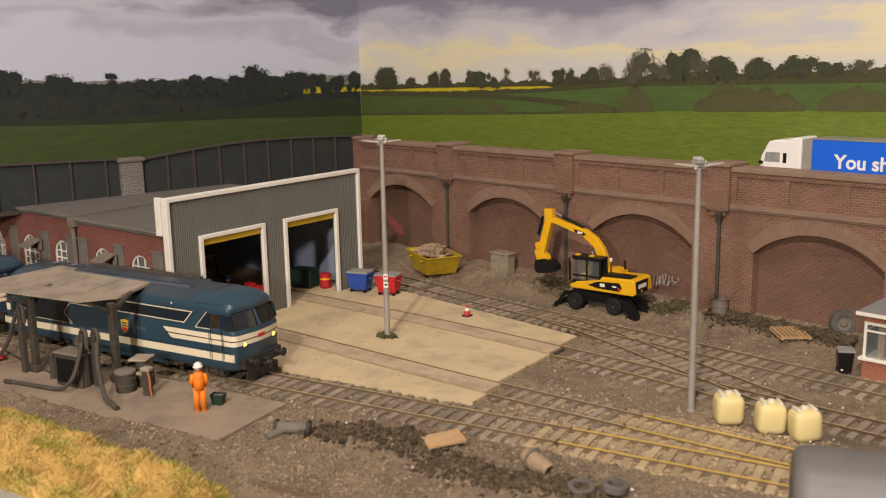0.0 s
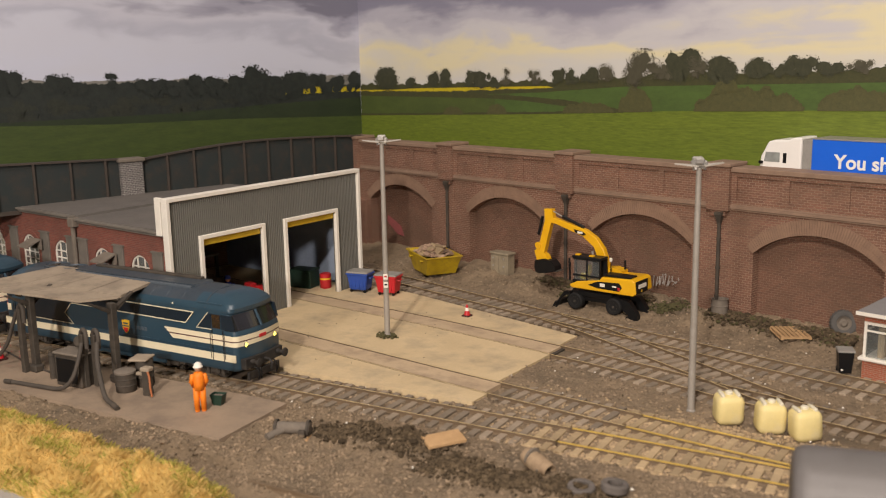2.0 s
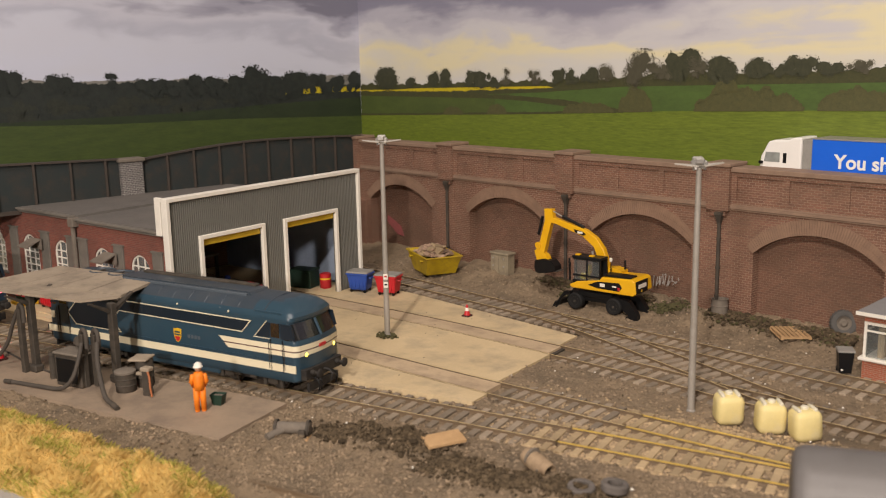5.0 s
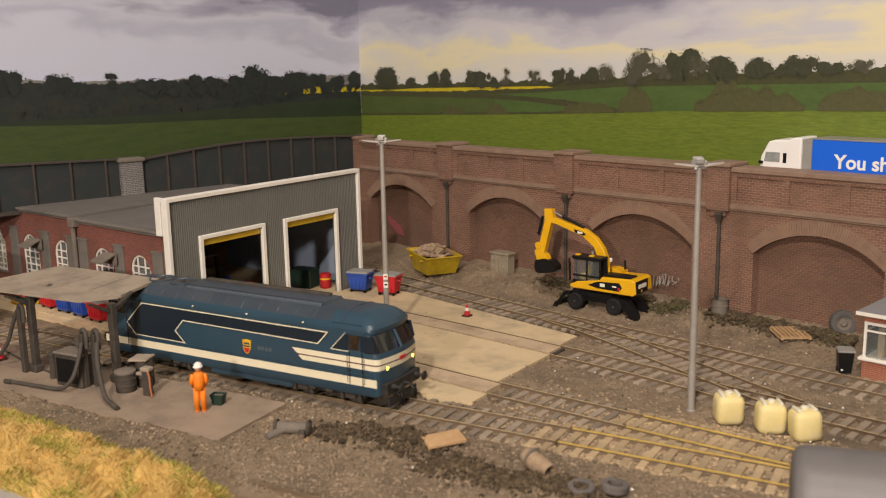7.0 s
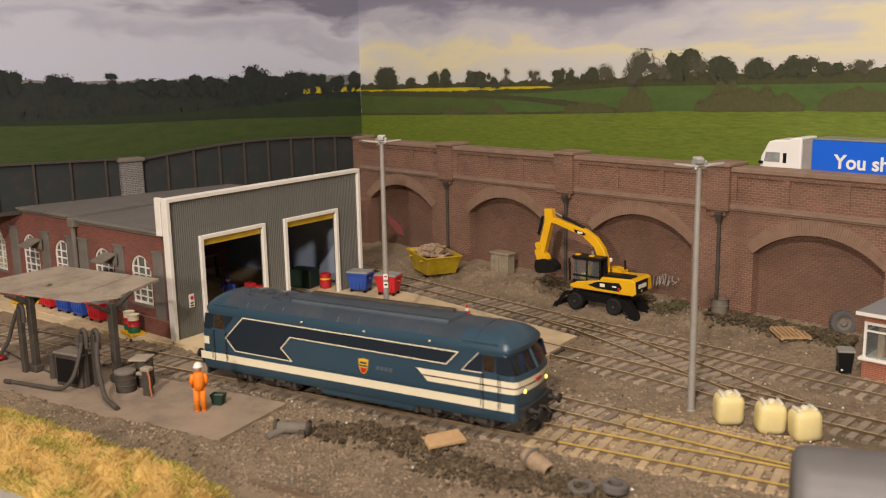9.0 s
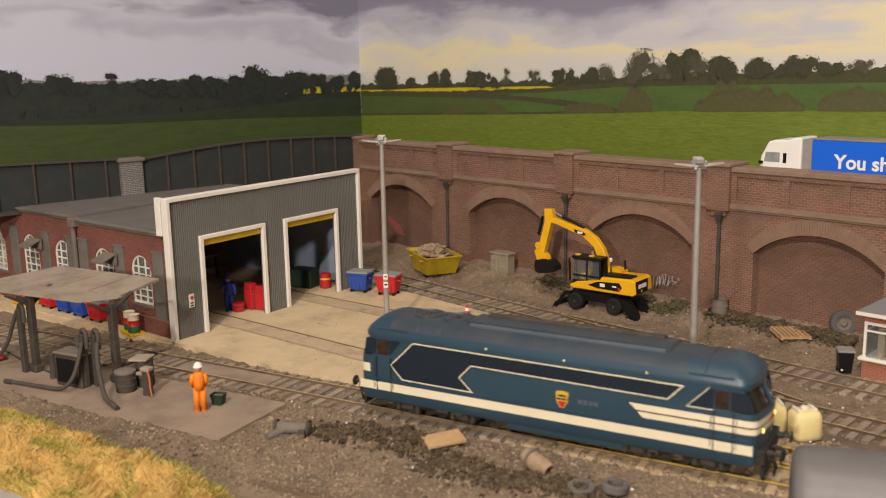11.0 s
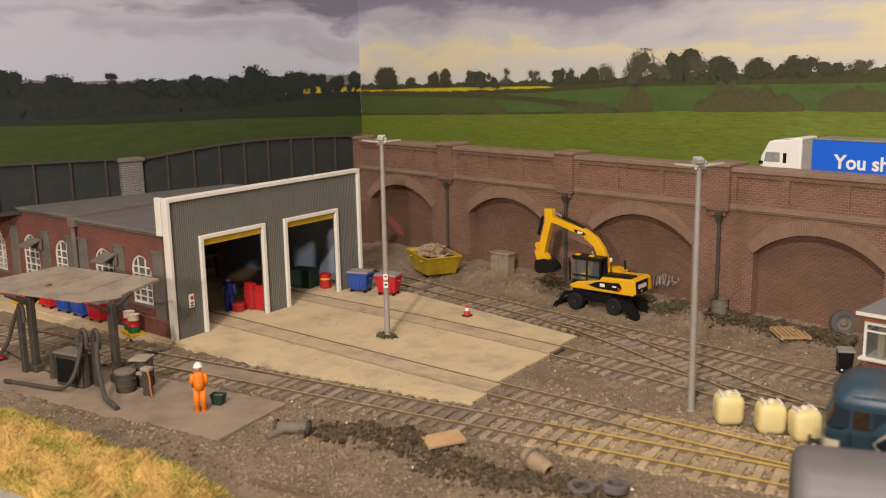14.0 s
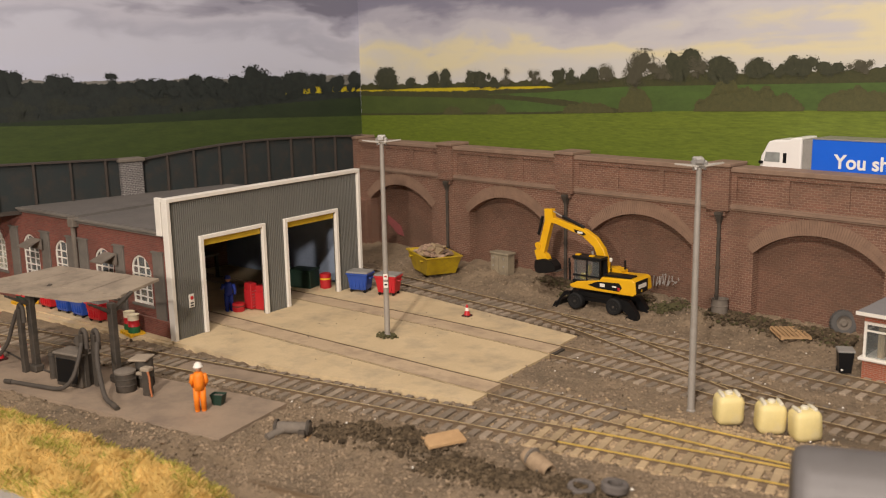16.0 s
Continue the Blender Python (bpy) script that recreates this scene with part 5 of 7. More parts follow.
def rock(bm, c, r, rnd, squash=0.7):
    res = bmesh.ops.create_icosphere(bm, subdivisions=1, radius=r)
    m = turn(rnd.uniform(0, 360), rnd.uniform(0, 360), rnd.uniform(0, 360))
    for v in res["verts"]:
        v.co = v.co * rnd.uniform(0.7, 1.15)
        v.co = m @ v.co
        v.co.z *= squash
        v.co += Vector(c)


# ---- lamp posts ----
def lamp_post(x, y, rz, label, signs):
    t = thing("street_lamp", at(x, y, -2.5 if signs == 0 else 0), label, "street lamp", "yard lamps")
    part("post", lathe(B(), [(2.1, 0), (2.1, 1.2), (1.7, 1.6), (1.55, 50), (1.2, 112), (1.2, 113.5)], 16), POST, t, smooth=True)
    head = part("lamp_head", box(box(box(B(), -3.4, 3.4, -2.2, 2.2, 113.2, 116.2, 0.7), -2.4, 2.4, 1.4, 3.4, 114.6, 117.6, 0.6), -2.6, 1.6, -3.4, -1.4, 114.6, 117.4, 0.6), METAL, t,
                "grey floodlight cluster", m=at(0, 0, 0, 0, 0, rz))
    for s in (-1, 1):
        bm = B()
        tip = [(s * 1.5, -3.6, 113.6), (s * 10.8, -0.5, 114.6), (s * 10.8, 0.5, 114.6), (s * 1.5, 3.6, 113.6)]
        lo_, hi_ = [bm.verts.new(p) for p in tip], [bm.verts.new((p[0], p[1], p[2] + 0.5)) for p in tip]
        bm.faces.new(lo_[::-1])
        bm.faces.new(hi_)
        for i in range(4):
            bm.faces.new((lo_[i], lo_[(i + 1) % 4], hi_[(i + 1) % 4], hi_[i]))
        part("reflector_wing", bm, BIN_PALE, head, "flat pale reflector")
        part("floodlight", lathe(B(), [(0.6, 0), (1.5, 1.4), (1.6, 1.9)], 14, turn(180, s * 35, 0, s * 2.4, 0, 114.2)), METAL, head, smooth=True)
    for z in [36.3, 31.5][:signs]:
        pl = part("notice", box(B(), -1.3, 1.3, -2.0, -1.6, z - 1.7, z + 1.7, 0.1), WHITE, t, "small white notice", m=at(0, 0, 0, 0, 0, 36))
        part("text_bar", box(B(), -0.7, 0.7, -2.15, -1.95, z - 0.2, z + 0.7), RED if z > 33 else BLACK, pl)
    return t


lamp_post(99.3, 73.6, 38, "grey yard lamp post standing on the concrete apron", 2)
lamp_post(290, 59.5, 38, "tall grey yard lamp post between the sidings", 0)
# tuft at the foot of the post
rnd = random.Random(5)
bm = B()
for i in range(90):
    a, q = rnd.uniform(0, 6.3), rnd.uniform(1.6, 6.0)
    rock(bm, (99.3 + q * math.cos(a) * 1.2, 73.0 + q * math.sin(a) * 0.8, rnd.uniform(0, 1.6)), rnd.uniform(0.5, 1.1), rnd, 0.9)
tagged(part("moss_clump", bm, MOSS, None, "brown moss clump round the lamp post's foot"), category="moss", kind="stuff")


# ---- four-wheeled refuse bins ----
def big_bin(m, material, label, scale=1.0):
    t = thing("refuse_bin", m, label, "bin", "refuse bins")
    k = scale
    bm = B()
    lo, hi = [(-6.5, -5.0), (6.5, -5.0), (6.5, 5.0), (-6.5, 5.0)], [(-8.2, -6.2), (8.2, -6.2), (8.2, 6.2), (-8.2, 6.2)]
    a = [bm.verts.new((x * k, y * k, 2.0 * k)) for x, y in lo]
    b = [bm.verts.new((x * k, y * k, 14.0 * k)) for x, y in hi]
    bm.faces.new(a[::-1])
    bm.faces.new(b)
    for i in range(4):
        bm.faces.new((a[i], a[(i + 1) % 4], b[(i + 1) % 4], b[i]))
    bmesh.ops.bevel(bm, geom=list(bm.edges), offset=0.5 * k, segments=2, affect="EDGES")
    box(bm, -8.8 * k, 8.8 * k, -6.8 * k, 6.8 * k, 13.2 * k, 14.4 * k, 0.25)
    for x in (-4.6, -1.6, 1.6, 4.6):
        box(bm, (x - 0.35) * k, (x + 0.35) * k, -6.35 * k, -5.2 * k, 4.0 * k, 12.5 * k, 0, turn(-6.5, 0, 0, 0, -0.55 * k, -0.5 * k))
    part("tub", bm, material, t, smooth=False)
    bm = B()
    prism(bm, [(-8.6 * k, 14.4 * k), (8.6 * k, 14.4 * k), (8.2 * k, 15.8 * k), (-8.2 * k, 15.8 * k)], -6.6 * k, 6.4 * k)
    bmesh.ops.bevel(bm, geom=list(bm.edges), offset=0.3, segments=1, affect="EDGES")
    part("lid", bm, BIN_GREY, t, "grey lid")
    for x in (-5.4, 5.4):
        for y in (-4.0, 4.0):
            part("castor", lathe(B(), [(0.4, -0.5), (1.1, -0.5), (1.1, 0.5), (0.4, 0.5)], 12, turn(90, 0, 0, x * k, y * k, 1.1)), BLACK, t, smooth=True)
    for s in (-1, 1):
        part("handle", tube(B(), [(s * 8.2 * k, -3 * k, 11 * k), (s * 9.6 * k, -2.4 * k, 11 * k), (s * 9.6 * k, 2.4 * k, 11 * k), (s * 8.2 * k, 3 * k, 11 * k)], 0.35, 6), material, t)
    return t


big_bin(at(12.5, 151.0, 0, 0, 0, 14), BIN_BLUE, "blue plastic refuse bin with grey lid by the shed", 0.95)
big_bin(at(35.0, 154.5, 0, 0, 0, 14), BIN_RED, "red plastic refuse bin with grey lid by the shed", 0.95)
for x, y, mt, nm in ((-79, 5.5, BIN_RED, "red"), (-99, 7.0, BIN_BLUE, "blue"), (-117.5, 8.0, BIN_BLUE, "blue"), (-138, 9.0, BIN_RED, "red")):
    big_bin(at(x, y - 1.0, -0.6, 0, 0, -3 + (x % 3)), mt, nm + " plastic refuse bin along the brick shed wall", 0.9)


# ---- oil drums on pallets ----
def pallet(m, w, d, label, material, group=""):
    t = thing("pallet", m, label, "pallet", group)
    n = 7
    for i in range(n):
        y = -d / 2 + d * (i + 0.5) / n
        part("deck_board", box(B(), -w / 2, w / 2, y - d / n * 0.36, y + d / n * 0.36, 1.5, 2.1, 0.08), material, t)
    for x in (-w / 2 + 0.8, 0, w / 2 - 0.8):
        part("bearer", box(B(), x - 0.8, x + 0.8, -d / 2, d / 2, 0.5, 1.5), material, t)
    for y in (-d / 2 + 0.8, d / 2 - 0.8):
        part("base_board", box(B(), -w / 2, w / 2, y - 0.8, y + 0.8, 0, 0.5), material, t)
    return t


def drum(x, y, z, label, low=GREEN, mid=BIN_RED, top=CREAM):
    t = thing("oil_drum", at(x, y, z), label, "drum", "oil drums")
    part("lower_band", lathe(B(), [(3.4, 0), (3.5, 0.3), (3.4, 3.8)], 20), low, t, smooth=True)
    part("middle_band", lathe(B(), [(3.4, 3.8), (3.6, 4.1), (3.4, 4.4), (3.4, 7.4), (3.6, 7.7)], 20), mid, t, smooth=True)
    part("upper_band", lathe(B(), [(3.4, 7.7), (3.4, 10.6), (3.6, 11.0), (3.3, 11.0), (3.2, 10.5)], 20), top, t, smooth=True)


pallet(at(-36.5, -3.0, -0.5, 0, 0, -12), 15, 9.5, "yellow-stained wooden pallet under oil drums", YELLOW)
drum(-41, -1.2, 1.6, "green, red and cream oil drum on a pallet")
drum(-32.5, -4.5, 1.6, "green, red and cream oil drum on a pallet")
pallet(at(-164, 4, -0.6, 0, 0, -3), 16, 12, "yellow-stained wooden pallet under oil drums", YELLOW)
drum(-168, 4, 1.5, "dark green oil drum with red band on a pallet", DARK_GREEN, BIN_RED, DARK_GREEN)
drum(-160, 3.5, 1.5, "dark green oil drum with red band on a pallet", DARK_GREEN, BIN_RED, DARK_GREEN)
pallet(at(295.4, 194.0, 1.9, 0, 0, -56), 21, 17, "new wooden pallet lying on the soil", WOOD)


# ---- traffic cones ----
def cone(x, y, z, k, label):
    t = thing("traffic_cone", at(x, y, z), label, "traffic cone", "traffic cones")
    part("base", box(B(), -2.6 * k, 2.6 * k, -2.6 * k, 2.6 * k, 0, 0.9 * k, 0.2), mat("cone_base", (0.07, 0.02, 0.015), rough=0.7) if k == 1 else bpy.data.materials["cone_base"], t)
    part("lower_cone", lathe(B(), [(2.0 * k, 0.9 * k), (1.35 * k, 3.6 * k)], 18), BIN_RED, t, smooth=True)
    part("white_sleeve", lathe(B(), [(1.4 * k, 3.6 * k), (0.95 * k, 5.6 * k)], 18), WHITE, t, smooth=True)
    part("tip", lathe(B(), [(0.92 * k, 5.6 * k), (0.55 * k, 7.4 * k), (0.3 * k, 7.5 * k)], 18), BIN_RED, t, smooth=True)


cone(113.3, 135.6, 0, 1.0, "red and white traffic cone on the apron")
cone(-53.5, -77.5, 0.6, 1.25, "red and white traffic cone by the fuel hoses")


# ---- rubble skip ----
skip = thing("skip", at(18.5, 230.5, 0.0, 0, 0, -33) @ Matrix.Diagonal((1.16, 1.16, 0.93, 1)), "yellow steel skip heaped with rubble by the wall", "skip")
bm = B()


def hollow(bm, lo, hi, z0, z1, th):
    a = [bm.verts.new((x, y, z0)) for x, y in lo]
    b = [bm.verts.new((x, y, z1)) for x, y in hi]
    sh = lambda p: (p[0] - math.copysign(th, p[0]), p[1] - math.copysign(th, p[1]))
    c = [bm.verts.new((*sh(p), z1)) for p in hi]
    d = [bm.verts.new((*sh(p), z0 + th)) for p in lo]
    n = 4
    bm.faces.new(a[::-1])
    bm.faces.new(d)
    for i in range(n):
        j = (i + 1) % n
        bm.faces.new((a[i], a[j], b[j], b[i]))
        bm.faces.new((b[i], b[j], c[j], c[i]))
        bm.faces.new((c[i], c[j], d[j], d[i]))


hollow(bm, [(-12.5, -10), (12, -10), (12, 10), (-12.5, 10)], [(-19, -12), (18, -12), (18, 12), (-19, 12)], 0.3, 15.2, 0.6)
part("hopper", bm, SKIP_YELLOW, skip)
bm = B()
for s in (-1, 1):
    tube(bm, [(-20.2, s * 12.2, 15.2), (18.2, s * 12.2, 15.2)], 0.7, 8)
tube(bm, [(-20.2, -12.2, 15.2), (-20.2, 12.2, 15.2)], 0.7, 8)
tube(bm, [(18.2, -12.2, 15.2), (18.2, 12.2, 15.2)], 0.7, 8)
part("rim", bm, SKIP_YELLOW, skip)
for x in (-11, 9):
    for s in (-1, 1):
        part("lifting_lug", lathe(B(), [(0.8, 0), (0.8, 2.0), (1.2, 2.1), (1.2, 2.6)], 12, turn(90 * s, 0, 0, x, s * -11.0, 11.5)), SKIP_YELLOW, skip, smooth=True)
for i in range(70):
    a, q = rnd.uniform(0, 6.28), math.sqrt(rnd.random())
    x, y = 16.0 * q * math.cos(a) - 1, 10.2 * q * math.sin(a)
    bm = B()
    s = rnd.uniform(1.2, 3.4)
    box(bm, -s, s, -s * rnd.uniform(0.5, 0.9), s * rnd.uniform(0.5, 0.9), -s * 0.4, s * 0.4, 0.2, turn(rnd.uniform(-50, 50), rnd.uniform(-50, 50), rnd.uniform(0, 360), x, y, 14.0 + 8.5 * (1 - q) + rnd.uniform(-1, 1)))
    part("rubble_piece", bm, RUBBLE if i % 4 else PALE_STONE, skip)

# ---- roadside cabinet ----
cab = thing("relay_cabinet", at(72.5, 242.0, 0.3, 0, 0, -8), "weathered beige lineside cabinet with twin doors", "cabinet")
part("body", box(B(), -8.2, 8.2, -4, 4, 0, 16.6, 0.3), BEIGE, cab)
part("top", box(B(), -8.9, 8.9, -4.8, 4.8, 16.5, 18.2, 0.4), BEIGE, cab)
for s in (-1, 1):
    dr_ = part("door", box(B(), *sorted((s * 0.35, s * 7.6)), -4.6, -3.9, 1.0, 15.8, 0.15), BEIGE, cab)
    for z in (13.2, 7.5):
        part("latch", box(B(), s * 5 - 0.5, s * 5 + 0.5, -5.1, -4.5, z, z + 1.1, 0.15), METAL, dr_)

# ---- old drum by the wall, tyres, planks ----
od = thing("steel_drum", at(247, 214, -1.0), "dusty grey steel drum at the wall's foot", "drum")
part("shell", lathe(B(), [(4.6, 0), (5.0, 0.3), (5.0, 4), (5.3, 4.4), (5.0, 4.8), (5.0, 8.6), (5.3, 9.0), (5.0, 9.4), (5.0, 13.0), (5.3, 13.2), (4.6, 13.2), (4.5, 11.5)], 24), DIRT_GREY, od, smooth=True)


def tyre(name, m, r, w, label, hub=False, material=RUBBER):
    t = thing(name, m, label, "tyre", "old tyres")
    prof = [(r * 0.56, -w * 0.42), (r * 0.72, -w * 0.5), (r * 0.92, -w * 0.46), (r, -w * 0.3), (r, w * 0.3), (r * 0.92, w * 0.46), (r * 0.72, w * 0.5), (r * 0.56, w * 0.42), (r * 0.56, -w * 0.42)]
    part("casing", lathe(B(), prof, 32), material, t, smooth=True)
    if r > 6:
        for k in range(26):
            bm = B()
            box(bm, r * 0.97, r * 1.05, -0.32, 0.32, -w * 0.46, w * 0.02, 0.05, turn(0, 0, 360 / 26 * k))
            box(bm, r * 0.97, r * 1.05, -0.32, 0.32, w * 0.02, w * 0.46, 0.05, turn(0, 0, 360 / 26 * k + 7))
            part("tread_block", bm, material, t)
    if hub:
        part("wheel_disc", lathe(B(), [(0.6, w * 0.25), (r * 0.2, w * 0.3), (r * 0.34, w * 0.1), (r * 0.56, w * 0.3), (r * 0.56, 0)], 24), DIRT_GREY, t, smooth=True)
    return t


tyre("tractor_tyre", at(319.5, 212.0, 8.0, 78, 0, 24), 7.3, 5.0, "dusty grey tractor wheel leaning against the wall", True, mat("dusty_rubber", (0.1, 0.095, 0.088), (0.075, 0.07, 0.065), 0.9, size=4, fine=0.7, bump=0.1))
tyre("old_tyre", at(288.5, -45.0, 0.6, 4, 3, 0), 5.3, 3.6, "worn grey tyre lying on the soil", False, mat("grey_rubber", (0.15, 0.13, 0.115), (0.1, 0.088, 0.078), 0.9, size=4, fine=0.7, bump=0.1))
tyre("old_tyre", at(298.3, -36.8, 0.8, -5, 3, 0), 5.3, 3.6, "worn grey tyre lying on the soil", False, bpy.data.materials["grey_rubber"])

bd = thing("wooden_board", at(219.0, -36.5, 0.9, 3, -3, 54), "tan plywood sheet lying on dark soil", "board")
part("sheet", box(B(), -8.4, 8.4, -5.4, 5.4, 0, 1.5, 0.15), WOOD, bd)

ke = thing("broken_barrel", at(265, -36.5, 1.7, 0, 18, -18) @ Matrix.Scale(1.0, 4), "rusty broken barrel half sunk in the soil", "barrel")
part("shell", lathe(B(), [(3.0, -7.5), (3.7, -4), (3.9, 0), (3.7, 4), (3.1, 7), (2.6, 7), (3.2, 3.5), (3.4, 0), (3.2, -4), (2.6, -7.4)], 22, turn(0, 82, 0)), mat("rusty_tan", (0.36, 0.26, 0.16), (0.24, 0.165, 0.1), 0.85, size=4, fine=0.7, bump=0.12), ke, smooth=True)
for x in (-3.8, 3.6):
    part("hoop", lathe(B(), [(3.75, -0.5), (4.0, -0.4), (4.0, 0.4), (3.75, 0.5)], 22, turn(0, 82, 0, x * 0.99, 0, -x * 0.14)), DIRT_GREY, ke, smooth=True)

# ---- old valve with pipe stubs on a plank ----
vl = thing("pipe_fitting", at(156.5, -63.0, -2.2, 0, 0, 28), "old grey flanged pipe fitting on a plank", "pipe fitting")
part("plank", box(B(), -9, 8, -5.4, 2.0, 0, 0.9, 0.1), WOOD, vl)
part("barrel", tube(B(), [(-7.5, 0, 4.2), (8.0, 0, 4.2)], 2.6, 18), DIRT_GREY, vl, smooth=True)
for x in (-7.2, 7.2):
    part("flange", lathe(B(), [(3.6, -0.6), (3.6, 0.6)], 20, turn(0, 90, 0, x, 0, 4.2)), DARK_METAL, vl, smooth=True)
part("stub", tube(B(), [(-4, -1.0, 3.4), (-9.5, -7.5, 2.3)], 1.7, 14), DIRT_GREY, vl, smooth=True)
part("foot", box(B(), 3.5, 6.5, -4.2, -1.8, 0.8, 4.4, 0.2), DARK_METAL, vl)


# ---- pale yellow tanks ----
TANK_TOP = mat("bleached_plastic", (0.72, 0.68, 0.54), (0.66, 0.61, 0.46), 0.6, size=5, fine=0.8, bump=0.08, mixfine=0.1)


def tank(m, label):
    t = thing("plastic_tank", m, label, "tank", "pale yellow tanks")
    bm = B()
    box(bm, -6.3, 6.3, -5.6, 5.6, 0, 13.6, 3.0, seg=5)
    for v in bm.verts:
        k = 1 - 0.06 * (abs(v.co.z - 6.5) / 6.5) ** 2
        v.co.x, v.co.y = v.co.x * k, v.co.y * k
    part("body", bm, PALE_YELLOW, t, smooth=True)
    bm = B()
    lathe(bm, [(1.7, 13.3), (1.7, 14.6), (1.3, 14.9), (0.3, 14.9)], 16)
    part("cap", bm, TANK_TOP, t, "whitish screw cap", True)
    for s in (-1, 1):
        bm = B()
        box(bm, *sorted((s * 2.6, s * 4.4)), -3.6, 3.6, 12.6, 14.5, 0.7, seg=2)
        part("handle", bm, TANK_TOP, t, "whitish moulded handle", True)
    return t


t0 = tank(at(308.3, 56.6, -2.4, 2, 0, 36), "pale yellow cube-shaped plastic tank beside the siding")
copy_thing(t0, at(326.8, 56.0, -2.6, 0, 2, 33))
copy_thing(t0, at(342.3, 55.6, -2.5, -3, -3, 40))


# ---- wheeled excavator ----
EX = at(174.5, 200.0, -0.5, 0, 0, -3) @ Matrix.Scale(0.96, 4)
ex = thing("excavator", EX, "yellow wheeled excavator with raised boom and black bucket", "excavator")
bm = B()
box(bm, -20, 18, -7, 7, 5.0, 10.8, 0.8)
box(bm, -14, 12, -8.5, 8.5, 8.0, 12.0, 0.8)
box(bm, -7, 7, -6, 6, 10.0, 14.5, 0.6)
part("chassis", bm, BLACK, ex, "black undercarriage")
for x in (-14.5, 14.5):
    for s in (-1, 1):
        w = part("wheel", lathe(B(), [(3.0, -2.6), (4.7, -2.9), (5.6, -2.2), (5.75, 0), (5.6, 2.2), (4.7, 2.9), (3.0, 2.6)], 26, turn(90, 0, 0, x, s * 8.5, 4.9)), RUBBER, ex, "black rubber tyre", True)
        part("rim", lathe(B(), [(0.7, 2.7), (1.2, 2.2), (2.7, 2.2), (3.0, 2.6), (3.1, 1.5)], 20, turn(90 * (1 if s < 0 else -1), 0, 0, x, s * 8.6, 4.9)), DARK_METAL, w, smooth=True)
bm = B()
for s in (-1, 1):
    prism(bm, [(-19, 10.4), (-24.5, 9.8), (-27.5, 6), (-30.5, 1.5), (-31.2, -1.0), (-29.2, -1.0), (-28.0, 2.5), (-25, 6.5), (-20, 8)], *sorted((s * 5.0, s * 8.0)))
prism(bm, [(-30.5, 2.4), (-33.0, -2.2), (-29.2, -2.2), (-29.4, 1.8)], -10, 10)
part("dozer_blade", bm, BLACK, ex, "black dozer blade")
for s in (-1, 1):
    bm = B()
    prism(bm, [(18, 10.8), (25, 9.5), (31, 1), (31.5, -2.2), (22, -2.2), (24.5, 0.5), (19, 4.5)], *sorted((s * 5, s * 9.5)))
    part("stabiliser", bm, BLACK, ex, "black stabiliser leg")
up_ = part("upper_body", prism(B(), [(-17.5, 14.6), (-18.5, 16.0), (-13, 18.8), (4, 21.5), (6, 23.9), (28, 24.8), (30, 23.5), (31, 15.8), (29, 14.0), (2, 14.0), (-16, 14.0)], -11.5, 11.5), PLANT_YELLOW, ex, "yellow engine housing")
bmod = up_.modifiers.new("bevel", "BEVEL")
bmod.width, bmod.segments, bmod.limit_method = 0.0007, 2, "ANGLE"
bm = B()
prism(bm, [(-4, 23.0), (-4, 26.8), (8, 28.0), (14, 26.5), (14, 23.8)], 1, 9.5)
part("engine_hood", bm, PLANT_YELLOW, up_)
part("deck", box(B(), 6, 26, -9.5, 0, 24.4, 25.6, 0.3), BLACK, up_, "black grille")
part("side_stripe", prism(B(), [(-4, 17.6), (3, 20.6), (19, 21.6), (21, 18.6), (19, 16.0), (3, 16.2)], -11.72, -11.3), BLACK, up_, "black side panel")
for x0, x1, z0, z1, mt in ((5.0, 8.6, 17.6, 19.8, WHITE), (14, 17.0, 18.3, 19.2, WHITE), (18.0, 19.6, 16.5, 18.6, RED)):
    part("logo_bar", box(B(), x0, x1, -11.85, -11.65, z0, z1), mt, up_, "plain bar in place of a mark")
pl = part("rear_plate", box(B(), 30.4, 31.3, -10.6, 4.5, 15.4, 23.6, 0.1), BLACK, up_, "black rear plate", m=at(-0.1, 0, 0))
part("logo_bar", box(B(), 31.2, 31.5, -8.4, 2.2, 18.8, 21.4), WHITE, pl, "plain white bar")
part("logo_bar", prism(B(), [(0, 16.2), (1, 18.2), (2, 16.2)], 0, 0.3, turn(0, 0, 90, 31.4, -4.8, 0)), YELLOW, pl)
# cab of posts, roof and panes
cb = part("cab_base", box(B(), -16.5, 5.0, -11.0, -1.5, 15.0, 20.0, 0.5), BLACK, ex, "black cab with dark panes")
for x in (-15.8, -5.5, 4.3):
    for y in (-10.6, -2.0):
        part("cab_post", box(B(), x - 0.5, x + 0.5, y - 0.45, y + 0.45, 19.5, 34.6, 0, turn(0, -3 if x < -15 else 0, 0, -1.6 if x < -15 else 0)), BLACK, cb)
for z in (22.5, 33.6):
    part("cab_rail", box(B(), -16.0, 4.6, -11.0, -10.2, z, z + 1.2), BLACK, cb)
part("cab_roof", box(B(), -17.0, 5.2, -11.3, -1.3, 34.4, 36.0, 0.5), BLACK, cb)
for x in (-15.5, -5):
    part("roof_lamp", box(B(), x, x + 3.5, -9.5, -6.5, 35.9, 37.0, 0.3), PLANT_YELLOW, cb)
GLASS = glass("cab_glass", (0.4, 0.42, 0.41))
part("pane", box(B(), -15.6, 4.0, -10.55, -10.4, 20, 34.2), GLASS, cb, "clear side pane").visible_shadow = False
part("rear_panel", box(B(), -5, 4.2, -2.4, -1.8, 20, 34.4, 0.1), BLACK, cb, "black cab back panel")
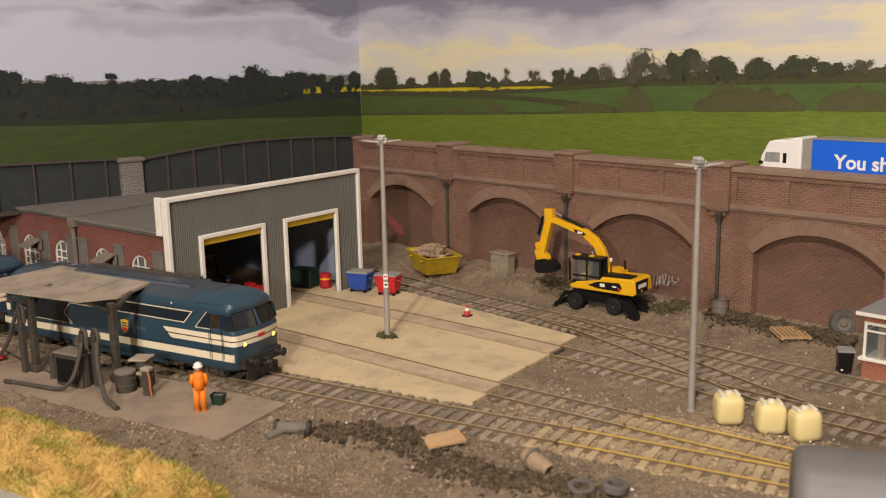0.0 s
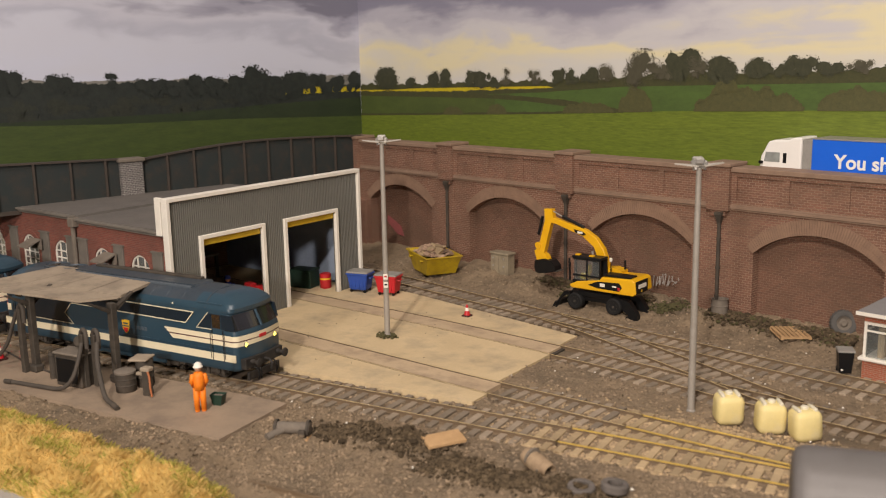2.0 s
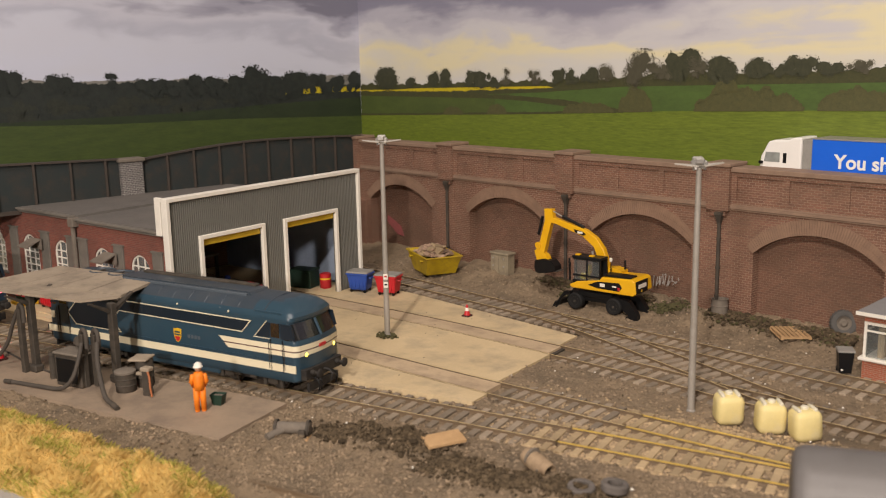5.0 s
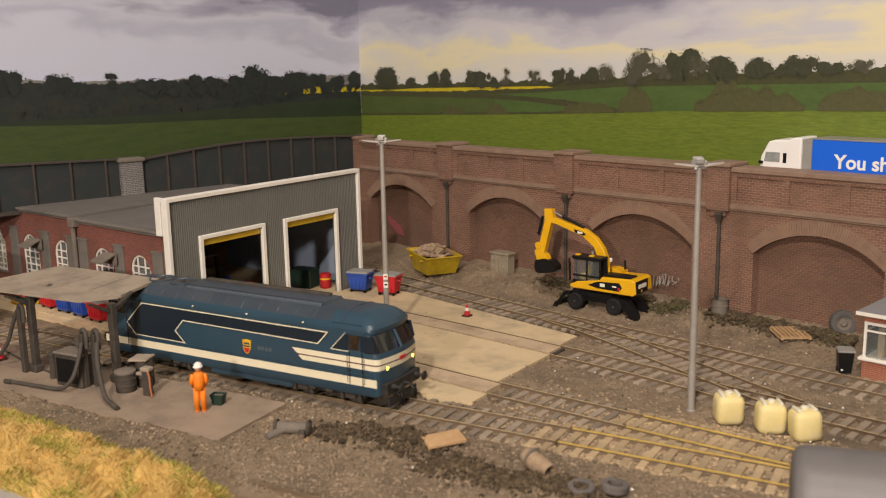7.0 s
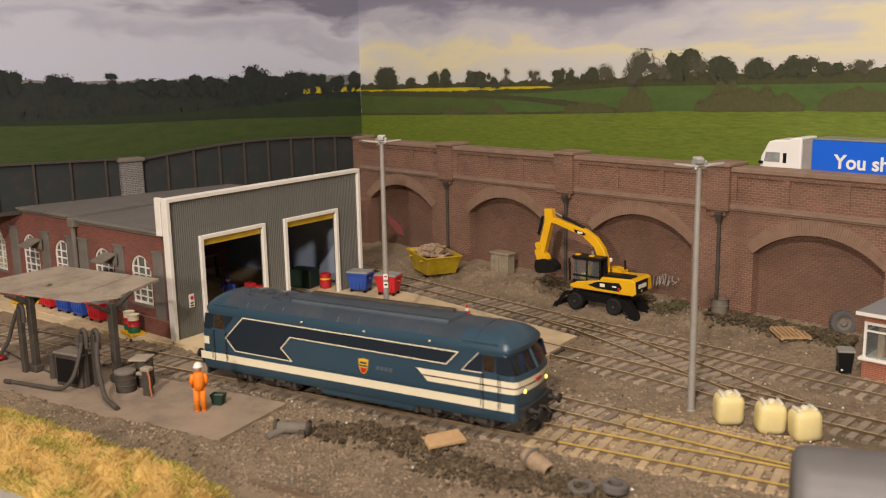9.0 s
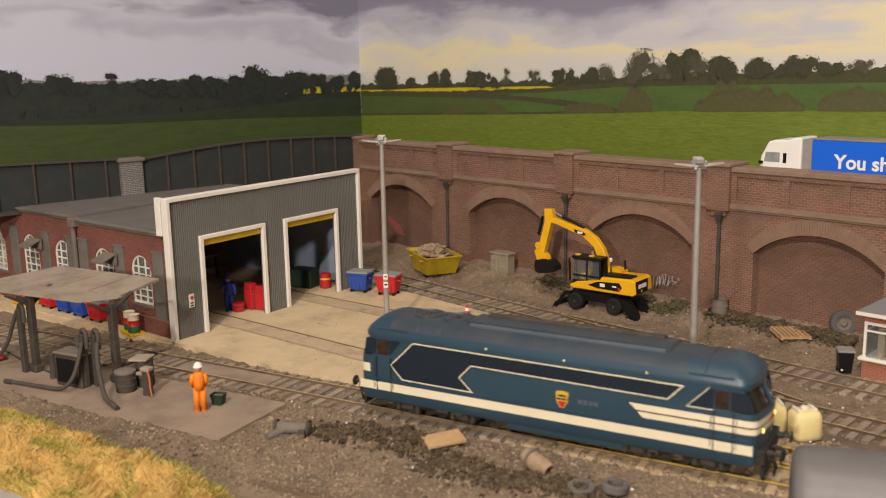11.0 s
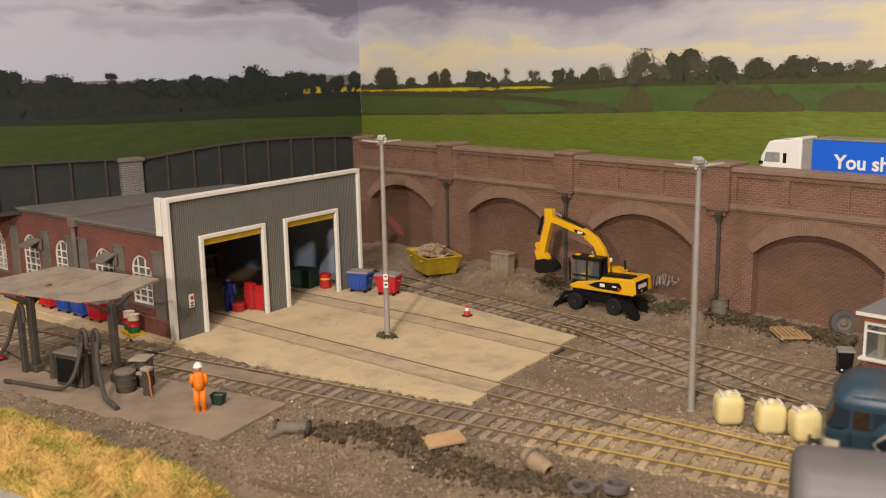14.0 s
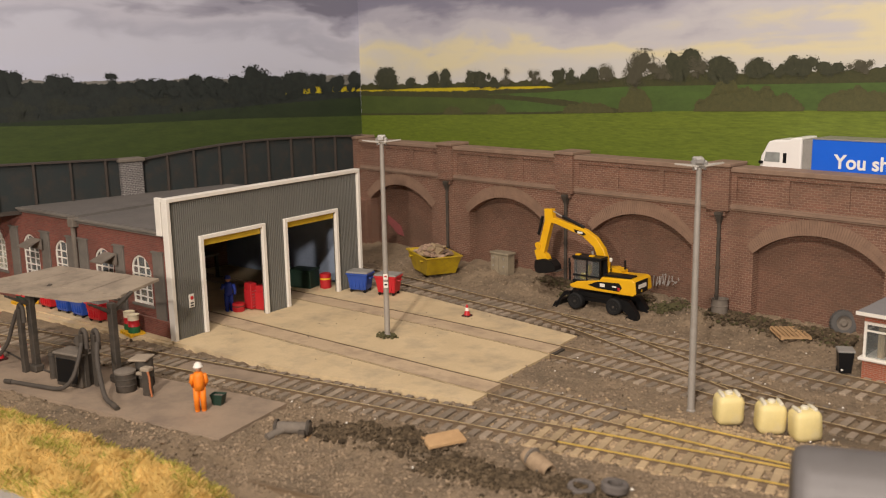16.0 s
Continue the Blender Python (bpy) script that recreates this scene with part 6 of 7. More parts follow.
part("seat", box(box(B(), -12, -6, -8.5, -4, 19.5, 24, 0.6), -7.5, -5.5, -8.5, -4, 23.5, 30, 0.6), mat("seat_yellow", (0.5, 0.36, 0.03), rough=0.8), cb, "yellow seat")
part("mirror", box(B(), -18.6, -17.6, -12.2, -10.6, 28, 31.5, 0.3), BLACK, cb)
# boom, stick, bucket
bm = B()
prism(bm, [(-4, 22.5), (4.2, 24.5), (3.6, 31), (0.0, 40), (-5.5, 46.8), (-14, 51.5), (-38.5, 57.5), (-45.5, 58.0), (-45.5, 54.6), (-37, 53.4), (-16, 46.9), (-7.2, 40.4), (-3.6, 32)], 0.8, 5.2)
boom = part("boom", bm, PLANT_YELLOW, ex, "yellow cranked boom")
bmod = boom.modifiers.new("bevel", "BEVEL")
bmod.width, bmod.segments, bmod.limit_method = 0.0004, 2, "ANGLE"
part("badge", prism(B(), [(-22.5, 51.4), (-21.5, 49.4), (-15, 47.6), (-13, 48.6), (-15.5, 50.2)], 0.2, 0.6), BLACK, boom)
part("logo_bar", box(B(), -19.5, -15.5, 0.0, 0.3, 48.8, 50.2), WHITE, boom)
bm = B()
prism(bm, [(-46.5, 63.2), (-40.5, 63.5), (-39.2, 57.0), (-41.5, 52.0), (-46.8, 31.5), (-52.5, 31.5), (-50.5, 38), (-46.0, 55)], 0.9, 5.1)
stick = part("stick", bm, PLANT_YELLOW, ex, "yellow dipper stick")
part("ram", tube(B(), [(-41.0, 3, 62.0), (-32.5, 3, 58.4)], 0.45, 8), METAL, boom, "bright ram rod", True)
part("ram_cylinder", tube(B(), [(-33.0, 3, 58.8), (-16.0, 3, 52.8)], 1.1, 10), BLACK, boom, smooth=True)
part("ram_cylinder", tube(B(), [(-49.0, 3, 57.5), (-52.4, 3, 44.5)], 1.1, 10), BLACK, stick, smooth=True)
part("ram_cylinder", tube(B(), [(-6.0, -0.6, 27.0), (-7.2, -0.6, 38.0)], 0.8, 10), METAL, boom, smooth=True)
bm = B()
lathe(bm, [(2.4, -2.6), (2.4, 2.6)], 14, turn(90, 0, 0, -51.5, 3, 37.0))
prism(bm, [(-54.5, 33), (-52.0, 35), (-45, 31), (-43, 28), (-46, 25.5), (-52.5, 26.5)], 0.8, 5.2)
part("quick_hitch", bm, PLANT_YELLOW, stick, "yellow linkage")
bm = B()
prism(bm, [(-53.0, 26.5), (-53.5, 22.0), (-52.5, 18.5), (-50, 17.6), (-43, 18.6), (-36, 20.6), (-36.5, 24.0), (-40, 27.6), (-46, 28.3)], -1.0, 7.0)
part("bucket", bm, BLACK, stick, "black digging bucket")
for k in range(5):
    part("tooth", box(B(), -37.0, -34.8, -0.8 + 1.7 * k, 0.2 + 1.7 * k, 20.2, 20.9, 0.1), DARK_METAL, stick)
for x, z in ((7.5, 30.0), (13, 27.5)):
    part("work_lamp", lathe(B(), [(0.9, 0), (1.1, 1.6), (0.6, 2.4)], 12, turn(x=x, y=-2.0, z=z + 3.0)) if x < 10 else box(B(), 13, 14, 6, 7, 27, 33), WHITE if x < 10 else BLACK, up_)
part("lamp_stalk", tube(B(), [(7.5, -2.0, 25.4), (7.5, -2.0, 33.2)], 0.35, 6), BLACK, up_)


# ---- wheelie bin ----
wb = thing("wheelie_bin", at(334.6, 152.5, -1.6, 0, 0, 24) @ Matrix.Scale(0.86, 4), "black wheelie bin with a grey lid beside the hut", "bin")
bm = B()
hollow(bm, [(-3.4, -3.2), (3.4, -3.2), (3.4, 3.4), (-3.4, 3.4)], [(-4.4, -4.2), (4.4, -4.2), (4.4, 4.0), (-4.4, 4.0)], 0.6, 13.6, 0.4)
part("tub", bm, BLACK, wb)
bm = B()
prism(bm, [(-4.9, 13.5), (4.9, 13.5), (4.6, 14.8), (-4.6, 14.8)], -4.8, 4.6)
part("lid", bm, BIN_GREY, wb, "grey lid")
for s in (-1, 1):
    part("wheel", lathe(B(), [(0.5, -0.5), (1.4, -0.5), (1.4, 0.5), (0.5, 0.5)], 14, turn(0, 90, 0, s * 3.4, 3.6, 1.4)), RUBBER, wb, smooth=True)
part("text_bar", box(B(), -2.6, -1.4, -3.75, -3.4, 2.0, 3.0), WHITE, wb)

# ---- brick hut with a window ----
hut = thing("brick_hut", at(343.2, 150.5, -2.5, 0, 0, -9), "small red-brick hut with white window and grey flat roof", "hut")
HB = brick_mat("hut_brick", (0.42, 0.1, 0.045), (0.34, 0.085, 0.04), (0.42, 0.3, 0.22), 3.0, 1.0)
part("lower_wall", box(B(), 0, 60, 0, 45, 0, 10.2), HB, hut, "orange-red brick base")
part("upper_wall", box(B(), 0, 60, 0, 45, 29.5, 33.5), HB, hut, "orange-red brick band")
part("back_wall", box(B(), 0.5, 59, 20, 44.5, 10, 30), HB, hut)
part("sill", box(B(), -1.8, 61, -1.8, 20.5, 9.8, 11.4, 0.3), WHITE, hut, "white sill")
wf = part("window_frame", box(B(), 0, 60, 0, 1.2, 28.2, 29.8), WHITE, hut, "white window frame")
for x in (0, 22, 44):
    part("mullion", box(B(), x, x + 1.3, 0.05, 1.25, 11, 28.4), WHITE, wf)
part("transom", box(B(), 0, 60, 0.1, 1.15, 24.6, 25.5), WHITE, wf)
part("side_post", box(B(), 0.02, 1.2, 18.5, 20.2, 11, 28.4), WHITE, wf)
part("transom", box(B(), 0.1, 1.15, 0, 20, 24.6, 25.5), WHITE, wf)
part("pane", box(B(), 1, 59, 0.5, 0.7, 11, 28.4), GLASS, wf, "clear glass pane").visible_shadow = False
part("pane", box(B(), 0.5, 0.7, 1, 19, 11, 28.4), GLASS, wf, "clear glass pane").visible_shadow = False
part("roof", box(B(), -3.2, 64, -3.2, 48, 33.4, 35.2, 0.4), mat("hut_roof", (0.24, 0.235, 0.235), (0.2, 0.195, 0.195), 0.8, size=15, fine=1, bump=0.06), hut, "grey felt roof with pale edge")
part("fascia", box(B(), -3.3, 64, -3.4, -3.0, 33.2, 35.0), WHITE, hut)
part("curtain", box(B(), 6, 9, 3, 12, 11, 28), PALE_STONE, hut, "pale curtain")

# ---- fuelling point: canopy, pumps, hoses ----
can = thing("fuel_canopy", at(0, 0, 0.6), "dusty grey sheet canopy on two posts", "canopy")
for x, y in ((34.3, -64.5), (-17.3, -77.5)):
    bm = B()
    box(bm, x - 2.0, x + 2.0, y - 1.6, y + 1.6, 0, 41.5, 0.3)
    box(bm, x - 3.3, x + 3.3, y - 2.8, y + 2.8, 0, 4.0, 0.8)
    part("post", bm, DARK_METAL, can, "grimy post")
    bm = B()
    prism(bm, [(-14, 44.5), (-1.5, 38.5), (1.5, 38.5), (14, 44.5), (14, 43.6), (2, 36.5), (-2, 36.5), (-14, 43.6)], -1.2, 1.2, turn(0, 0, 98, x, y, 0))
    part("bracket", bm, DARK_METAL, can)


def sheet_between(p, q, r, s, th, n, material, name, parent):
    """A sheet of n boards spanned between the edges p-q and s-r."""
    p, q, r, s = (Vector(v) for v in (p, q, r, s))
    for i in range(n):
        a, b = i / n + 0.004, (i + 1) / n - 0.004
        vs = [p.lerp(q, a), p.lerp(q, b), s.lerp(r, b), s.lerp(r, a)]
        bm = B()
        up, lo = [bm.verts.new(v) for v in vs], [bm.verts.new(v - Vector((0, 0, th))) for v in vs]
        bm.faces.new(up)
        bm.faces.new(lo[::-1])
        for k in range(4):
            bm.faces.new((up[k], lo[k], lo[(k + 1) % 4], up[(k + 1) % 4]))
        part(name, bm, material, parent)


SHEET = mat("dusty_sheet", (0.35, 0.285, 0.21), (0.285, 0.232, 0.172), 0.85, size=14, fine=1, bump=0.06, stains=(0.16, 0.13, 0.1), stain_size=14)
sheet_between((-58, -71.0, 44.2), (31.5, -56.5, 43.2), (25.5, -27.5, 45.6), (-51, -37.5, 46.0), 1.4, 4, SHEET, "roof_sheet", can)
sheet_between((-58, -88.5, 43.8), (22.8, -74.5, 43.4), (31.5, -56.6, 43.0), (-58, -71.2, 44.0), 1.4, 4, SHEET, "roof_sheet", can)
part("gutter", tube(B(), [(-58, -71.5, 42.2), (31, -57, 41.2)], 1.0, 8), DARK_METAL, can, smooth=True)

pump = thing("fuel_pump_cabinet", at(19.5, -78.5, 0.6, 0, 0, 9), "grimy dark metal fuel pump cabinet", "pump")
part("body", box(B(), -9, 9, -4.5, 5.5, 0, 16.5, 0.5), DARK_METAL, pump)
part("lid", box(B(), -9.6, 9.6, -5.1, 6.1, 16.3, 17.6, 0.4), DIRT_GREY, pump)
part("panel", box(B(), -7.5, 6.5, -4.9, -4.4, 2, 14.5, 0.2), BLACK, pump)
gauge = part("gauge", lathe(B(), [(2.6, -0.7), (2.6, 0.7), (2.0, 0.8)], 18, turn(80, 0, 10, 1.0, 3.0, 22.0)), DARK_METAL, pump, "round dial", True)
part("gauge_stem", tube(B(), [(1.0, 3.0, 17), (1.0, 3.0, 20)], 0.6, 8), DARK_METAL, pump)
sp = thing("bollard", at(1.3, -79.3, 0.6), "short grimy iron bollard", "bollard", "bollards")
part("shaft", lathe(B(), [(1.9, 0), (1.9, 12.2), (2.2, 12.4), (2.2, 13.4), (1.2, 14)], 14), DARK_METAL, sp, smooth=True)


def barrel(x, y, r, h, label, cover):
    t = thing("waste_barrel", at(x, y, 0.6), label, "barrel", "waste barrels")
    part("shell", lathe(B(), [(r * 0.95, 0), (r, 0.4), (r, h * 0.33), (r * 1.05, h * 0.36), (r, h * 0.39), (r, h * 0.66), (r * 1.05, h * 0.69), (r, h * 0.72), (r, h)], 22), DARK_METAL, t, smooth=True)
    if cover == "sack":
        bm = B()
        box(bm, -r * 1.2, r * 1.15, -r * 1.0, r * 1.05, h, h + 1.2, 0.5, turn(4, -3, 20), 2)
        part("cover", bm, SHEET, t, "folded tan sheet")
    else:
        part("lid", lathe(B(), [(r * 1.06, h - 0.2), (r * 1.06, h + 0.8), (r * 0.8, h + 1.4), (0.3, h + 1.7)], 22), DIRT_GREY, t, "dusty lid", True)


barrel(49.5, -70.5, 5.0, 9.6, "grimy squat waste barrel with dusty lid", "lid")
barrel(51.0, -60.0, 4.4, 14.0, "dark waste barrel covered by a folded sheet", "sack")
pp = thing("fuel_dispenser", at(64.5, -68.8, 0.6, 0, 0, 15), "small grimy fuel dispenser with an orange hose", "pump")
part("body", box(B(), -2.0, 2.0, -1.8, 1.8, 0, 12.5, 0.4), DARK_METAL, pp)
part("head", box(B(), -2.6, 2.6, -2.2, 2.2, 12.3, 14.4, 0.5), SHEET, pp)
part("arm", box(B(), -6.0, -2.0, -1.2, 1.2, 9.8, 11.4, 0.4), SHEET, pp)
part("orange_hose", tube(B(), [(1.5, -1.6, 13.4), (3.2, -2.4, 10), (3.4, -2.6, 5), (4.4, -3, 0.6)], 0.5, 8), mat("orange_hose", (0.42, 0.14, 0.05), rough=0.6), pp, "orange hose", True)


def bezier(pts, n=10):
    pts = [Vector(p) for p in pts]
    out = []
    for i in range(len(pts) - 1):
        a, b = pts[max(i - 1, 0)], pts[i]
        c, d = pts[i + 1], pts[min(i + 2, len(pts) - 1)]
        for k in range(n):
            t = k / n
            out.append(0.5 * ((2 * b) + (c - a) * t + (2 * a - 5 * b + 4 * c - d) * t * t + (3 * b - a - 3 * c + d) * t ** 3))
    return out + [pts[-1]]


def hose_stand(x, y, h, label):
    t = thing("hose_stand", at(x, y, 0.6), label, "hose stand", "hose stands")
    part("upright", box(B(), -1.6, 1.6, -1.4, 1.4, 0, h - 2, 0.3), DARK_METAL, t)
    part("crook", tube(B(), bezier([(-1, 0, h - 8), (-1, 0, h - 2), (1.2, 0, h + 0.5), (3.2, 0, h - 2), (3.2, 0, h - 9)], 6), 1.1, 10), HOSE, t, smooth=True)
    return t


def hose(pts, r, label):
    t = thing("fuel_hose", at(0, 0, 0), label, "hose", "fuel hoses")
    part("tube", tube(B(), bezier(pts), r, 10), HOSE, t, smooth=True)
    end = Vector(pts[-1])
    d = (end - Vector(pts[-2])).normalized()
    part("nozzle", tube(B(), [end - d * 0.5, end + d * 4.0], [r * 1.25, r * 1.1], 12), DARK_METAL, t, smooth=True)


hose_stand(-21.0, -81.6, 36.5, "grimy hose stand with hooked pipe by the canopy")
hose_stand(27.5, -78.0, 29.5, "grimy hose stand with hooked pipe beside the pump")
hose_stand(31.5, -74.0, 29.0, "grimy hose stand with hooked pipe beside the pump")
hose([(-22.0, -82.6, 34), (-26, -83.5, 26), (-32, -85, 14), (-44, -88, 4.5), (-70, -92, 1.8)], 1.05, "black fuel hose hanging from its stand")
hose([(29, -79.6, 24), (30.5, -83, 17), (30, -87, 8.0), (24, -90, 2.6), (10, -93, 1.9), (-4, -95.5, 1.8), (-9, -97.0, 1.9)], 1.05, "long dusty fuel hose trailing over the slab")
hose([(35, -75, 24), (40, -79, 16), (49, -84, 9), (57, -87.5, 3.5), (66, -89.5, 2.0)], 1.15, "dusty fuel hose with nozzle on the slab")
hose([(-180, -73, 1.4), (-90, -66, 1.3), (-30, -74, 1.3), (-8, -76, 1.3)], 0.5, "thin black cable across the slab")

# ---- figurines: each one plain painted mesh ----
def figurine(m, label, coat_mat, arms, lean=0):
    bm = B()
    for s in (-1, 1):
        tube(bm, [(s * 1.5, 0.0, 0.9), (s * 1.5, 0.1, 6), (s * 1.3, 0, 11.5)], [1.25, 1.4, 1.65], 12)
        box(bm, s * 1.5 - 1.0, s * 1.5 + 1.0, -2.2, 1.2, 0, 1.1, 0.35)
    tube(bm, [(0, 0, 10.8), (0, 0, 13.5), (0, 0, 17.4), (0, 0, 18.8), (0, 0, 19.6)], [2.55, 2.5, 2.8, 2.1, 1.0], 14)
    for pts in arms:
        tube(bm, pts, [1.15, 1.05, 0.85], 10)
    n0 = len(bm.faces)
    lathe(bm, [(0.6, 19.2), (1.3, 19.9), (1.75, 21.2), (1.7, 21.6)], 16)
    n1 = len(bm.faces)
    lathe(bm, [(2.3, 21.5), (2.25, 21.8), (1.95, 22.0), (1.75, 23.0), (1.0, 23.7), (0.2, 23.9)], 16)
    bmesh.ops.scale(bm, vec=(MM, MM, MM), verts=bm.verts)
    bmesh.ops.recalc_face_normals(bm, faces=bm.faces)
    for i, f in enumerate(bm.faces):
        f.smooth = True
        f.material_index = 1 if n0 <= i < n1 else (2 if i >= n1 else 0)
    me = bpy.data.meshes.new("figurine")
    bm.to_mesh(me)
    bm.free()
    for mt in (coat_mat, SKIN, WHITE if coat_mat is ORANGE else BLUE_OVERALL):
        me.materials.append(mt)
    ob = new("figurine", me)
    ob.matrix_basis = m
    return tagged(ob, label, "figurine", "figurines")


figurine(at(103.6, -69.4, 0.6, 0, 0, 231), "painted model worker in orange overalls with white helmet", ORANGE,
         (((-2.5, 0, 18.0), (-3.4, -0.2, 14.4), (-2.6, -2.2, 11.8)), ((2.5, 0, 18.0), (3.4, -0.2, 14.4), (2.6, -2.2, 11.8))))
figurine(at(-26, 64.5, 0.0, 0, 0, 60), "painted model worker in blue overalls inside the shed", BLUE_OVERALL,
         (((-3.2, 0, 17.6), (-4.6, -2.5, 16), (-4.0, -5.5, 18)), ((3.2, 0, 17.6), (4.2, -0.3, 14), (3.8, -1.6, 11))))

# ---- green crate beside the worker ----
gb = thing("tool_crate", at(103.5, -58.5, 0.6, 0, 0, 20) @ Matrix.Scale(0.82, 4), "small dark green crate on the slab", "crate")
bm = B()
hollow(bm, [(-2.6, -2.2), (2.6, -2.2), (2.6, 2.2), (-2.6, 2.2)], [(-4.0, -3.0), (4.0, -3.0), (4.0, 3.0), (-4.0, 3.0)], 0, 6.4, 0.4)
part("tub", bm, DARK_GREEN, gb)
part("contents", box(B(), -3.4, 3.4, -2.5, 2.5, 4.6, 5.4, 0.3), DIRT_GREY, gb)


# ---- inside the shed ----
def tool_chest(m, label):
    t = thing("tool_chest", m, label, "tool chest", "tool chests")
    part("body", box(B(), -5, 5, -3.5, 3.5, 0.8, 17, 0.3), RED, t)
    part("top_box", box(B(), -4.6, 4.6, -3.2, 3.2, 17, 22.5, 0.4), RED, t)
    for k in range(6):
        d_ = part("drawer", box(B(), 4.9, 5.3, -3.1, 3.1, 1.6 + 2.6 * k, 3.8 + 2.6 * k, 0.1), RED, t)
        part("pull", box(B(), 5.2, 5.6, -2.4, 2.4, 3.2 + 2.6 * k, 3.5 + 2.6 * k), METAL, d_)
    return t


tool_chest(at(-17.5, 76.0, 0, 0, 0, -8) @ Matrix.Scale(0.78, 4), "red steel tool chest inside the shed door")
tool_chest(at(-9.5, 78.0, 0, 0, 0, 6) @ Matrix.Scale(0.72, 4), "red steel tool chest inside the shed door")
for x, y, h, mt, lb in ((-16.0, 146, 10.5, RED, "red oil drum inside the far shed door"), (-20.5, 67.5, 5.5, RED, "squat red drum inside the shed"), (-100, 92, 22, BLUE_OVERALL, "tall dark blue drum in the shed")):
    d_ = thing("shed_drum", at(x, y, 0), lb, "drum")
    part("shell", lathe(B(), [(3.8, 0), (4.0, 0.4), (4.0, h * 0.5), (4.3, h * 0.52), (4.0, h * 0.54), (4.0, h - 0.3), (3.6, h), (0.5, h)], 22), mt, d_, smooth=True)
    part("label_band", lathe(B(), [(4.08, h * 0.6), (4.08, h * 0.72)], 22), YELLOW if x == -16.0 else DARK_METAL, d_, smooth=True)
gx = thing("storage_crate", at(-32, 141, 0, 0, 0, 10), "dark green storage crate inside the shed", "crate")
part("body", box(B(), -9, 9, -6, 6, 0, 12, 0.5), DARK_GREEN, gx)
part("lid", box(B(), -9.4, 9.4, -6.4, 6.4, 12, 13.2, 0.3), DARK_GREEN, gx)
bench = thing("workbench", at(-120, 80, 0), "grey workbench along the shed's end wall", "workbench")
part("worktop", box(B(), -12, 12, -50, 50, 17, 18.5, 0.3), DIRT_GREY, bench)
for x in (-10, 10):
    for y in (-48, 0, 48):
        part("leg", box(B(), x - 1, x + 1, y - 1, y + 1, 0, 17), DARK_METAL, bench)

# ---- lorry on the road ----
lorry = thing("lorry", WALL @ at(355, 24, 84), "white lorry with blue box trailer behind the parapet", "lorry")
cabp = part("cab", prism(B(), [(1.5, 3), (0.3, 8), (1.0, 14.5), (5.5, 23.3), (9, 24.4), (18, 24.8), (21, 26.2), (26, 26.4), (26, 3)], -10, 10), TRUCK_WHITE, lorry, "white cab with roof deflector")
bmod = cabp.modifiers.new("bevel", "BEVEL")
bmod.width, bmod.segments, bmod.limit_method = 0.0009, 3, "ANGLE"
part("side_window", prism(B(), [(3.2, 11.5), (4.2, 17.2), (13.0, 17.2), (13.0, 11.5)], -10.15, -9.8), mat("pale_pane", (0.3, 0.32, 0.3), (0.2, 0.21, 0.2), 0.2, size=4, fine=1, bump=0), cabp, "greyish side window")
part("rear_window", box(B(), 15.0, 17.2, -10.15, -9.8, 11.2, 17.0), BLACK, cabp, "dark slot window")
part("mirror", box(B(), 0.8, 3.4, -12.5, -11.2, 10.2, 12.0, 0.3), BLACK, cabp)
part("side_fairing", box(B(), 26.0, 32.6, -8.6, 8.6, 3, 25.4, 0.5), BIN_GREY, lorry, "grey fairing")
trailer = part("trailer", box(B(), 32.4, 190, -10.2, 10.2, 3.5, 26.2, 0.4), TRUCK_BLUE, lorry, "bright blue box trailer")
part("roof_edge", box(B(), 33.0, 190, -10.5, 10.5, 25.8, 26.6, 0.2), METAL, trailer)
cu = bpy.data.curves.new("lettering", "FONT")
cu.body, cu.size, cu.extrude, cu.offset = "You sh", 0.0109, 0.00012, 0.00026
txt = new("lettering_curve", cu)
bpy.context.view_layer.update()
me = bpy.data.meshes.new_from_object(txt.evaluated_get(bpy.context.evaluated_depsgraph_get()))
bpy.data.objects.remove(txt)
me.materials.clear()
me.materials.append(TRUCK_WHITE)
lt = part("lettering", me, None, trailer, "white rounded lettering", m=at(46.0, -10.4, 10.4, 90, 0, 0))
for x in (8, 60, 150, 170):
    for s in (-1, 1):
        part("wheel", lathe(B(), [(0.8, -1.4), (5.0, -1.4), (5.0, 1.4), (0.8, 1.4)], 20, turn(90, 0, 0, x, s * 8.5, 5.0)), RUBBER, lorry, smooth=True)

# ---- grey van wagon in the foreground ----
wg = thing("wagon", at(372, line_y("front", 372), 0, 0, 0, 17.5), "plain grey wagon with rounded roof on the front track", "wagon")
bm = B()
sect = [(-15.5, 6), (-15.8, 30), (-15.0, 38), (-12.5, 42.5), (-8, 45), (0, 46), (8, 45), (12.5, 42.5), (15.0, 38), (15.8, 30), (15.5, 6)]
rings = []
for x, k in ((0, 0.80), (0.4, 0.88), (1.4, 0.95), (3.2, 0.99), (6, 1.0), (150, 1.0)):
    rings.append([bm.verts.new((x, y * k, 6 + (z - 6) * (0.5 + 0.5 * k))) for y, z in sect])
for a, b in zip(rings, rings[1:]):
    for i in range(len(sect) - 1):
        bm.faces.new((a[i], a[i + 1], b[i + 1], b[i]))
    bm.faces.new((a[-1], a[0], b[0], b[-1]))
bm.faces.new(rings[0])
bm.faces.new(rings[-1])
part("body", bm, GREY_SIDE, wg, "blurred plain grey body", True)
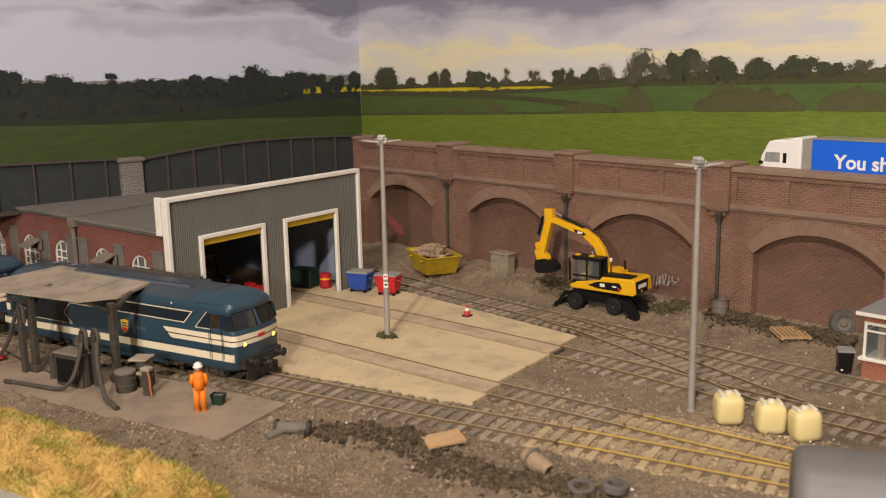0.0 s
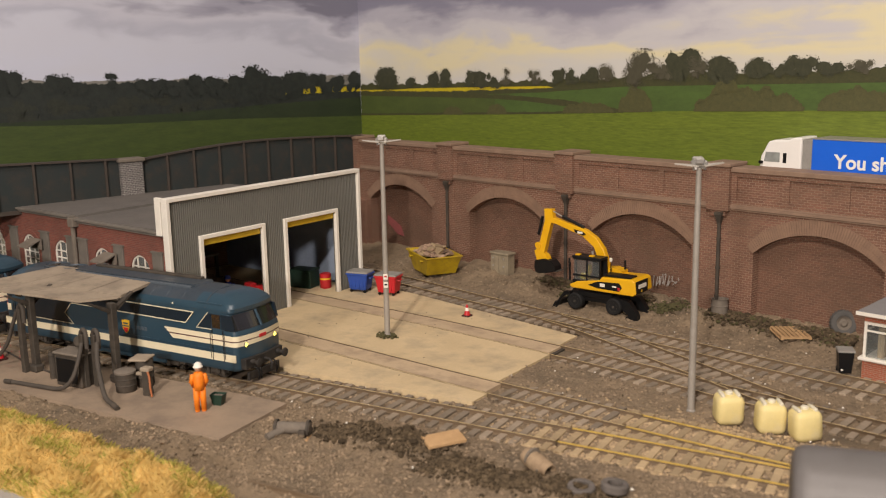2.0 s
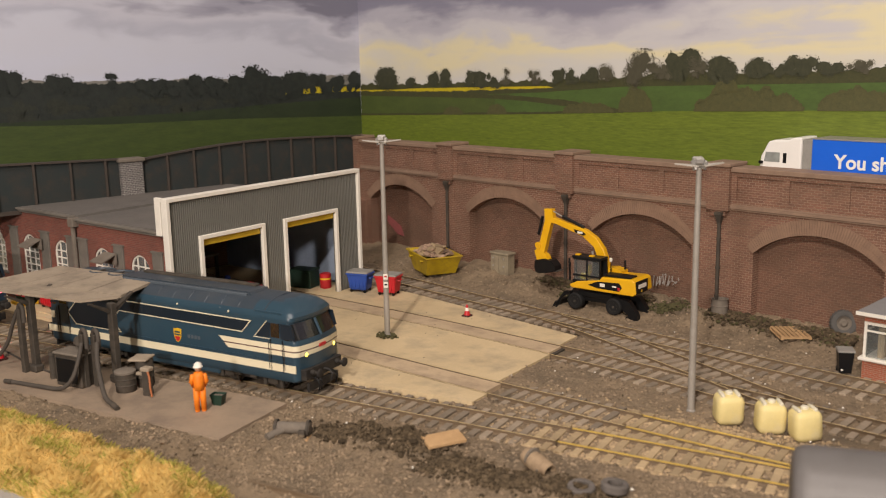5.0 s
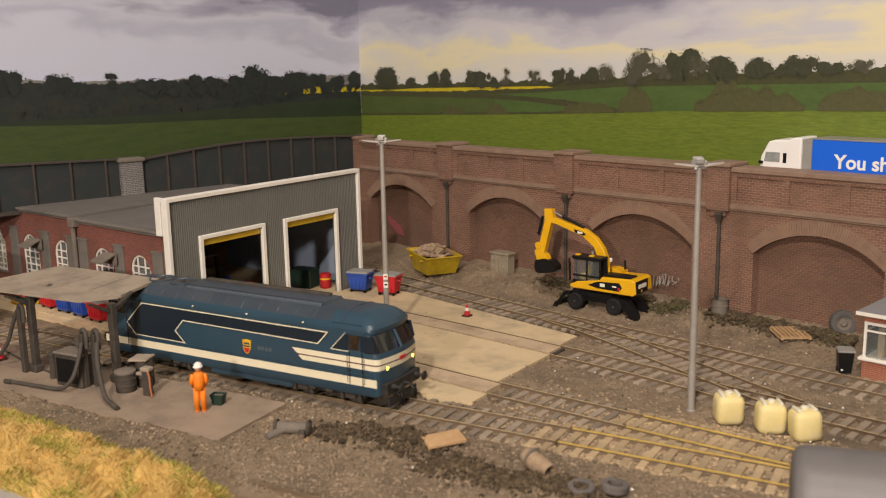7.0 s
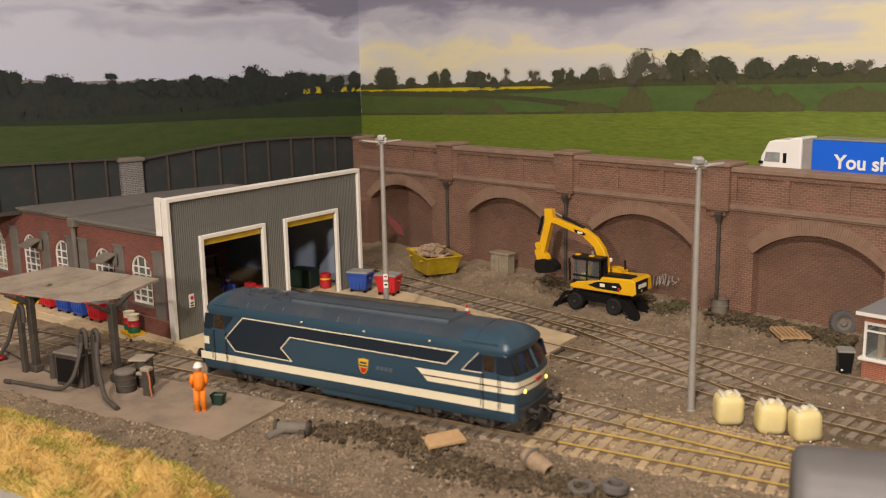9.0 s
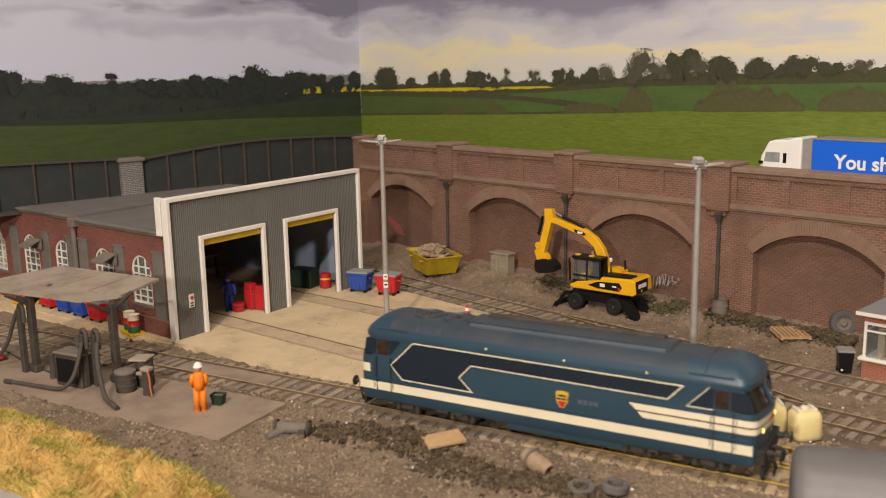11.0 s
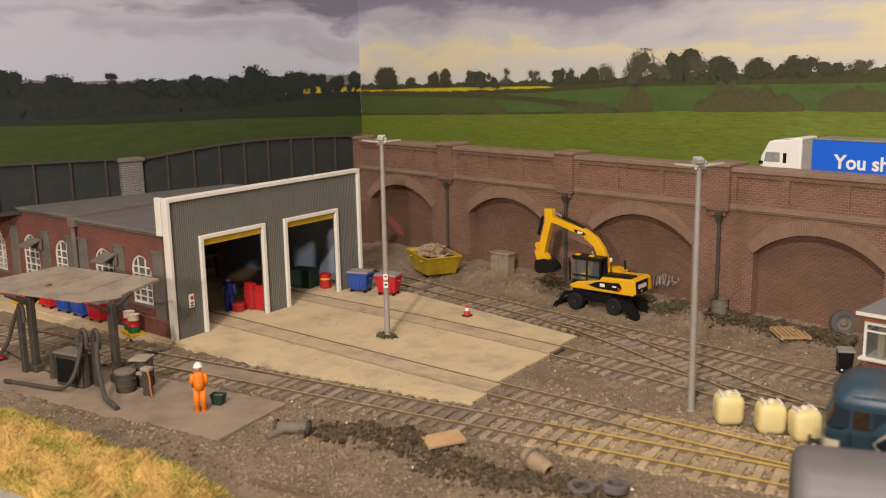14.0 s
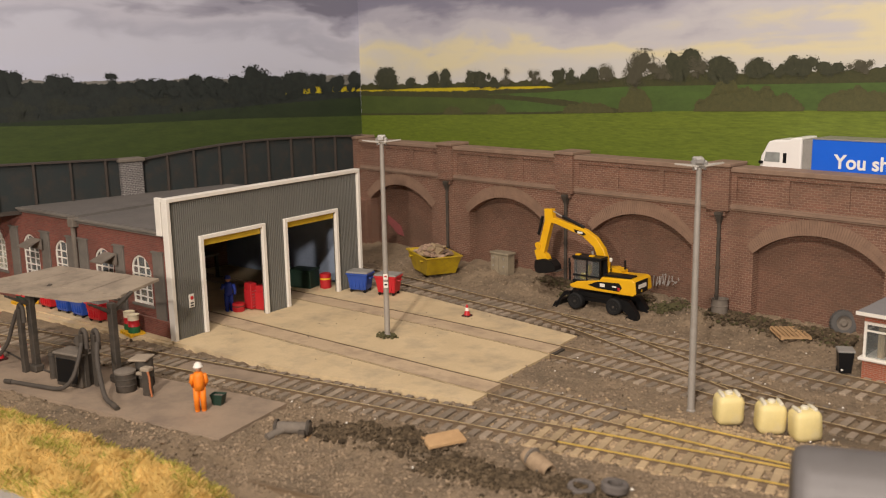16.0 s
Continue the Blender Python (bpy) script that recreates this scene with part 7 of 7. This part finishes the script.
for x in (18, 40, 115, 137):
    part("wheelset", lathe(lathe(B(), [(0.8, -9.4), (6, -9.4), (6, -7.4), (0.8, -7.4)], 20, turn(90, 0, 0, x, 0, 6)), [(0.8, 7.4), (6, 7.4), (6, 9.4), (0.8, 9.4)], 20, turn(90, 0, 0, x, 0, 6)), DARK_METAL, wg, smooth=True)
part("underframe", box(B(), 4, 148, -12, 12, 4.5, 7, 0.4), DARK_METAL, wg)

# ---- vents on the shed's side ----
for x in (143.5, 56.0):
    v = thing("wall_vent", SIDE @ at(x, 6.8, 39), "grey sheet-metal hood on the shed's buttress", "vent", "wall vents")
    bm = B()
    prism(bm, [(-6, 0), (-6, 7), (6, 7), (6, 0)], 0, 1.0)
    vs = [bm.verts.new(p) for p in ((-6, 0.5, 7.2), (6, 0.5, 7.2), (6.5, 11, 3.0), (-6.5, 11, 3.0))]
    vb = [bm.verts.new(p) for p in ((-6, 0.5, 6.4), (6, 0.5, 6.4), (6.5, 11, 2.2), (-6.5, 11, 2.2))]
    bm.faces.new(vs)
    bm.faces.new(vb[::-1])
    for i in range(4):
        bm.faces.new((vs[i], vb[i], vb[(i + 1) % 4], vs[(i + 1) % 4]))
    part("hood", bm, DIRT_GREY, v)

# ---- scrawl on the wall: plain strokes, no words ----
gr = thing("wall_scrawl", WALL @ at(302, -0.2, 15), "faded white paint scrawl on the brick wall", "scrawl", kind="structure")
SCRAWL = mat("faded_white", (0.36, 0.34, 0.31), (0.24, 0.2, 0.17), 0.9, size=3, fine=0.6, bump=0.02)
for k in range(12):
    pts = [(-9 + 1.6 * k + rnd.uniform(-1, 1), -0.05, rnd.uniform(-4, 5)) for _ in range(3)]
    part("stroke", tube(B(), bezier(pts, 4), 0.32, 5), SCRAWL, gr)
# painted blot in the first arch
pk = thing("wall_painting", WALL @ at(26, 7.2, 22), "faded pink painted shape inside the blind arch", "scrawl", kind="structure")
part("blot", prism(B(), [(-8, 6), (2, 2), (9, -2), (12, -10), (4, -9), (-4, -3), (-9, 1)], -0.2, 0.4), mat("faded_pink", (0.35, 0.09, 0.09), (0.25, 0.08, 0.075), 0.9, size=3, fine=0.6, bump=0.02), pk)

# ---- loose stuff: stones, chippings, moss, straw ----
def scatter(name, label, category, material, count, place, size, seed, squash=0.75):
    rnd = random.Random(seed)
    base = []
    for k in range(6):
        b = B()
        rock(b, (0, 0, 0), 1.0, rnd, squash)
        b.verts.ensure_lookup_table()
        base.append(([v.co.copy() for v in b.verts], [[v.index for v in f.verts] for f in b.faces]))
        b.verts.index_update()
        base[-1] = (base[-1][0], [[v.index for v in f.verts] for f in b.faces])
        b.free()
    vs, fs = [], []
    made = 0
    tries = 0
    while made < count and tries < count * 6:
        tries += 1
        p = place(rnd)
        if p is None:
            continue
        made += 1
        r = rnd.uniform(*size) * (1.0 if rnd.random() < 0.93 else 1.7)
        co, fa = base[rnd.randrange(6)]
        c, s = math.cos(rnd.uniform(0, 6.3)), math.sin(rnd.uniform(0, 6.3))
        n = len(vs)
        vs += [((p[0] + r * (v.x * c - v.y * s)) * MM, (p[1] + r * (v.x * s + v.y * c)) * MM, (p[2] + r * v.z) * MM) for v in co]
        fs += [[n + i for i in f] for f in fa]
    me = bpy.data.meshes.new(name)
    me.from_pydata(vs, [], fs)
    me.materials.append(material)
    return tagged(new(name, me), label, category, kind="stuff")


def on_ground(x0, x1, y0, y1, extra=0.1, clear=9.6):
    def place(rnd):
        x, y = rnd.uniform(x0, x1), rnd.uniform(y0, y1)
        if in_pad(x, y) or on_slab(x, y, 0.5):
            return None
        d = near_track(x, y)
        if clear and (7.0 < d < 9.6):
            return None
        return (x, y, ground_z(x, y) + extra)
    return place


def frontal(rnd):
    x = rnd.uniform(60, 420)
    return on_ground(x, x, -112, 40)(rnd)


scatter("ballast_stones", "brown gritty stones strewn over the ground", "stones", STONE_BITS, 16000, on_ground(-60, 420, -112, 250), (0.35, 0.8), 11)
scatter("ballast_stones", "brown gritty stones strewn over the ground", "stones", STONE_BITS, 9000, frontal, (0.35, 0.85), 12)


def pale_place(rnd):
    x = rnd.gauss(300, 38)
    y = MAIN(x) + rnd.uniform(-16, 45) if rnd.random() < 0.8 else line_y("shed_near", min(x, 500)) + rnd.gauss(0, 12)
    d = near_track(x, y)
    if not 215 < x < 380 or 7 < d < 9.6:
        return None
    return (x, y, ground_z(x, y) + 0.15)


scatter("pale_chippings", "pale sandy chippings between the brassy rails", "stones", PALE_STONE, 7500, pale_place, (0.4, 0.85), 13)


def speck_place(rnd):
    p = on_ground(120, 380, -80, 230)(rnd)
    return p and (p[0], p[1], p[2] + 0.3)


scatter("white_specks", "few white stones among the ballast", "stones", WHITE, 120, speck_place, (0.35, 0.7), 14)


def apron_place(rnd):
    return (rnd.uniform(5, 190), rnd.uniform(10, 150), 0.1)


scatter("apron_grit", "few dark crumbs on the concrete apron", "stones", DARK_METAL, 26, apron_place, (0.2, 0.45), 19)


def heap_place(rnd):
    c = rnd.choice(((185, -48, 15, 9), (206, -44, 15, 8), (236, -52, 15, 9), (262, -50, 14, 8), (285, -47, 12, 8), (172, -52, 10, 6)))
    x, y = rnd.gauss(c[0], c[2] * 0.5), rnd.gauss(c[1], c[3] * 0.5)
    return (x, y, ground_z(x, y) + rnd.uniform(0, 1.2))


scatter("dark_soil", "heaps of dark mossy soil", "soil", SOIL, 7500, heap_place, (0.25, 1.05), 15)


def wall_foot(rnd):
    x = rnd.uniform(92, 330)
    y = 282 - 0.186 * (x + 90) - abs(rnd.gauss(0, 7)) - 1
    if noise.noise((x / 22, 4.0, 0)) < -0.1:
        return None
    return (x, y, ground_z(x, y) + rnd.uniform(0, 2.2))


scatter("moss_along_wall", "dark moss and weeds along the wall's foot", "moss", SOIL, 4200, wall_foot, (0.5, 1.3), 16)
scatter("moss_along_wall", "olive weeds along the wall's foot", "moss", MOSS, 700, wall_foot, (0.6, 1.3), 17)
for hx, hy, hr, n in ((150, 214, 9, 260), (215, 212, 12, 260)):
    scatter("weed_tuft", "olive weeds at the foot of the brick wall", "weeds", MOSS, n, lambda r: (lambda x, y: (x, y, ground_z(x, y) + r.uniform(0, 2.5)))(r.gauss(hx, hr * 0.6), r.gauss(hy, 4)), (0.6, 1.3), int(hx))

# straw-coloured bank in the foreground, behind the board's fascia
tagged(part("fascia", box(B(), -560, 1000, -173, -166, -60, 0.5, 0.6), mat("fascia_grey", (0.4, 0.37, 0.33), rough=0.7, size=40), None, "grey painted fascia of the layout"), category="board", kind="structure")


def bank_z(x, y):
    edge = -113 - 0.0 * x
    u = (edge - y) / 42
    if u < 0:
        return -4
    return -4 + 11 * min(1, u * 2.6, max(0.3, (y + 172) / 9)) * (0.78 + 0.6 * noise.noise((x / 20, y / 20, 9)) + 0.5 * noise.noise((x / 8, y / 8, 3))) - max(0, (x - 160) / 9)


bm = B()
gx0, gy0 = -180, -173
grid = [[bm.verts.new((gx0 + 4 * i, gy0 + 2 * j, bank_z(gx0 + 4 * i, gy0 + 2 * j) - 1.0)) for j in range(31)] for i in range(102)]
for i in range(101):
    for j in range(30):
        bm.faces.new((grid[i][j], grid[i + 1][j], grid[i + 1][j + 1], grid[i][j + 1]))
bank = tagged(part("grass_bank", bm, GRASS, None, "straw-yellow grassy bank along the board's edge", True), category="bank", kind="structure")


def blades(name, label, material, count, seed, place, length):
    rnd = random.Random(seed)
    vs, fs = [], []
    made = 0
    while made < count:
        p = place(rnd)
        if p is None:
            made += 1
            continue
        x, y, z = p
        h = rnd.uniform(*length)
        a = rnd.uniform(0, 6.28)
        lx, ly = rnd.gauss(0, 0.45) * h, rnd.gauss(0, 0.45) * h
        w = rnd.uniform(0.09, 0.2)
        n = len(vs)
        vs += [((x - w * math.cos(a)) * MM, (y - w * math.sin(a)) * MM, z * MM), ((x + w * math.cos(a)) * MM, (y + w * math.sin(a)) * MM, z * MM),
               ((x + lx * 0.5) * MM, (y + ly * 0.5) * MM, (z + h * 0.7) * MM), ((x + lx) * MM, (y + ly) * MM, (z + h) * MM)]
        fs += [(n, n + 1, n + 2), (n + 2, n + 1, n + 3)]
        made += 1
    me = bpy.data.meshes.new(name)
    me.from_pydata(vs, [], fs)
    me.materials.append(material)
    return tagged(new(name, me), label, "grass", kind="stuff")


def bank_place(rnd):
    x, y = rnd.uniform(-170, 215), rnd.uniform(-171, -113)
    z = bank_z(x, y)
    return None if z < -3.5 else (x, y, z - 1.2)


def olive_place(rnd):
    p = bank_place(rnd)
    if p is None or noise.noise((p[0] / 16, p[1] / 12, 5)) < (-0.12 if p[1] > -128 else 0.2):
        return None
    return p


blades("straw_grass", "dry straw-yellow grass fibres on the bank", GRASS, 150000, 21, bank_place, (1.2, 3.2))
blades("olive_grass", "olive-green grass tufts on the bank", mat("olive_grass", (0.46, 0.42, 0.075), (0.36, 0.34, 0.06), 0.9, size=6, fine=1, bump=0, mixfine=0.4), 60000, 22, olive_place, (1.6, 4.2))

motions()
